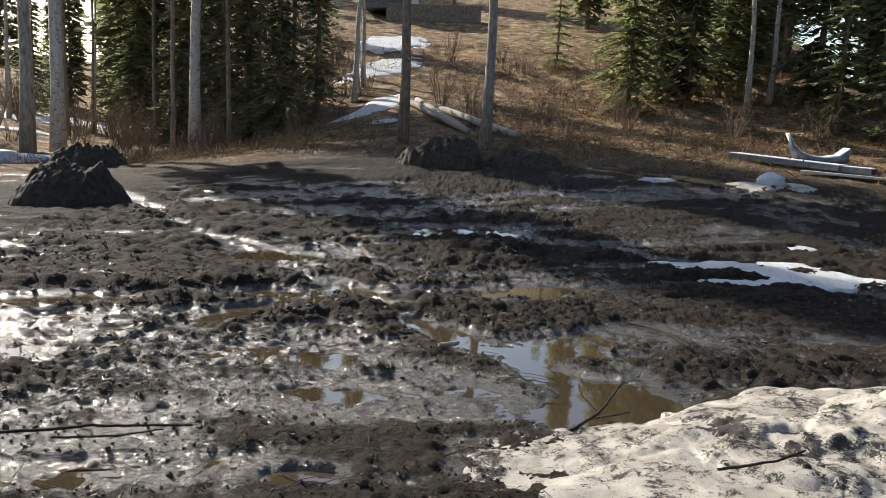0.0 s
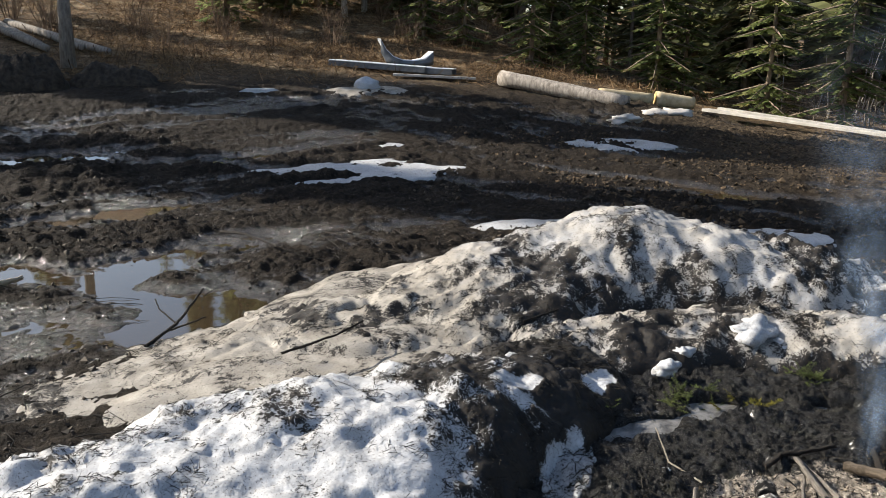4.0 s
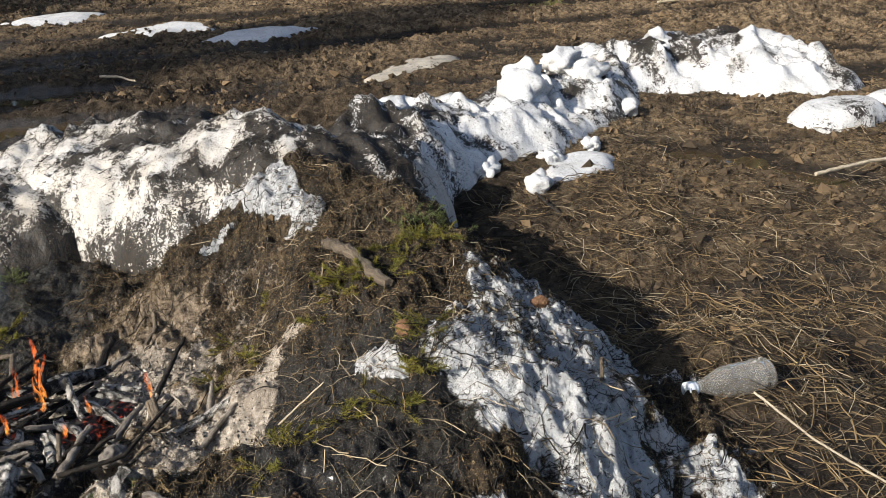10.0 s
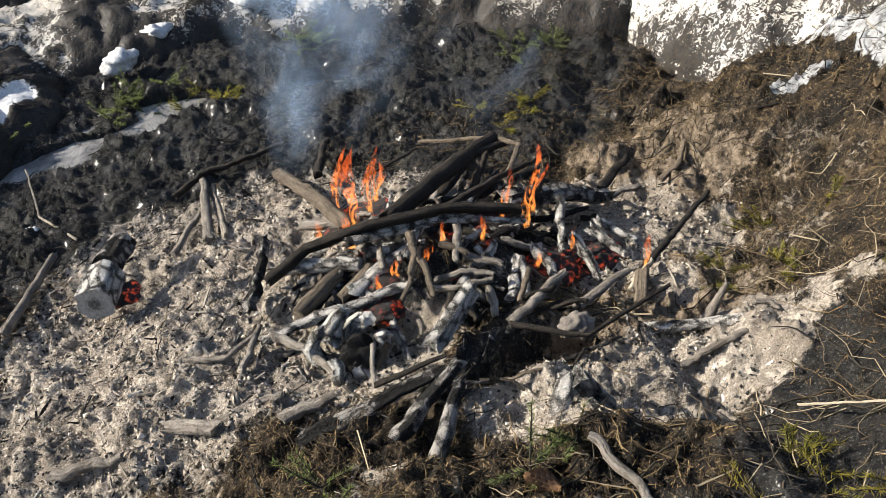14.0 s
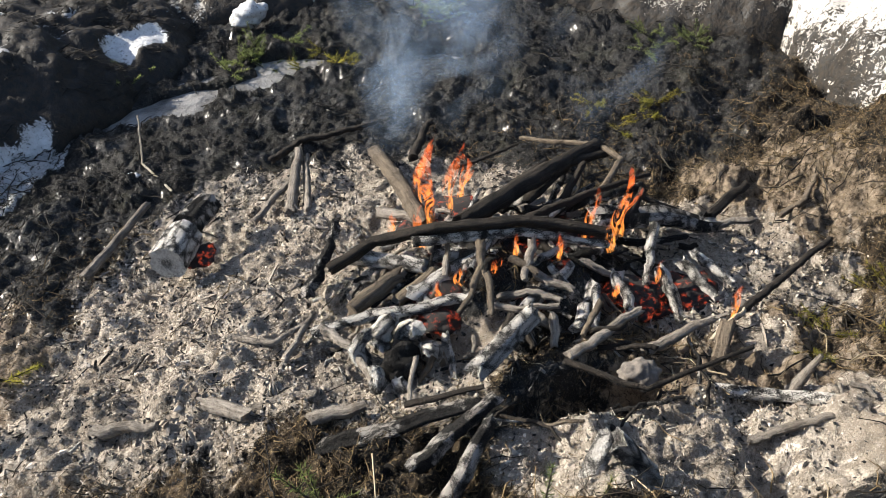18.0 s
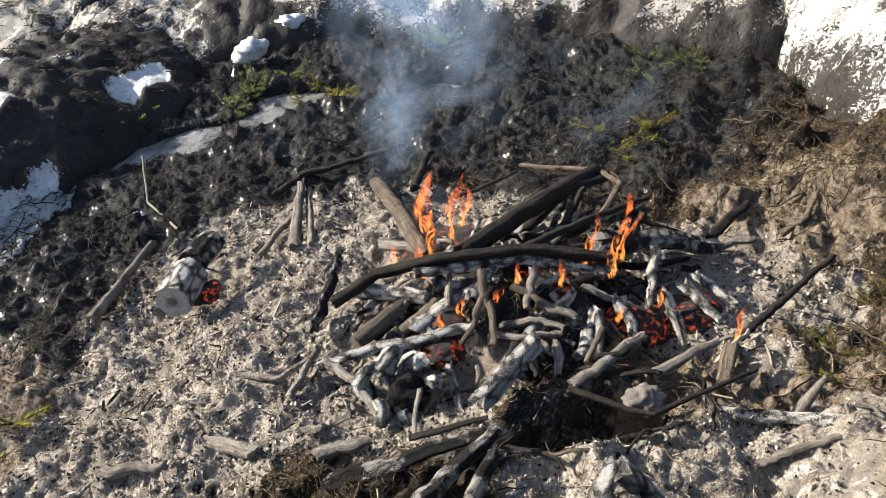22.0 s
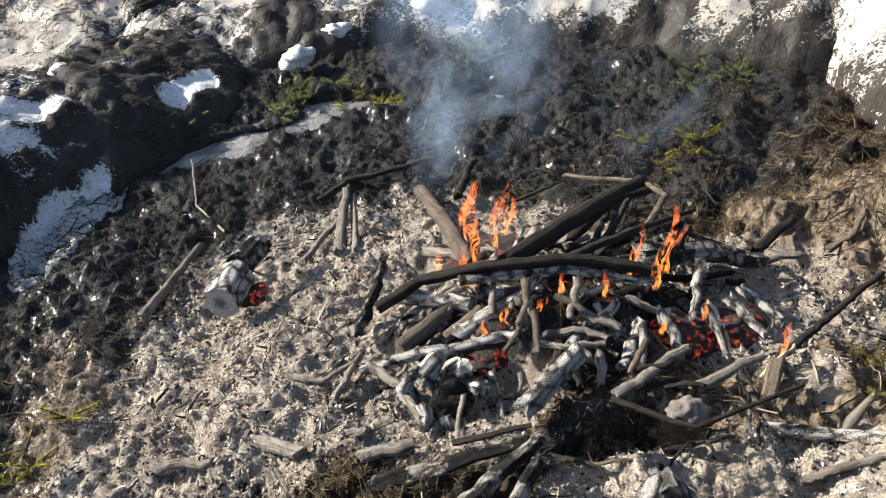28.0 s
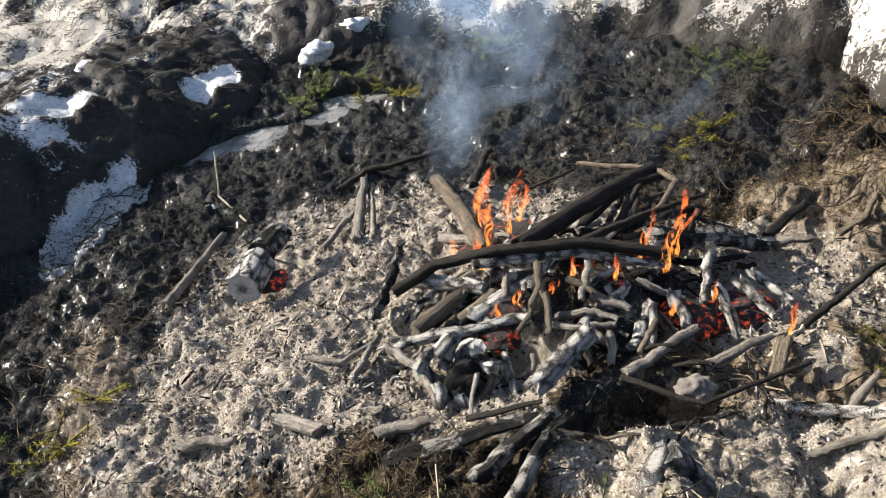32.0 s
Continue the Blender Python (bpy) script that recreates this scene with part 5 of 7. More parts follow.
limb([(1.684, 0.477, 0.176), (1.782, 0.415, 0.180), (1.846, 0.341, 0.221)], 0.0125, CHAR, "pale stick with black char rings", seed=51, taper=0.9, wobble=0.1)
limb([(1.806, 0.420, 0.160), (1.844, 0.422, 0.239)], 0.016, ASHY, "pointed upright wood stub", seed=52, taper=0.3, wobble=0.1)
limb([(1.685, 0.372, 0.174), (1.807, 0.340, 0.214)], 0.010, ASHY, ashy, seed=53)
limb([(2.161, 0.841, 0.096), (2.228, 0.848, 0.108), (2.312, 0.905, 0.112)], 0.008, TAN, "curved brown twig in the ash", "twig", seed=54, category="twig")
limb([(1.355, 0.273, 0.341), (1.35, 0.18, 0.345), (1.325, 0.09, 0.345)], 0.009, ASHY, "grey crooked stick on the duff", "stick", seed=55, category="stick", group="")
limb([(1.440, 0.385, 0.300), (1.486, 0.362, 0.229)], 0.020, CHAR, "grey log stub in the front rim", seed=56, taper=0.9, wobble=0.1)
limb([(2.49, 0.42, 0.335), (2.18, 0.18, 0.455), (1.98, 0.0, 0.475)], 0.018, TAN, "reddish weathered branch half sunk in the duff", "stick", seed=57, category="stick", group="")
limb([(1.68, 0.17, 0.27), (1.675, 0.05, 0.40)], 0.0022, BONE, "pale straw stalk on the duff", "stalk", seed=58, category="stalk", group="")
limb([(2.195, 0.429, 0.177), (2.353, 0.547, 0.122)], 0.0016, BONE, "pale straw stalk on the duff", "stalk", seed=59, category="stalk", group="")
limb([(2.10, -0.85, 0.20), (1.97, -0.96, 0.185), (1.85, -1.10, 0.175), (1.62, -1.28, 0.15)], 0.0034, BONE, "pale dry branch beside the bottle", "stick", seed=60, category="stick", group="")
limb([(2.92, -1.48, 0.05), (2.79, -1.65, 0.06), (2.70, -1.90, 0.06)], 0.011, BONE, "pale dry branch on the trampled litter", "stick", seed=61, category="stick", group="")
limb([(4.1, -1.32, 0.05), (4.3, -1.6, 0.06), (4.5, -1.94, 0.06)], 0.011, BONE, "pale dry branch on the trampled litter", "stick", seed=62, category="stick", group="")
limb([(1.86, -0.51, 0.22), (1.84, -0.50, 0.42)], 0.006, TAN, "upright dry stem in the heap", "stalk", seed=63, category="stalk", group="")
rnd = random.Random(58)
for n in range(22):
    a = rnd.uniform(0, 6.283)
    x, y = 1.52 + 0.15 * math.cos(a) + rnd.gauss(0, 0.03), 0.535 + 0.07 * math.sin(a) + rnd.gauss(0, 0.02)
    ln, t = rnd.uniform(0.04, 0.13), a + 1.57 + rnd.gauss(0, 0.6)
    w = Vector((math.cos(t), math.sin(t), rnd.gauss(0, 0.3))) * ln / 2
    c = Vector((x, y, float(fire_z(np.array([x]), np.array([y]))[0]) + 0.008))
    limb([c - w, c + Vector((rnd.gauss(0, 0.012), rnd.gauss(0, 0.012), 0.012)), c + w], rnd.uniform(0.0025, 0.0065), rnd.choice((DARK, DARK, BLACK, TAN)), "charred root at the edge of the scorched hollow", "root", seed=580 + n, wobble=0.6, sides=6, category="root", group="charred roots")
rnd = random.Random(61)
for n in range(34):
    c = Vector((1.64 + rnd.gauss(0, 0.12), 0.98 + rnd.gauss(0, 0.08), 0))
    a, ln = rnd.choice((0.15, 0.4, 0.75, -0.1)) + rnd.gauss(0, 0.25), rnd.uniform(0.07, 0.20)
    w = Vector((math.cos(a), math.sin(a), rnd.uniform(-0.25, 0.25))) * ln / 2
    c.z = 0.12 + 0.09 * math.exp(-((c.x - 1.66) ** 2 + (c.y - 0.95) ** 2) / 0.02) + rnd.uniform(-0.02, 0.015)
    limb([c - w, c + Vector((0, 0, rnd.uniform(-0.01, 0.01))), c + w], rnd.uniform(0.005, 0.012), rnd.choice((DARK, BLACK, BLACK, CHAR)), "blackened stick in the burning pile", seed=200 + n, wobble=0.3, sides=8)
for n in range(80):
    x, y = rnd.uniform(1.24, 1.96), rnd.uniform(0.66, 1.0)
    away = math.atan2(y - 0.98, x - 1.55) + rnd.gauss(0, 0.45)
    w = Vector((math.cos(away), math.sin(away), -0.25 + rnd.gauss(0, 0.12))) * rnd.uniform(0.018, 0.05)
    rad = rnd.uniform(0.006, 0.013)
    c = Vector((x, y, float(fire_z(np.array([x]), np.array([y]))[0]) + 0.012 + rad))
    limb([c - w, c + Vector((rnd.gauss(0, 0.004), rnd.gauss(0, 0.004), 0)), c + w], rad * 0.8, rnd.choice((CHAR, BLACK, ASHY, ASHY, TAN, DARK)), crusted, seed=260 + n, wobble=0.25, sides=9)
for n in range(300):
    r, a = abs(rnd.gauss(0, 0.40)), rnd.uniform(0, 6.283)
    x, y = 1.32 + r * 1.2 * math.cos(a), 0.93 + r * math.sin(a)
    if float(ash_mask(np.array([x]), np.array([y]))[0]) < 0.5:
        continue
    z = float(fire_z(np.array([x]), np.array([y]))[0])
    close = math.exp(-((x - 1.5) ** 2 + (y - 0.9) ** 2) / 0.09)
    ln = rnd.uniform(0.014, 0.040) * (1 + 1.1 * close)
    t = rnd.gauss(0.6, 0.9)
    w = Vector((math.cos(t), math.sin(t), rnd.gauss(0, 0.22))) * ln / 2
    rad = rnd.uniform(0.0022, 0.0055) * (1 + 0.7 * close)
    c = Vector((x, y, z + rad * 0.35 + 0.3 * abs(w.z)))
    bend = Vector((-w.y, w.x, 0)).normalized() * ln * rnd.gauss(0, 0.16)
    limb([c - w, c + bend, c + w], rad, rnd.choice((ASHY, ASHY, ASHY, PALE_ASH, CHAR, BLACK)), "short burnt stick end lying in the ash", "stick_end", seed=300 + n, wobble=0.6, sides=6, category="stick", group="burnt stick ends")
lump((1.588, 0.534, 0.198), 0.029, SOOTY, "grey ash-covered stone in the fire", "stone", "stone", "", 5, (1.1, 0.9, 0.8), 0.35, 4)
lump((1.255, 0.735, 0.165), 0.034, BLACK, "hollow black core of a burnt wood chunk", "wood_chunk", "wood chunk", "wood in the fire", 20, (1.2, 0.8, 0.9), 0.5)
for n, (p, q, r) in enumerate((((1.20, 0.765, 0.150), (1.215, 0.78, 0.215), 0.019), ((1.235, 0.79, 0.160), (1.265, 0.79, 0.225), 0.022), ((1.275, 0.78, 0.160), (1.295, 0.755, 0.215), 0.021), ((1.30, 0.75, 0.150), (1.305, 0.715, 0.195), 0.020), ((1.215, 0.70, 0.145), (1.205, 0.72, 0.195), 0.016), ((1.245, 0.685, 0.145), (1.235, 0.70, 0.180), 0.015))):
    mid = Vector(p).lerp(Vector(q), 0.5) + (Vector(p) - Vector((1.255, 0.735, p[2]))) * 0.22
    limb([p, mid, q], r, PALE_ASH, "curled chunk of white-ashed burnt wood", "wood_chunk", 0.75, 0.3, 620 + n, category="wood chunk")
# two sawn rounds smouldering in the ash
for n, (a, b, r, m) in enumerate((((0.925, 1.215, 0.115), (0.975, 1.305, 0.105), 0.042, PALE_ASH), ((0.985, 1.315, 0.115), (1.04, 1.395, 0.10), 0.038, BLACK))):
    limb([a, b], r, m, "short sawn round of wood turned to ash", "log_round", 1.0, 0.05, 70 + n, "wood in the fire", 18, 0.0, "log round", True)
lump((1.894, 0.639, 0.129), 0.010, SOOTY, "small pale stone beside a twig", "stone", "stone", "", 6, (1, 1, 1), 0.1)


def ember_mat():
    n = Nodes("glowing embers")
    heat = n.range(n.noise(60, 6, 0.75), 0.54, 0.68)
    n.to((1.0, 0.13, 0.05), n.b.inputs["Emission Color"])
    n.to(n.math("MULTIPLY", heat, 0.26), n.b.inputs["Emission Strength"])
    n.bump(n.noise(70, 6, 0.75), 1.0, 0.02)
    return n.done(n.mix(heat, (0.03, 0.026, 0.024), (0.16, 0.03, 0.015)), 0.95)


EMBER = ember_mat()
for n, (x, y, z, s) in enumerate(((1.39, 0.86, 0.175, 0.05), (1.46, 0.84, 0.175, 0.05), (1.52, 0.81, 0.17, 0.05), (1.58, 0.86, 0.175, 0.05), (1.44, 0.93, 0.17, 0.05), (1.72, 0.74, 0.115, 0.055), (1.84, 0.72, 0.09, 0.055), (1.36, 0.81, 0.165, 0.04), (1.66, 0.90, 0.16, 0.06), (1.44, 1.06, 0.15, 0.05), (0.985, 1.265, 0.075, 0.035), (1.50, 1.10, 0.13, 0.06))):
    lump((x, y, z), s, EMBER, "bed of glowing red embers under the wood", "ember", "ember", "embers", 40 + n, (1.2, 1.0, 0.42), 0.5)


def flame_mat():
    n = Nodes("flame")
    rise = n.attr("rise")
    e = n.node("ShaderNodeEmission")
    n.to(n.mix(rise, (1.0, 0.36, 0.07), (1.0, 0.13, 0.03)), e.inputs["Color"])
    e.inputs["Strength"].default_value = 1.5
    t = n.node("ShaderNodeBsdfTransparent")
    m = n.node("ShaderNodeMixShader")
    torn = n.range(n.noise(48, 4, 0.6, n.stretch(1, 1, 0.4), 1.4), 0.46, 0.62)
    thick = n.math("MULTIPLY", n.math("MULTIPLY", torn, n.attr("rim")), n.range(rise, 0.3, 1.0, 0.8, 0.05))
    n.to(thick, m.inputs[0])
    n.to(t.outputs[0], m.inputs[1])
    n.to(e.outputs[0], m.inputs[2])
    n.to(m.outputs[0], n.out.inputs["Surface"])
    return n.mat


FLAME = flame_mat()


def flame(x, y, z, height, width, seed):
    """A tongue of fire: a wavering flattened tube that narrows upwards."""
    rnd = random.Random(seed)
    n, sides = 16, 12
    verts, faces = [], []
    ph, ph2 = rnd.uniform(0, 6.3), rnd.uniform(0, 6.3)
    turn = rnd.uniform(-0.5, 0.5)
    for k in range(n + 1):
        u = k / n
        w = width * 1.5 * (0.35 + 1.3 * u) * (1 - u) ** 0.8 * (1 + 0.35 * math.sin(7 * u + ph2)) + 0.001
        cx = height * (0.13 * math.sin(5.0 * u + ph) * u + 0.12 * u * u)
        cy = height * 0.07 * math.sin(4.1 * u + ph2) * u
        for s in range(sides):
            a = 6.283 * s / sides
            dx, dy = math.cos(a) * w, math.sin(a) * w * 0.35
            verts.append((cx + dx * math.cos(turn) - dy * math.sin(turn), cy + dx * math.sin(turn) + dy * math.cos(turn), height * u))
    for k in range(n):
        for s in range(sides):
            a, b = k * sides + s, k * sides + (s + 1) % sides
            faces.append((a, b, b + sides, a + sides))
    me = raw_mesh("flame", verts, faces, FLAME)
    att = me.attributes.new("rise", "FLOAT", "POINT")
    att.data.foreach_set("value", np.repeat(np.linspace(0, 1, n + 1), sides).astype(np.float32))
    side_fade = np.tile(np.abs(np.sin(np.arange(sides) * 2 * np.pi / sides)) ** 0.8, n + 1)
    me.attributes.new("rim", "FLOAT", "POINT").data.foreach_set("value", side_fade.astype(np.float32))
    ob = new("flame", me)
    ob.location = (x, y, z)
    ob.visible_shadow = False
    return tagged(ob, "thin orange flame licking up from the wood", "flame", "flames")


for n, (x, y, z, h, w) in enumerate(((1.70, 0.80, 0.20, 0.16, 0.022), (1.66, 0.83, 0.21, 0.10, 0.014), (1.734, 0.822, 0.208, 0.09, 0.012), (1.42, 1.02, 0.18, 0.16, 0.024), (1.49, 1.07, 0.17, 0.12, 0.024), (1.385, 0.97, 0.18, 0.09, 0.018), (1.54, 1.13, 0.14, 0.09, 0.020), (1.45, 1.14, 0.13, 0.15, 0.018), (1.36, 1.06, 0.15, 0.07, 0.014),
                                     (1.41, 0.84, 0.19, 0.055, 0.014), (1.47, 0.83, 0.19, 0.05, 0.018), (1.36, 0.83, 0.18, 0.045, 0.012), (1.60, 0.82, 0.20, 0.05, 0.012), (1.53, 0.86, 0.20, 0.05, 0.012), (1.796, 0.569, 0.199, 0.07, 0.011), (1.763, 0.731, 0.154, 0.05, 0.012), (1.671, 0.729, 0.154, 0.04, 0.012))):
    flame(x, y, z, h * 1.25, w * 0.68, 500 + n)


def smoke_mat():
    n = Nodes("thin blue smoke")
    d = n.node("ShaderNodeAddShader")
    for k, kind in enumerate(("ShaderNodeBsdfDiffuse", "ShaderNodeBsdfTranslucent")):
        half = n.node(kind)
        half.inputs["Color"].default_value = (0.27, 0.37, 0.52, 1)
        n.to(half.outputs[0], d.inputs[k])
    t = n.node("ShaderNodeBsdfTransparent")
    m = n.node("ShaderNodeMixShader")
    wisp = n.range(n.noise(4.5, 4, 0.55, n.stretch(1, 1, 1), 0.5), 0.40, 0.74)
    n.to(n.math("MULTIPLY", n.math("MULTIPLY", wisp, n.attr("fade")), 0.58), m.inputs[0])
    n.to(t.outputs[0], m.inputs[1])
    n.to(d.outputs[0], m.inputs[2])
    n.to(m.outputs[0], n.out.inputs["Surface"])
    return n.mat


SMOKE = smoke_mat()
for n, (x, y, z, w, h, lean) in enumerate(((1.50, 1.45, 0.05, 0.22, 1.5, -0.04), (1.60, 1.32, 0.12, 0.28, 1.7, 0.05), (1.88, 1.15, 0.14, 0.24, 1.3, 0.14))):
    nx, nz = 14, 26
    verts, fade = [], []
    for k in range(nz + 1):
        u = k / nz
        for i in range(nx + 1):
            s = i / nx * 2 - 1
            wide = w * (0.35 + 1.25 * u)
            verts.append((x + lean * u + s * wide + 0.05 * math.sin(6 * u + n), y + 0.12 * u + 0.02 * math.sin(2 * s + 5 * u + n), z + h * u))
            fade.append(max(0.0, (1 - s * s)) ** 1.5 * min(1, u * 5) * (1 - u) ** 0.8)
    faces = [(k * (nx + 1) + i, k * (nx + 1) + i + 1, (k + 1) * (nx + 1) + i + 1, (k + 1) * (nx + 1) + i) for k in range(nz) for i in range(nx)]
    me = raw_mesh("smoke_wisp", verts, faces, SMOKE)
    me.attributes.new("fade", "FLOAT", "POINT").data.foreach_set("value", np.array(fade, np.float32))
    ob = new("smoke_wisp", me)
    ob.visible_shadow = False
    tagged(ob, "thin bluish wisp of smoke rising from the fire", "smoke", "smoke")

# ---- litter: needles, chips, straw, clods ----
def needle_mat(name, a, b, rough=0.85):
    n = Nodes(name)
    return n.done(n.mix(n.math("POWER", n.island(), 1.7), a, b), rough, 0.0, 0.3)


NEEDLE_DUFF = needle_mat("dry brown needles", (0.008, 0.006, 0.004), (0.20, 0.14, 0.068))
NEEDLE_BLACK = needle_mat("sooty needles", (0.004, 0.004, 0.004), (0.042, 0.036, 0.026))
STRAW = needle_mat("bleached straw and twigs", (0.05, 0.038, 0.025), (0.40, 0.33, 0.22))
CHIP_ASH = needle_mat("ash flakes", (0.13, 0.105, 0.08), (0.60, 0.53, 0.44))
CHIP_COAL = needle_mat("charcoal crumbs", (0.006, 0.006, 0.006), (0.08, 0.075, 0.07))
CLOD = needle_mat("mud crumbs", (0.026, 0.020, 0.014), (0.085, 0.064, 0.043), 0.75)
CLOD_DRY = needle_mat("drier mud crumbs", (0.030, 0.021, 0.012), (0.13, 0.088, 0.048), 0.85)
SNOW_BIT = plain("clean crumbly snow", (0.44, 0.445, 0.455), (0.68, 0.69, 0.70), 30, 0.8, 0.0, 1.0, 0.3, 0.02)


def strew(name, label, category, count, box, density, size, mat, shape, aspect, height, seed, lift=0.0, tilt=0.35):
    x, y = spread(count, box, density, seed)
    rs = np.random.RandomState(seed + 1)
    s = rs.uniform(size[0], size[1], len(x)) * rs.uniform(0.6, 1.2, len(x))
    z = height(x, y) + lift * s
    ob = scatter(name, np.stack([x, y, z], -1), s, mat, shape, seed + 2, aspect, 0.0, tilt)
    return tagged(ob, label, category)


def duff_here(x, y):
    return np.clip(0.55 + 1.6 * fbm(x, y, 0.10, 705, 3), 0.06, 1) * np.clip(near_mask(x, y) * 3, 0, 1) * (1 - 0.93 * step(0.35, 0.6, ash_mask(x, y))) * (1 - 0.75 * step(0.4, 0.6, heap_snow(x, y))) * (1 - 0.65 * step(0.3, 0.7, char_mask(x, y)))


strew("needle_litter", "dry brown needles covering the heap beside the fire", "needles", 88000, (0.3, 3.0, -0.9, 1.6), duff_here, (0.0035, 0.010), NEEDLE_DUFF, "needle", (1, 0.12, 0.12), fire_z, 700, 0.35, 0.75)
strew("needle_litter", "sooty needles on the charred ground", "needles", 55000, (-0.3, 3.3, -0.4, 3.2), lambda x, y: np.clip(near_mask(x, y) * 3, 0, 1) * char_mask(x, y) * (1 - step(0.3, 0.5, ash_mask(x, y))), (0.003, 0.009), NEEDLE_BLACK, "needle", (1, 0.12, 0.12), fire_z, 710, 0.3, 0.6)
def ash_here(x, y):
    return step(0.3, 0.6, ash_mask(x, y)) * np.clip(0.45 + 1.4 * fbm(x, y, 0.10, 721, 4), 0.03, 1)


strew("needle_litter", "sooty needle clumps on the snow of the heap", "needles", 9000, (0.2, 2.9, -1.3, 2.2), lambda x, y: step(0.3, 0.6, heap_snow(x, y)) * np.clip(2.6 * fbm(x, y, 0.08, 735, 3), 0, 1), (0.006, 0.018), NEEDLE_BLACK, "needle", (1, 0.09, 0.09), fire_z, 734, 0.3, 0.5)
strew("ash_flakes", "pale ash flakes and crumbs", "ash", 9000, (0.3, 2.4, 0.3, 1.8), ash_here, (0.0014, 0.0042), CHIP_ASH, "lump", (1, 0.7, 0.6), fire_z, 720, 0.3)
strew("ash_flakes", "coarse pale lumps of ash and burnt bark", "ash", 1500, (0.5, 2.2, 0.4, 1.6), ash_here, (0.0025, 0.0065), CHIP_ASH, "lump", (1.3, 0.9, 0.8), fire_z, 723, 0.1)
strew("ash_flakes", "ash-white needles and fibres on the ash", "ash", 14000, (0.4, 2.4, 0.3, 1.8), lambda x, y: step(0.3, 0.6, ash_mask(x, y)), (0.003, 0.010), CHIP_ASH, "needle", (1, 0.11, 0.11), fire_z, 726, 0.3, 0.5)
strew("charcoal_crumbs", "black charcoal crumbs", "charcoal", 9000, (0.3, 2.6, 0.2, 2.3), lambda x, y: np.clip(step(0.2, 0.6, ash_mask(x, y)) * np.clip(0.3 + 1.5 * fbm(x, y, 0.13, 731, 4), 0.02, 1) + char_mask(x, y) * 0.3, 0, 1), (0.0015, 0.0055), CHIP_COAL, "lump", (1.3, 0.7, 0.6), fire_z, 730, 0.3)
strew("burnt_sticks", "small ash-coated stick ends lying all over the ash", "sticks", 520, (0.7, 2.1, 0.5, 1.5), ash_here, (0.006, 0.020), ASHY, "stick", (1, 0.14, 0.14), fire_z, 740, 0.12, 0.35)
strew("burnt_sticks", "small black stick ends in the ash", "sticks", 160, (0.6, 2.1, 0.5, 1.6), lambda x, y: step(0.3, 0.6, ash_mask(x, y)), (0.008, 0.024), BLACK, "stick", (1, 0.13, 0.13), fire_z, 745, 0.12, 0.35)
strew("straw_litter", "bleached straw and broken twigs trodden into the mud", "straw", 1500, (1.6, 6.0, -3.4, 0.2), lambda x, y: np.clip(0.15 + 1.2 * blob(x, y, 3.6, -1.6, 2.0, 1.3, -30, 0.5, 751, 0.7), 0, 1) * (near_mask(x, y) < 0.25), (0.010, 0.05), STRAW, "stick", (1, 0.025, 0.025), ground_z, 750, 0.1, 0.2)
strew("twig_litter", "dark broken twigs and needles trodden into the mud", "twigs", 26000, (1.4, 6.2, -3.4, 0.6), lambda x, y: np.clip(0.25 + 1.0 * blob(x, y, 3.2, -1.3, 2.2, 1.5, -30, 0.5, 752, 0.7), 0, 1) * (near_mask(x, y) < 0.2), (0.008, 0.035), NEEDLE_DUFF, "needle", (1, 0.06, 0.06), ground_z, 755, 0.2, 0.35)
strew("straw_litter", "pale straw on the heap", "straw", 260, (1.1, 3.0, -1.4, 0.9), lambda x, y: np.clip(near_mask(x, y) * 3, 0, 1) * (1 - ash_mask(x, y)), (0.012, 0.045), STRAW, "stick", (1, 0.035, 0.035), fire_z, 760, 0.2, 0.35)
strew("mud_crumbs", "wet dark mud crumbs", "mud", 9000, (-4.5, 3.2, 1.0, 8.5), lambda x, y: np.clip(1.3 - (y - 1) / 8, 0.1, 1) * (near_mask(x, y) < 0.1) * step(-0.045, -0.02, ground_z(x, y) - base(x, y)), (0.003, 0.011), CLOD, "lump", (1.2, 1.0, 0.7), ground_z, 770, 0.2)
strew("mud_crumbs", "drier brown mud crumbs", "mud", 14000, (2.5, 10.5, -4.0, 8.0), lambda x, y: np.clip(dryness(x, y), 0.15, 1) * np.clip(1.5 - x / 9, 0.15, 1) * step(-0.045, -0.02, ground_z(x, y) - base(x, y)), (0.005, 0.020), CLOD_DRY, "lump", (1.2, 1.0, 0.7), ground_z, 775, 0.2)
strew("straw_litter", "tangled tufts of dry grass trodden into the mud", "straw", 1000, (2.0, 6.2, -3.4, 0.0), lambda x, y: np.clip(-0.35 + 2.6 * fbm(x, y, 0.55, 757, 3) + 0.5 * blob(x, y, 3.8, -1.7, 1.8, 1.2, -30, 0.3, 758, 0.7), 0, 1) * (near_mask(x, y) < 0.15), (0.02, 0.085), STRAW, "stick", (1, 0.014, 0.014), ground_z, 756, 0.15, 0.35)


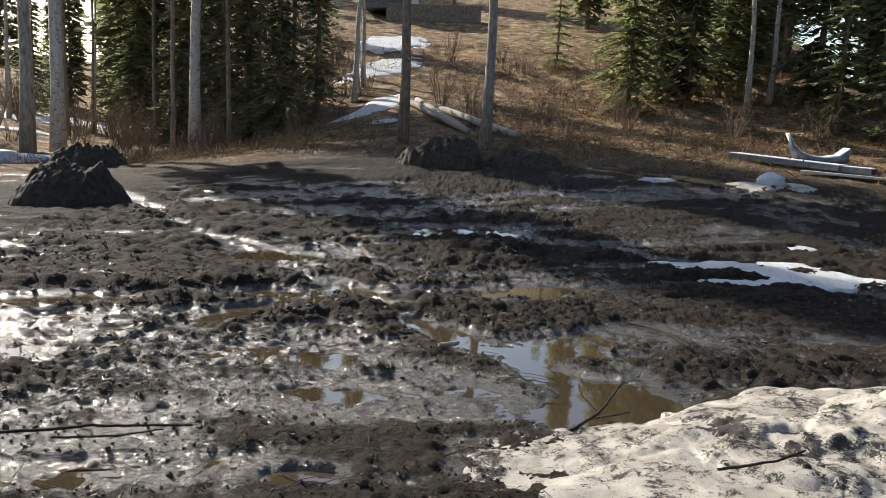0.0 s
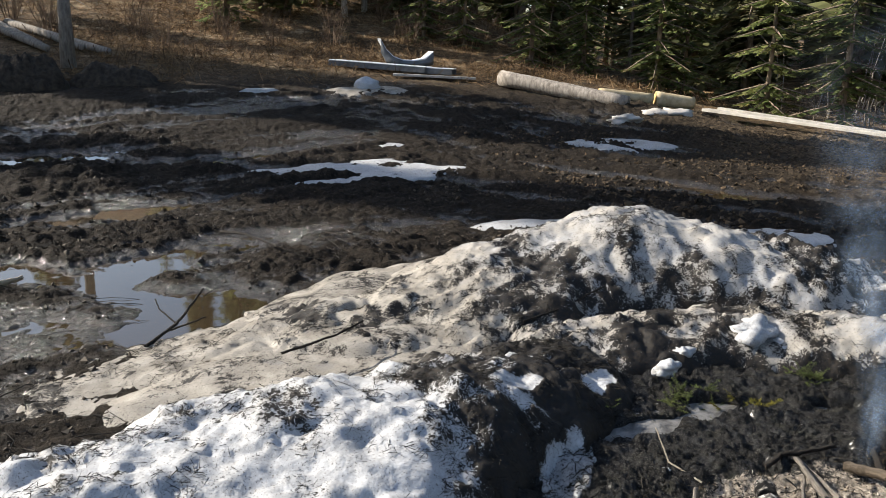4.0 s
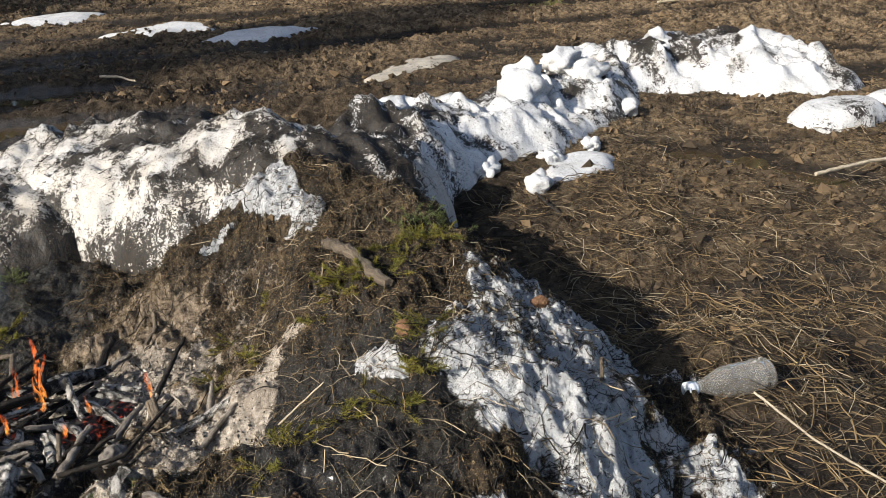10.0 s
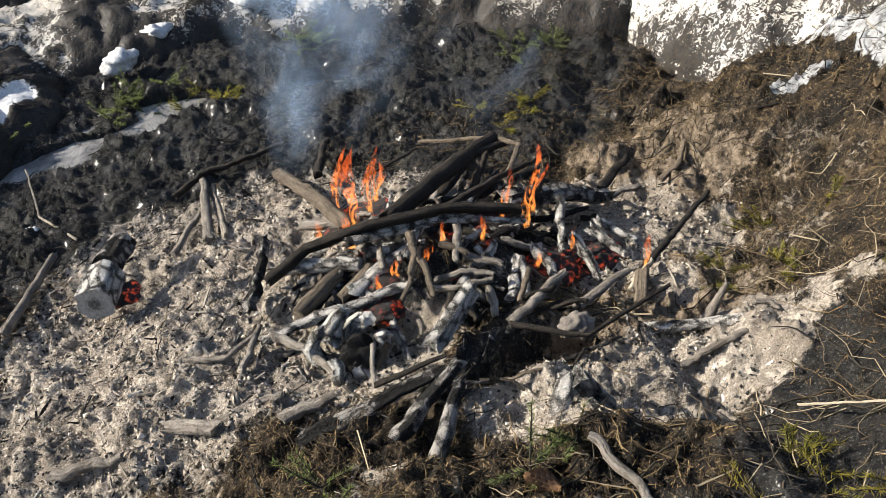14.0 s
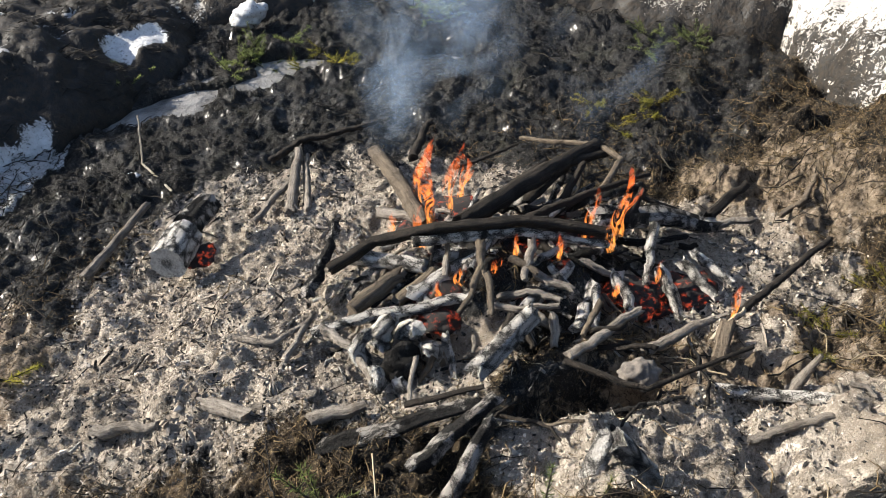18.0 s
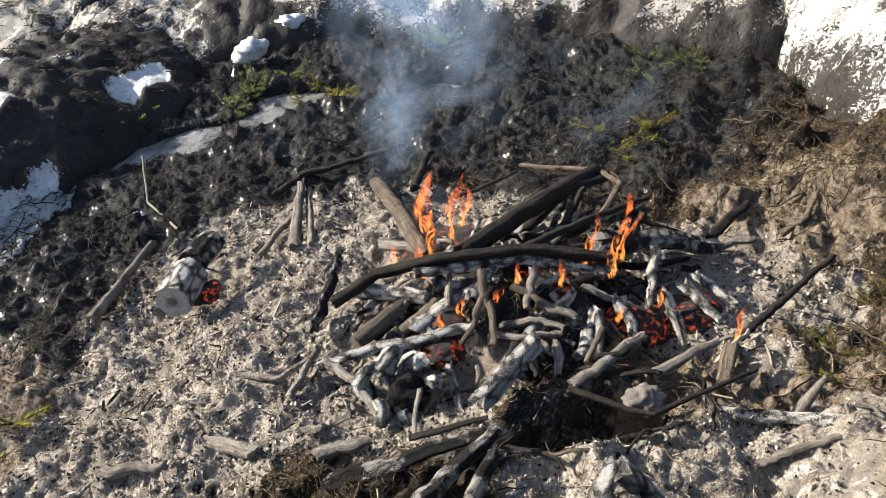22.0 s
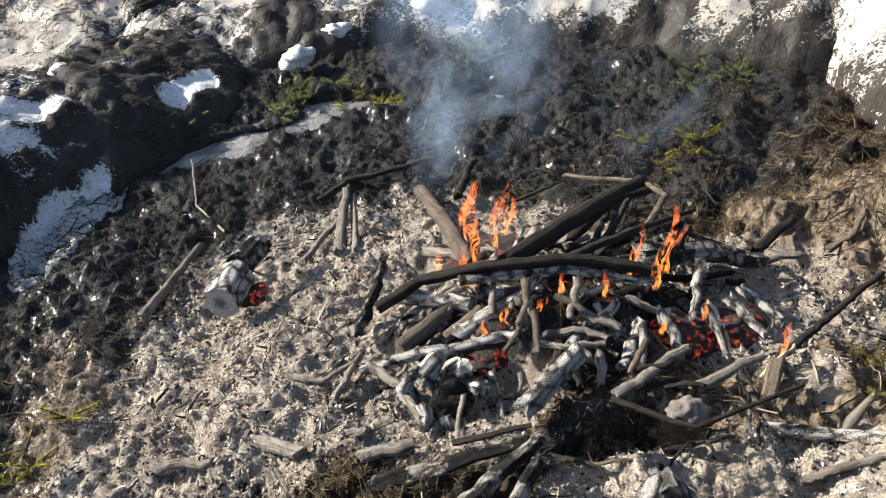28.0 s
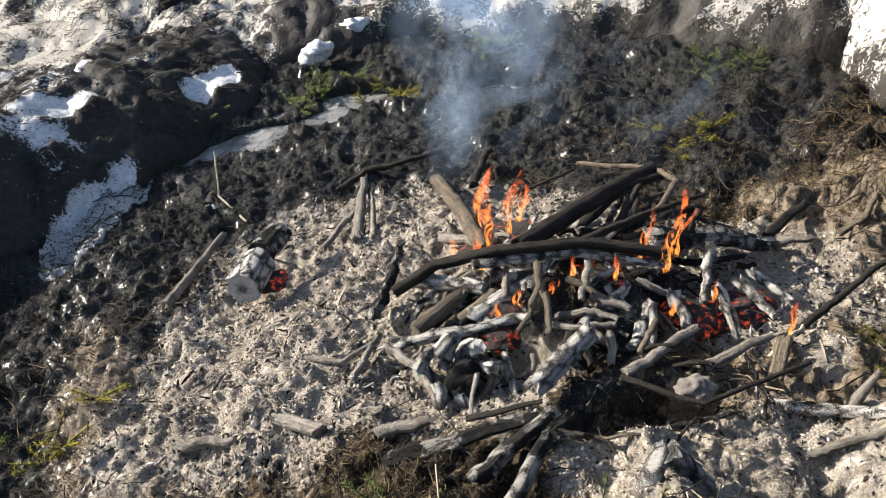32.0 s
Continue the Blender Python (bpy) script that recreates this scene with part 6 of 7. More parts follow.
def strands(name, label, category, count, where, density, length, thick, mat, height, seed, arch=0.12):
    """Bent stems lying on the ground, three-sided, in one mesh."""
    rs = np.random.RandomState(seed)
    x, y = spread(count, where, density, seed)
    n, m = len(x), 6
    yaw, ln = rs.normal(rs.choice((0.2, 1.1, 2.3), n), 0.5), rs.uniform(length[0], length[1], n) * rs.uniform(0.5, 1.1, n)
    curl = rs.normal(0, 0.9, n)
    pts = np.zeros((n, m, 3))
    px, py = x.copy(), y.copy()
    for k in range(m):
        pts[:, k, 0], pts[:, k, 1] = px, py
        a = yaw + curl * (k / m) + rs.normal(0, 0.18, n)
        px, py = px + np.cos(a) * ln / (m - 1), py + np.sin(a) * ln / (m - 1)
    rise = np.sin(np.linspace(0, np.pi, m))[None] * (arch * ln * rs.uniform(0, 1, n))[:, None]
    ground = height(pts[..., 0], pts[..., 1])
    pts[..., 2] = np.maximum(ground, ground.mean(1)[:, None]) + rise + 0.003
    w = rs.uniform(thick[0], thick[1], n)[:, None] * np.linspace(1.0, 0.4, m)[None]
    side = np.stack([-np.sin(yaw), np.cos(yaw), 0 * yaw], -1)[:, None] * w[..., None]
    up = np.array((0, 0, 1.0))[None, None] * w[..., None]
    co = np.stack([pts + side, pts - side, pts + up * 1.4], 2).reshape(n, m * 3, 3)
    quad = np.array([(3 * k + i, 3 * k + (i + 1) % 3, 3 * k + 3 + (i + 1) % 3, 3 * k + 3 + i) for k in range(m - 1) for i in range(3)])
    faces = (quad[None] + (np.arange(n) * m * 3)[:, None, None]).reshape(-1, 4)
    me = bpy.data.meshes.new(name)
    me.vertices.add(n * m * 3)
    me.vertices.foreach_set("co", co.astype(np.float32).ravel())
    me.loops.add(faces.size)
    me.loops.foreach_set("vertex_index", faces.astype(np.int32).ravel())
    me.polygons.add(len(faces))
    me.polygons.foreach_set("loop_start", np.arange(0, faces.size, 4, dtype=np.int32))
    me.materials.append(mat)
    me.update(calc_edges=True)
    return tagged(new(name, me), label, category, kind="stuff")


def litter_here(x, y):
    return np.clip(-0.10 + 2.0 * fbm(x, y, 0.6, 757, 3) + 0.7 * blob(x, y, 3.7, -1.7, 2.1, 1.3, -30, 0.3, 758, 0.7), 0, 1) * (near_mask(x, y) < 0.2)


strands("straw_litter", "bent bleached grass stems tangled on the mud", "straw", 1100, (1.7, 6.4, -3.6, 0.1), litter_here, (0.05, 0.24), (0.0008, 0.0019), STRAW, ground_z, 860)
strands("twig_litter", "dark bent twigs and roots tangled on the mud", "twigs", 2200, (1.7, 6.4, -3.6, 0.1), litter_here, (0.06, 0.26), (0.0010, 0.0030), NEEDLE_DUFF, ground_z, 863)
strands("straw_litter", "dry bent stems on the heap and its snow", "straw", 420, (1.2, 3.0, -1.4, 0.6), lambda x, y: np.clip(near_mask(x, y) * 3, 0, 1) * (1 - ash_mask(x, y)), (0.05, 0.16), (0.0007, 0.0016), STRAW, fire_z, 866)
strands("twig_litter", "brown stems and rootlets matted in the needle duff", "twigs", 2600, (0.4, 3.0, -1.2, 1.5), duff_here, (0.02, 0.10), (0.0006, 0.0016), NEEDLE_DUFF, fire_z, 868)
strands("twig_litter", "dark twigs and rootlets in the burnt duff", "twigs", 2200, (0.1, 3.0, -1.2, 2.6), lambda x, y: np.clip(near_mask(x, y) * 3, 0, 1) * (1 - ash_mask(x, y)), (0.03, 0.12), (0.0008, 0.0022), NEEDLE_BLACK, fire_z, 869)
strands("twig_litter", "dark stems and twigs trodden into the wet mud", "twigs", 420, (-3.8, 1.0, 1.9, 6.0), lambda x, y: 0.5 * (near_mask(x, y) < 0.1), (0.08, 0.35), (0.0012, 0.0035), NEEDLE_BLACK, ground_z, 872)


def open_mud(x, y):
    return step(-0.03, 0.0, ground_z(x, y) - base(x, y)) * (near_mask(x, y) < 0.05)


strew("mud_clods", "dark wet clods of churned mud", "mud", 4000, (-6.5, 4.0, 2.0, 11.0), lambda x, y: open_mud(x, y) * np.clip(0.4 + fbm(x, y, 0.9, 778, 3), 0.03, 1), (0.008, 0.026), CLOD, "lump", (1.25, 1.0, 0.65), ground_z, 777, -0.1)
strew("mud_clods", "crumbling brown clods of half-dried mud", "mud", 14000, (3.2, 12.0, -3.5, 11.0), lambda x, y: open_mud(x, y) * np.clip(0.35 + fbm(x, y, 0.9, 776, 3), 0.03, 1), (0.008, 0.034), CLOD_DRY, "lump", (1.25, 1.0, 0.55), ground_z, 779, -0.1)
for n, (box, body, height, dirt) in enumerate(BANKS):
    strew("needle_litter", "dark needles melted into the snow bank", "needles", (26000, 11000, 16000, 6000)[n], box, lambda x, y: (body(x, y) > 0.03) * np.clip((dirt(x, y) - 0.12) * 1.6, 0.03, 1) * step(-0.2, 0.5, fbm(x, y, 0.25, 790 + n, 3) + dirt(x, y) - 0.25) * np.clip(0.12 + 3.0 * fbm(x, y, 0.09, 794 + n, 3), 0.02, 1), (0.006, 0.024), NEEDLE_BLACK, "needle", (1, 0.07, 0.07), height, 780 + 3 * n, 0.1, 0.35)


# ---- snow clods, bottle, cones, sprigs ----
for n, (x, y, z, s) in enumerate(((3.87, 0.14, 0.07, 0.065), (3.74, -0.12, 0.07, 0.065), (1.52, 2.50, 0.07, 0.035), (1.92, 2.55, 0.10, 0.11), (2.02, 2.45, 0.07, 0.05), (1.35, 2.38, 0.06, 0.05), (4.05, 0.36, 0.12, 0.10), (4.3, 0.2, 0.10, 0.09), (4.5, 0.45, 0.16, 0.12), (4.75, 0.1, 0.2, 0.14), (5.05, 0.15, 0.22, 0.13), (5.3, -0.2, 0.18, 0.12), (5.6, 0.0, 0.20, 0.12), (4.15, -0.12, 0.05, 0.06), (4.4, -0.3, 0.05, 0.05), (3.95, 0.62, 0.3, 0.1), (6.1, -0.6, 0.22, 0.11), (0.62, 2.42, 0.14, 0.05), (0.95, 2.62, 0.06, 0.06), (0.89, 1.69, 0.02, 0.015), (5.1, -0.45, 0.05, 0.07))):
    lump((x, y, z), s, SNOW, "loose clod of old white snow", "snow_clod", "snow clod", "snow clods", 80 + n, (1.15, 0.9, 0.75), 0.65)


def lathe(profile, sides=28):
    """A turned shape from (distance along x, radius)."""
    v, f = [], []
    for k, (a, r) in enumerate(profile):
        for s in range(sides):
            t = 6.283185 * s / sides
            v.append((a, r * math.cos(t), r * math.sin(t)))
    for k in range(len(profile) - 1):
        for s in range(sides):
            a, b = k * sides + s, k * sides + (s + 1) % sides
            f.append((a, a + sides, b + sides, b))
    f.append(tuple(range(sides)))
    f.append(tuple(range((len(profile) - 1) * sides, len(profile) * sides))[::-1])
    return v, f


def clear_plastic():
    n = Nodes("scuffed clear plastic")
    f = n.noise(30, 4)
    n.b.inputs["Transmission Weight"].default_value = 0.88
    n.b.inputs["IOR"].default_value = 1.15
    return n.done(n.mix(n.range(f, 0.4, 0.65), (0.86, 0.85, 0.82), (0.66, 0.63, 0.57)), n.range(f, 0.3, 0.7, 0.06, 0.25))


bottle = empty("bottle", (2.10, -0.695, 0.185), label="empty clear plastic bottle lying in the litter", category="bottle")
bottle.rotation_euler = (0, radians(4), radians(-56))
part("body", raw_mesh("body", *lathe([(0.03, 0.015), (0.045, 0.016), (0.075, 0.026), (0.10, 0.036), (0.12, 0.041), (0.125, 0.039), (0.13, 0.041), (0.20, 0.041), (0.205, 0.044), (0.215, 0.044), (0.22, 0.041), (0.228, 0.044), (0.24, 0.043), (0.246, 0.034)]), clear_plastic()), bottle)
part("cap", raw_mesh("cap", *lathe([(0.0, 0.017), (0.003, 0.019), (0.02, 0.019), (0.021, 0.017), (0.024, 0.0175), (0.03, 0.016)]), plain("milky white plastic", (0.70, 0.71, 0.72), (0.80, 0.81, 0.82), 40, 0.4)), bottle, "milky white screw cap")

CONE = plain("brown cone scales", (0.075, 0.036, 0.018), (0.25, 0.135, 0.065), 60, 0.8)


def cone(at, size, turn):
    thing = empty("spruce_cone", at, label="brown spruce cone lying on the needle duff", category="cone", group="cones")
    thing.rotation_euler = (0, radians(12), radians(turn))
    verts, faces = [], []
    for k in range(11):
        u = k / 10
        r = size * 0.34 * math.sin(math.pi * (0.12 + 0.8 * u)) ** 0.8
        for s in range(8):
            a = 6.283 * (s + 0.5 * (k % 2)) / 8
            o = Vector((size * (u - 0.5), r * 0.7 * math.cos(a), r * 0.7 * math.sin(a)))
            tip = Vector((size * (u - 0.5) + size * 0.10, r * 1.15 * math.cos(a), r * 1.15 * math.sin(a)))
            w = Vector((0, -math.sin(a), math.cos(a))) * r * 0.42
            q = len(verts)
            verts += [o - w, o + w, tip + w * 0.6, tip - w * 0.6, o - Vector((size * 0.05, 0, 0))]
            faces += [(q, q + 1, q + 2, q + 3), (q, q + 3, q + 4), (q + 1, q + 4, q + 2)]
    tagged(part("scale_rest", raw_mesh("scale_rest", verts, faces, CONE, False), thing), kind="stuff")
    return thing


for at, size, turn in (((1.775, -0.10, 0.485), 0.048, 40), ((1.265, 0.265, 0.33), 0.044, 110), ((1.36, -0.02, 0.37), 0.046, 200), ((2.0, -0.35, 0.45), 0.04, 300)):
    cone(at, size, turn)

SPRIG = needles("yellow-green sprig needles", (0.13, 0.13, 0.025), (0.36, 0.33, 0.07), (0.40, 0.28, 0.05), 0.15)


def sprig(seed, mat, size=0.10):
    """A little needled twig lying on the ground."""
    rnd = random.Random(seed)
    thing = empty("sprig", label="small yellow-green spruce sprig on the ground", category="sprig", group="sprigs")
    verts, faces, stems = [], [], []
    for b in range(5):
        a = rnd.uniform(-0.9, 0.9) + (b % 2) * 3.1
        way = Vector((math.cos(a), math.sin(a), rnd.uniform(0.1, 0.7))).normalized()
        ln = size * rnd.uniform(0.5, 1.0)
        stems.append(tube([Vector((0, 0, 0)), way * ln], [0.0018, 0.0008], 4, 0, 0, False))
        for k in range(80):
            u = rnd.uniform(0.15, 1.0)
            p = way * ln * u
            out = (way * 0.8 + Vector((rnd.gauss(0, 0.7), rnd.gauss(0, 0.7), rnd.gauss(0, 0.6)))).normalized()
            z = rnd.uniform(0.008, 0.016)
            w = out.orthogonal().normalized() * 0.0009
            q = len(verts)
            verts += [p - w, p + w, p + out * z]
            faces.append((q, q + 1, q + 2))
    tagged(part("foliage", raw_mesh("foliage", verts, faces, mat, False), thing), kind="stuff")
    tagged(part("stem", raw_mesh("stem", *join(*stems), DARK), thing), kind="stuff")
    return thing


SPRIGS = [sprig(1, SPRIG, 0.07), sprig(2, SPRIG, 0.08), sprig(3, NEEDLE_BRIGHT, 0.085)]
rnd = random.Random(31)
for n, (x, y, k, many) in enumerate(((2.06, 0.12, 1, 7), (2.25, -0.02, 0, 5), (2.42, 0.02, 2, 5), (1.48, 0.09, 1, 2), (1.76, -0.15, 0, 2), (1.24, 0.30, 2, 1), (1.33, 2.18, 2, 6), (0.95, 2.22, 2, 5), (1.55, 2.05, 0, 4), (0.74, 2.25, 2, 3), (0.52, 1.1, 0, 2), (2.0, 0.45, 0, 2), (2.25, 0.6, 1, 2), (1.9, 2.15, 2, 4), (2.5, 1.7, 2, 3), (1.05, 0.42, 2, 1), (1.6, -0.1, 1, 2), (2.2, 1.4, 1, 3), (0.35, 2.35, 2, 3), (0.3, 1.15, 2, 2))):
    for _ in range(2 * many):
        px, py = x + rnd.gauss(0, 0.06), y + rnd.gauss(0, 0.05)
        z = float(fire_z(np.array([px]), np.array([py]))[0])
        copy_thing(SPRIGS[k], pose(px, py, z + 0.004, rnd.uniform(-20, 20), rnd.uniform(-20, 20), rnd.uniform(0, 360)))
for thing in SPRIGS:
    for o in (*thing.children_recursive, thing):
        bpy.data.objects.remove(o)

# ---- things at the edges of the yard ----
def gz(x, y):
    return float(base(np.array([float(x)]), np.array([float(y)]))[0])


CUT = plain("fresh yellow cut wood", (0.42, 0.27, 0.10), (0.66, 0.48, 0.22), 20, 0.8)
PEELED = plain("peeled pale log", (0.42, 0.32, 0.18), (0.68, 0.56, 0.36), 9, 0.8)
PLANK = plain("weathered pale plank", (0.40, 0.36, 0.30), (0.66, 0.62, 0.55), 6, 0.8)
WHITE_METAL = plain("dull white painted metal", (0.62, 0.64, 0.66), (0.78, 0.80, 0.82), 3, 0.35, 0.0, 0.1, 0.5)
GREY_METAL = plain("grey weathered metal", (0.10, 0.105, 0.11), (0.22, 0.225, 0.23), 8, 0.5, 0.3, 0.2)
MUD_PILE = plain("dark dumped soil", (0.022, 0.017, 0.012), (0.085, 0.064, 0.044), 12, 0.85, 0.0, 1.0, 0.3, 0.05)
STONE = plain("brown field stone", (0.13, 0.095, 0.06), (0.30, 0.23, 0.15), 14, 0.85)
SHEET = plain("crumpled grey-white tarpaulin", (0.36, 0.33, 0.30), (0.66, 0.63, 0.58), 5, 0.7)


def log(a, b, r, mat, label, seed, cut=True, group="felled logs"):
    thing = empty("log", (0, 0, 0), label=label, category="log", group=group)
    a, b = Vector(a), Vector(b)
    n = 9
    path = [a.lerp(b, k / n) for k in range(n + 1)]
    part("bark", raw_mesh("bark", *tube(path, [r * (1 - 0.18 * k / n) for k in range(n + 1)], 14, 0.04, seed), mat), thing)
    if cut:
        for p, q, s in ((a, b, 1.0), (b, a, 0.82)):
            w = (p - q).normalized()
            part("cut_end", raw_mesh("cut_end", *tube([p - w * 0.01, p + w * 0.006], [r * s * 0.96, r * s * 0.93], 14), CUT, False), thing, "fresh pale cut end")
    return thing


log((15.1, -2.65, 0.20), (21.7, -7.35, 0.98), 0.17, BARK_SPRUCE, "felled dark spruce log with a yellow cut end", 1)
log((5.85, 15.25, gz(5.85, 15.25) + 0.20), (7.4, 12.85, gz(7.4, 12.85) + 0.10), 0.16, BARK_GREY, "long grey log lying at the yard's edge", 2, False)
log((7.15, 13.5, gz(7.15, 13.5) + 0.14), (8.15, 13.2, gz(8.15, 13.2) + 0.14), 0.13, PEELED, "short peeled log section with pale cut ends", 3)
log((8.25, 13.25, gz(8.25, 13.25) + 0.14), (8.95, 13.0, gz(8.95, 13.0) + 0.14), 0.15, PEELED, "short peeled log section with pale cut ends", 4)
for n, (a, b, r) in enumerate((((-5.9, 24.6), (-3.2, 19.7), 0.10), ((-5.3, 24.2), (-3.4, 20.3), 0.09), ((-4.5, 23.2), (-1.9, 19.3), 0.10), ((-4.0, 22.6), (-2.5, 19.9), 0.08))):
    log((*a, gz(*a) + 0.1), (*b, gz(*b) + 0.1), r, BARK_GREY, "grey pole lying on the slope", 10 + n, False, "poles on the slope")
log((16.5, 13.6, 0.0), (20.5, 8.6, 0.05), 0.11, PEELED, "pale fallen trunk in the brush", 20, False, "fallen trunks")
log((17.5, 12.2, 0.1), (23.5, 14.5, 0.2), 0.10, BARK_GREY, "grey fallen trunk in the forest", 21, False, "fallen trunks")
log((20.0, -1.0, 0.35), (25.0, 3.2, 0.5), 0.12, BARK_GREY, "grey fallen trunk in the forest", 22, False, "fallen trunks")


def box(size, bevel=0.004):
    bm = bmesh.new()
    bmesh.ops.create_cube(bm, size=1.0)
    bmesh.ops.scale(bm, vec=size, verts=bm.verts)
    bmesh.ops.bevel(bm, geom=bm.edges[:], offset=bevel, segments=1, affect="EDGES")
    me = bpy.data.meshes.new("box")
    bm.to_mesh(me)
    bm.free()
    return me


def plank(a, b, wide, thick, mat, label, group):
    a, b = Vector(a), Vector(b)
    me = box(((b - a).length, wide, thick))
    me.name = "plank"
    me.materials.append(mat)
    ob = new("plank", me)
    x = (b - a).normalized()
    y = Vector((0, 0, 1)).cross(x).normalized()
    ob.matrix_basis = Matrix.Translation((a + b) / 2) @ Matrix((x, y, x.cross(y))).transposed().to_4x4()
    return tagged(ob, label, "plank", group)


plank((8.9, 12.55, gz(8.9, 12.55) + 0.09), (10.95, 7.05, gz(10.9, 7.1) + 0.07), 0.22, 0.05, PLANK, "long pale weathered plank at the yard's edge", "planks")
plank((9.1, 12.4, gz(9.1, 12.4) + 0.15), (10.9, 9.0, gz(10.9, 9.0) + 0.10), 0.16, 0.04, PLANK, "long pale weathered plank at the yard's edge", "planks")
plank((3.9, 16.6, gz(3.9, 16.6) + 0.06), (5.6, 16.1, gz(5.6, 16.1) + 0.06), 0.2, 0.05, PLANK, "pale plank under the metal sheet", "planks")
lump((10.95, 7.95, gz(10.95, 7.95) + 0.10), 0.22, STONE, "rounded brown boulder beside the planks", "boulder", "boulder", "", 3, (1.2, 1.0, 0.85), 0.2)
for n, (x, y, s) in enumerate(((8.0, 12.1, 0.24), (6.6, 11.6, 0.2), (7.6, 12.15, 0.2))):
    lump((x, y, gz(x, y) + 0.03), s, SHEET, "crumpled pale heap of slabs and dirty snow", "rubble_mound", "rubble", "rubble", 60 + n, (1.3, 1.0, 0.45), 0.6)

# the bent white trough and the metal sheets beside it
trough = empty("metal_trough", (4.55, 17.9, gz(4.55, 17.9) + 0.05), label="bent white metal trough tipped at the forest edge", category="trough")
prof = [(-0.62, 0.62), (-0.50, 0.40), (-0.33, 0.24), (-0.1, 0.16), (0.15, 0.15), (0.40, 0.20), (0.58, 0.36)]
v, f = [], []
for k, (x, z) in enumerate(prof):
    for y in (-0.35, 0.35):
        v += [(x, y, z), (x, y, z - 0.03)]
for k in range(len(prof) - 1):
    a = k * 4
    f += [(a, a + 2, a + 6, a + 4), (a + 1, a + 5, a + 7, a + 3), (a, a + 4, a + 5, a + 1), (a + 2, a + 3, a + 7, a + 6)]
part("shell", raw_mesh("shell", v, f, WHITE_METAL), trough)
v, f = [], []
for k, (x, z) in enumerate(prof):
    v += [(x, -0.36, z - 0.02), (x, -0.36, max(0.0, z - 0.30))]
for k in range(len(prof) - 1):
    f.append((2 * k, 2 * k + 2, 2 * k + 3, 2 * k + 1))
side_me = raw_mesh("side_panel", v, f, GREY_METAL)
side_ob = part("side_panel", side_me, trough, "grey metal side panel")
side_ob.modifiers.new("thick", "SOLIDIFY").thickness = 0.03
trough.rotation_euler = (0, 0, radians(-8))
for n, (a, b, w) in enumerate((((2.9, 18.1), (4.75, 16.75), 0.50), ((4.3, 17.1), (5.25, 16.5), 0.4))):
    thing = empty("metal_sheet", (0, 0, 0), label="long white ribbed metal sheet lying on the ground", category="metal sheet", group="metal sheets")
    A, B = Vector((*a, gz(*a) + 0.16)), Vector((*b, gz(*b) + 0.20))
    x = (B - A).normalized()
    y = Vector((0, 0, 1)).cross(x).normalized()
    m = Matrix.Translation((A + B) / 2) @ Matrix((x, y, x.cross(y))).transposed().to_4x4()
    me = box(((B - A).length, w, 0.02))
    me.materials.append(WHITE_METAL)
    part("panel", me, thing, at=m)
    for s in (-1, 1):
        me = box(((B - A).length, 0.03, 0.12))
        me.materials.append(GREY_METAL)
        part("flange", me, thing, "dark folded edge", at=m @ Matrix.Translation((0, s * w / 2, -0.06)))
lump((2.95, 15.0, gz(2.95, 15.0) + 0.06), 0.22, SNOW_BIT, "small peaked heap of white snow", "snow_mound", "snow", "", 71, (1.1, 0.9, 0.8), 0.3)
snow_patch(3.0, 14.9, 0.95, 0.42, 10, 0.06, 0.1, 0.9, 480, "flat pale slabs of dirty ice beside the metal sheets", 0.05)


def soil_mound(cx, cy, rx, ry, turn, high, seed, label):
    """Dumped earth: an uneven mound of clods."""
    r = max(rx, ry) * 1.35
    res = r / 55

    def height(x, y):
        k = np.clip(1.6 * blob(x, y, cx, cy, rx, ry, turn, 0.3, seed, 0.5), 0, 1)
        return base(x, y) - 0.12 + (high + 0.12) * k ** 0.6 + k ** 0.3 * high * (0.45 * fbm(x, y, 0.40, seed + 1, 4, 0.5) + 0.55 * (billow(x, y, 0.16, seed + 2, 3) - 0.3))
    ob = grid_mesh("soil_mound", lines([(cx - r, cx + r, res)]), lines([(cy - r, cy + r, res)]), height, [MUD_PILE], lambda x, y, z: blob(x, y, cx, cy, rx, ry, turn, 0.3, seed, 0.5) > -0.08)
    return tagged(ob, label, "soil", "dumped soil")


soil_mound(-7.6, 9.9, 0.78, 0.52, 40, 0.46, 72, "dumped heap of dark wet soil")
soil_mound(-10.6, 15.3, 0.85, 0.55, 40, 0.40, 73, "dumped heap of dark wet soil")
soil_mound(-3.1, 15.3, 0.9, 0.55, 10, 0.42, 74, "low heap of dark soil below the slope")
soil_mound(-1.7, 15.6, 0.8, 0.45, -10, 0.28, 75, "low heap of dark soil below the slope")
for n, (x, y, rx, ry, t) in enumerate(((-6.6, 24.0, 1.6, 0.8, 60), (-7.6, 30.0, 2.6, 1.2, 75), (-5.6, 21.3, 0.7, 0.35, 50), (-8.6, 36.0, 2.6, 1.6, 80), (-24, 30, 6, 2.5, 20), (-21, 24, 4, 0.6, 20), (-13.5, 17.5, 1.5, 0.4, 10), (26, 15.5, 2.0, 0.6, 20), (24, 9.5, 1.5, 0.4, 30), (30, 24, 3, 1, 0), (0.9, 14.7, 0.35, 0.15, 0))):
    snow_patch(x, y, rx, ry, t, 0.10, 0.05, 0.25, 600 + 5 * n, "lingering patch of snow under the trees", 0.12)

snow_patch(-13.3, 15.9, 1.0, 0.4, 62, 0.35, 0.15, 0.1, 690, "long heap of old snow under the birches", 0.06)

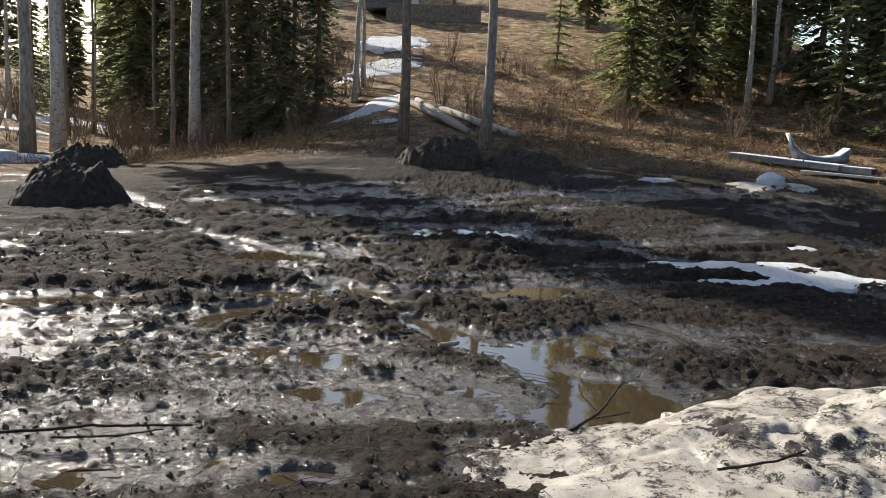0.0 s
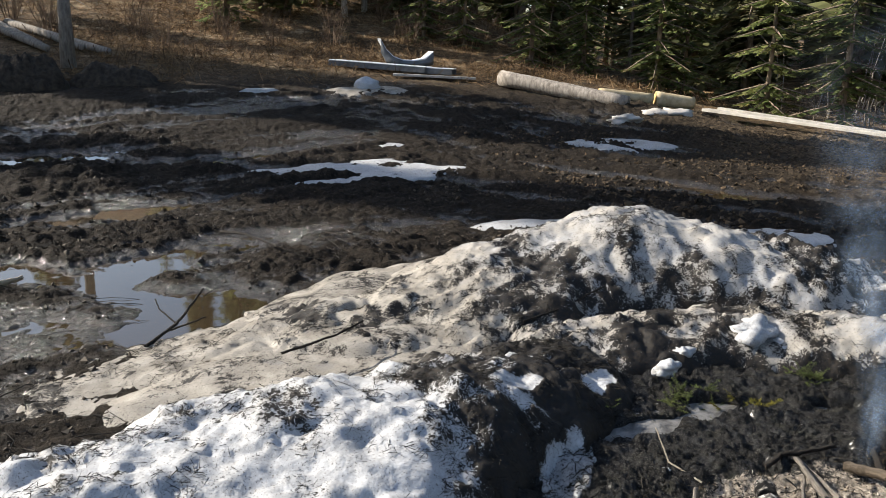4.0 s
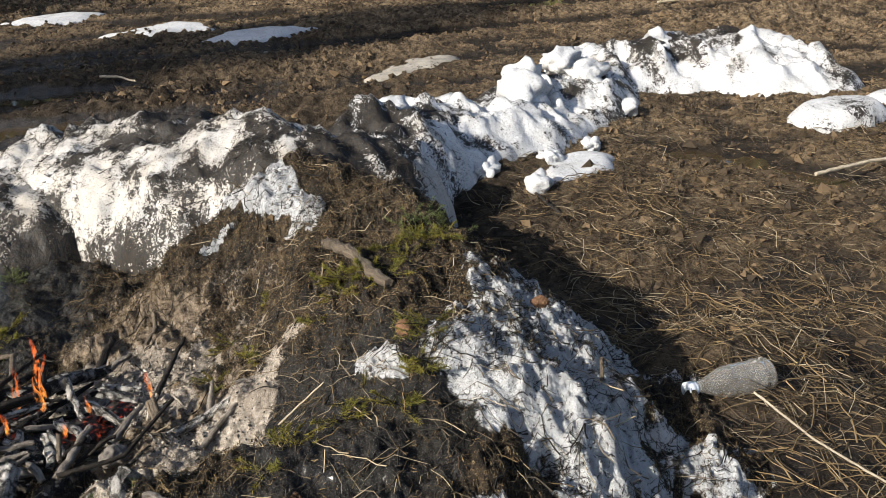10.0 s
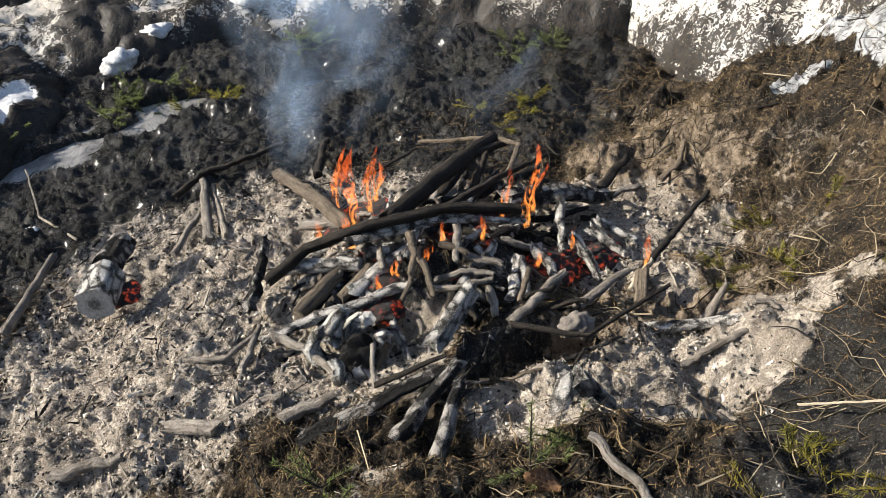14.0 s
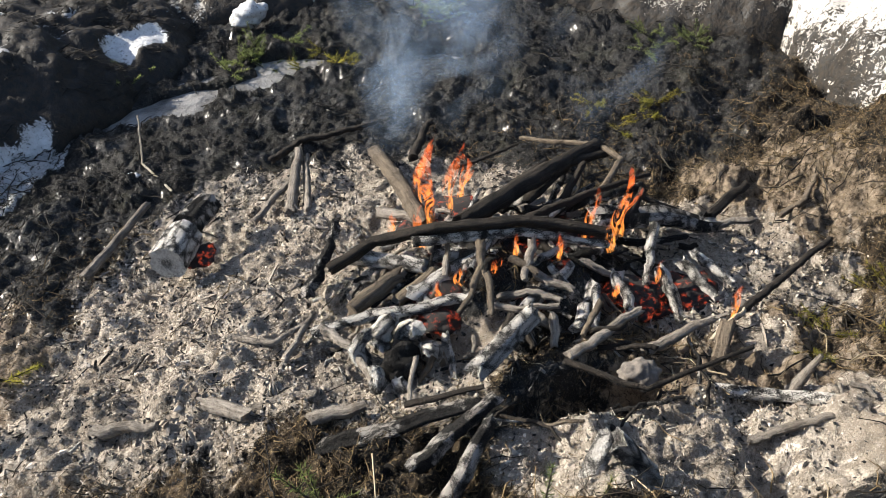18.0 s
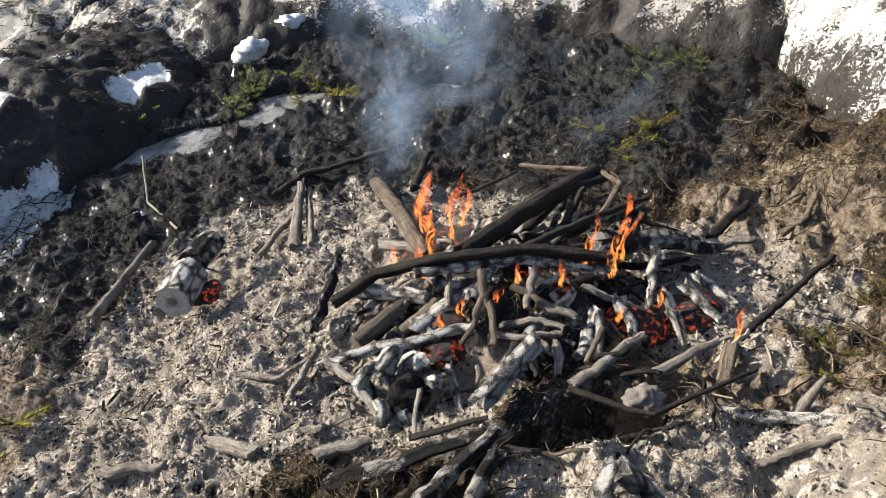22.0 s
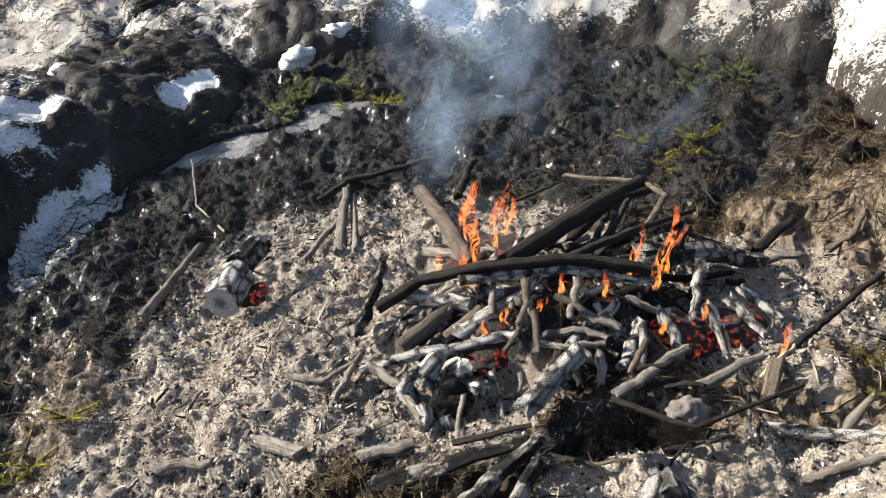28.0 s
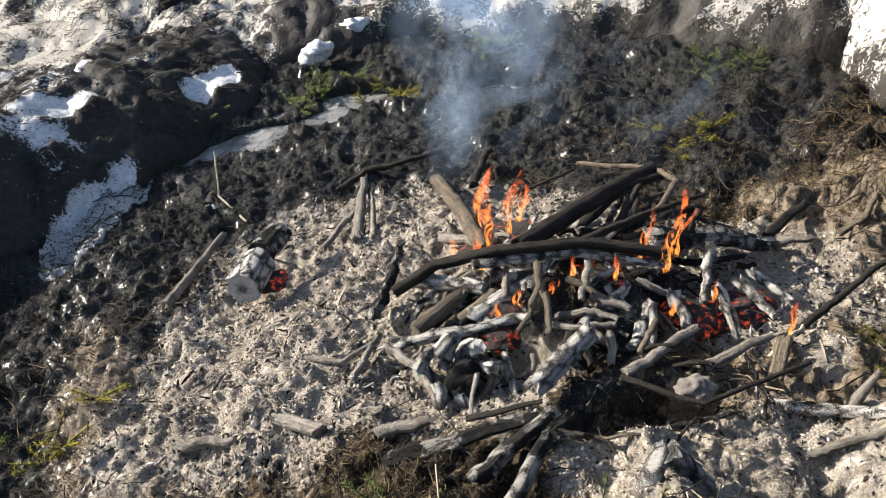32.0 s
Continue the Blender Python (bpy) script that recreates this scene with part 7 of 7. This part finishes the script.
# the white trailer on the hill
HX, HY = -11.2, 47.0
trailer = empty("trailer", (HX, HY, gz(HX, HY)), label="small white trailer parked on the hill among trees", category="trailer")
for nm, size, at, mat in (("body", (2.6, 4.5, 2.2), (0, 0, 1.6), WHITE_METAL), ("window", (0.9, 0.04, 0.6), (-0.3, -2.27, 2.0), GREY_METAL), ("skirt", (2.4, 4.2, 0.5), (0, 0, 0.3), GREY_METAL)):
    me = box(size, 0.03)
    me.materials.append(mat)
    part(nm, me, trailer, at=Matrix.Translation(at))
wall = box((5.2, 0.4, 0.9), 0.02)
wall.materials.append(BARK_SPRUCE)
wall_ob = new("log_wall", wall)
wall_ob.location = (-8.2, 44.5, gz(-8.2, 44.5) + 0.4)
tagged(wall_ob, "low dark log wall on the hill", "wall")


# ---- brush, boughs, forest litter ----
def bough_heap(seed, size, mat, label):
    """Cut green boughs thrown together: sprays of needles about thin stems."""
    rnd = random.Random(seed)
    verts, faces, stems = [], [], []
    for s in range(60):
        a, r = rnd.uniform(0, 6.283), size * math.sqrt(rnd.random())
        o = Vector((math.cos(a) * r, math.sin(a) * r, rnd.uniform(0, 0.15)))
        way = Vector((rnd.gauss(0, 0.6), rnd.gauss(0, 0.6), rnd.uniform(0.15, 1.0))).normalized()
        ln = rnd.uniform(0.35, 0.95) * (0.6 + 0.5 * size)
        stems.append(tube([o, o + way * ln * 0.5, o + way * ln - Vector((0, 0, 0.08))], [0.008, 0.005, 0.002], 4, 0, 0, False))
        for k in range(16):
            u = rnd.uniform(0.15, 1)
            p = o + way * ln * u - Vector((0, 0, 0.08 * u))
            out = (way * 0.6 + Vector((rnd.gauss(0, 0.6), rnd.gauss(0, 0.6), rnd.gauss(0, 0.35)))).normalized()
            z = rnd.uniform(0.06, 0.15)
            w = out.cross(Vector((rnd.gauss(0, 1), rnd.gauss(0, 1), rnd.gauss(0, 1)))).normalized() * z * 0.2
            q = len(verts)
            verts += [p, p + out * z * 0.5 - w, p + out * z, p + out * z * 0.5 + w]
            faces.append((q, q + 1, q + 2, q + 3))
    thing = empty("bough_heap", label=label, category="branches", group="heaped green boughs")
    tagged(part("foliage", raw_mesh("foliage", verts, faces, mat, False), thing), kind="stuff")
    tagged(part("stem_rest", raw_mesh("stem_rest", *join(*stems), BARK_GREY), thing), kind="stuff")
    return thing


BOUGH = needles("cut green bough needles", (0.16, 0.19, 0.055), (0.48, 0.50, 0.19), (0.42, 0.33, 0.14), 0.14)
HEAPS = [bough_heap(1, 0.8, BOUGH, "heap of cut green spruce boughs"), bough_heap(2, 0.7, BOUGH, "heap of cut green spruce boughs"), bough_heap(3, 0.9, NEEDLE, "heap of darker cut spruce boughs")]
rnd = random.Random(5)
for k in range(30):
    u = k / 29
    x, y = 12.3 + 2.4 * u + rnd.uniform(-0.1, 1.5), 6.9 - 7.6 * u + rnd.uniform(-0.4, 0.4)
    put(HEAPS[k % 3], x, y, rnd.uniform(0, 360), rnd.uniform(0.75, 1.25), 0.02)
for x, y, s in ((17.0, -4.6, 1.2), (17.8, -5.2, 1.3), (18.6, -5.9, 1.3), (18.9, -4.8, 1.1), (19.8, -6.6, 1.2), (20.6, -6.2, 1.2), (16.2, -4.0, 0.8)):
    put(HEAPS[rnd.randrange(3)], x, y, rnd.uniform(0, 360), s, 0.02)
for thing in HEAPS:
    for o in (*thing.children_recursive, thing):
        bpy.data.objects.remove(o)

rnd = random.Random(9)
stems = []
for k in range(230):
    x, y = rnd.uniform(12.5, 21), rnd.uniform(6.5, 16)
    if y < 8.5 and x < 14:
        continue
    h = rnd.uniform(0.3, 1.0) ** 1.0 * rnd.choice((1, 1, 1.5, 2.4))
    o = Vector((x, y, gz(x, y) - 0.02))
    w = Vector((rnd.gauss(0, 0.13), rnd.gauss(0, 0.13), 1)) * h
    stems.append(tube([o, o + w * 0.5 + Vector((rnd.gauss(0, 0.05), rnd.gauss(0, 0.05), 0)), o + w], [0.014, 0.010, 0.003], 4, 0, 0, False))
    for b in range(3):
        u = rnd.uniform(0.35, 0.9)
        stems.append(tube([o + w * u, o + w * u + Vector((rnd.gauss(0, 0.16), rnd.gauss(0, 0.16), rnd.uniform(0.05, 0.3)))], [0.006, 0.002], 3, 0, 0, False))
brush = new("brush", raw_mesh("brush", *join(*stems), BARK_GREY))
tagged(brush, "thicket of thin grey leafless saplings at the forest edge", "brush", kind="stuff")
TWIG = needle_mat("dead twigs", (0.05, 0.035, 0.022), (0.26, 0.20, 0.13))
RUST = needle_mat("dry rusty grass and twigs", (0.07, 0.042, 0.020), (0.34, 0.215, 0.105))
strew("forest_twigs", "tangle of dead branches on the forest floor", "branches", 5200, (12.0, 30, -6, 19), lambda x, y: np.clip(1.2 - (x - 13) / 16, 0.1, 1) * (x > 12.0 + 0.35 * np.clip(4 - y, 0, 4)), (0.10, 0.42), TWIG, "stick", (1, 0.022, 0.022), lambda x, y: ground_z(x, y) + 0.06, 900, 0.2, 0.45)
strew("hill_brush", "dry rusty grass and twigs on the slope", "grass", 42000, (-13, 12, 15.5, 36), lambda x, y: np.clip(1.1 - (y - 16) / 26, 0.2, 1) * np.clip(0.55 + fbm(x, y, 2.2, 911, 3), 0.05, 1) * (1 - step(-0.4, 0.2, blob(x, y, -6.6, 25, 2.0, 4.5, 25, 0.3, 912, 1.0))), (0.06, 0.22), RUST, "needle", (1, 0.05, 0.05), ground_z, 910, 0.35, 0.8)
strew("hill_brush", "dry rusty grass at the edge of the clearing", "grass", 5000, (13, 22, -8, 1), lambda x, y: np.clip(0.5 + fbm(x, y, 2.2, 915, 3), 0.05, 1), (0.05, 0.18), RUST, "needle", (1, 0.05, 0.05), ground_z, 914, 0.35, 0.8)


def shrub(seed, height):
    """A leafless bush: many thin forked stems from one foot."""
    rnd = random.Random(seed)
    stems = []
    for k in range(18):
        a, lean = rnd.uniform(0, 6.283), rnd.uniform(0.05, 0.55)
        h = height * rnd.uniform(0.5, 1.0)
        way = Vector((math.cos(a) * lean, math.sin(a) * lean, 1)).normalized()
        o = Vector((math.cos(a), math.sin(a), 0)) * rnd.uniform(0, 0.12)
        mid = o + way * h * 0.5 + Vector((rnd.gauss(0, 0.04), rnd.gauss(0, 0.04), 0))
        stems.append(tube([o - Vector((0, 0, 0.1)), mid, o + way * h], [0.010, 0.007, 0.002], 4, 0, 0, False))
        for b in range(5):
            p = o.lerp(o + way * h, rnd.uniform(0.3, 0.95))
            stems.append(tube([p, p + (way * 0.7 + Vector((rnd.gauss(0, 0.5), rnd.gauss(0, 0.5), 0))) * h * rnd.uniform(0.12, 0.32)], [0.005, 0.0015], 3, 0, 0, False))
    ob = new("shrub", raw_mesh("shrub", *join(*stems), SHRUB_BARK))
    return tagged(ob, "leafless brown shrub of thin stems", "shrub", "leafless shrubs")


SHRUB_BARK = bark("thin brown shrub bark", (0.10, 0.065, 0.040), (0.34, 0.24, 0.16))
SHRUBS = [shrub(1, 1.0), shrub(2, 1.4), shrub(3, 0.8)]
rnd = random.Random(41)
for k in range(110):
    if k < 64:
        x, y = rnd.uniform(-11, 9), rnd.uniform(18.5, 34)
        if abs(x + 6.3 + 0.18 * (y - 24)) < 1.6 or (x > 2.5 and y < 20):
            continue
    elif k < 86:
        x, y = rnd.uniform(-17, -7), rnd.uniform(19.5, 27)
    else:
        x, y = rnd.uniform(13.5, 21), rnd.uniform(-1, 15)
    put(SHRUBS[k % 3], x, y, rnd.uniform(0, 360), rnd.uniform(0.7, 1.3), 0.03)
for k in range(70):
    x, y = rnd.uniform(14, 24), rnd.uniform(3, 17)
    put(SHRUBS[k % 3], x, y, rnd.uniform(0, 360), rnd.uniform(0.6, 1.2), 0.03)
for k in range(60):
    x, y = rnd.uniform(-32, -13), rnd.uniform(14, 40)
    put(SHRUBS[k % 3], x, y, rnd.uniform(0, 360), rnd.uniform(1.2, 2.2), 0.03)
for thing in SHRUBS:
    bpy.data.objects.remove(thing)

# ---- sticks in the mud ----
for n, (pts, r, m, text) in enumerate((
        ([(-0.80, 3.42, 0.0), (-0.66, 3.62, 0.03), (-0.52, 3.95, 0.10)], 0.010, DARK, "dark forked branch sticking out of the puddle"),
        ([(-0.70, 3.58, 0.01), (-0.60, 3.52, 0.06), (-0.52, 3.50, 0.09)], 0.006, DARK, "dark forked branch sticking out of the puddle"),
        ([(-0.66, 3.64, 0.02), (-0.74, 3.78, 0.06), (-0.76, 3.86, 0.09)], 0.005, DARK, "dark forked branch sticking out of the puddle"),
        ([(-3.3, 2.58, 0.05), (-2.9, 2.76, 0.06), (-2.5, 2.9, 0.05)], 0.009, DARK, "long dark stick lying in the mud"),
        ([(-3.0, 2.62, 0.05), (-2.75, 2.7, 0.05), (-2.6, 2.82, 0.05)], 0.006, DARK, "thin dark stick lying in the mud"),
        ([(-0.34, 5.5, 0.06), (-0.18, 5.3, 0.08), (0.0, 5.0, 0.05)], 0.010, DARK, "dark crooked branch on the churned mud"),
        ([(-1.62, 4.55, 0.04), (-1.5, 4.62, 0.05)], 0.02, BONE, "pale wood chip in the mud"),
        ([(5.55, 3.4, 0.04), (5.48, 3.2, 0.06), (5.40, 3.0, 0.05)], 0.012, BONE, "pale stick on the wet mud"),
        ([(3.45, -0.25, 0.05), (3.62, -0.12, 0.07)], 0.008, DARK, "dark stick on the trampled litter"),
        ([(0.9, 2.9, 0.14), (1.15, 2.98, 0.16), (1.42, 3.08, 0.22)], 0.006, DARK, "dark needled branch on the old snow"),
        ([(-0.25, 2.75, 0.16), (0.0, 2.85, 0.18), (0.15, 3.0, 0.18)], 0.007, DARK, "dark twig on the tan ice"),
        ([(9.2, -0.6, 0.04), (9.3, -0.85, 0.05), (9.35, -1.1, 0.04)], 0.013, BONE, "pale stick on the wet mud"))):
    limb(pts, r, m, text, "stick", seed=900 + n, category="stick", group="sticks in the yard", wobble=0.4)
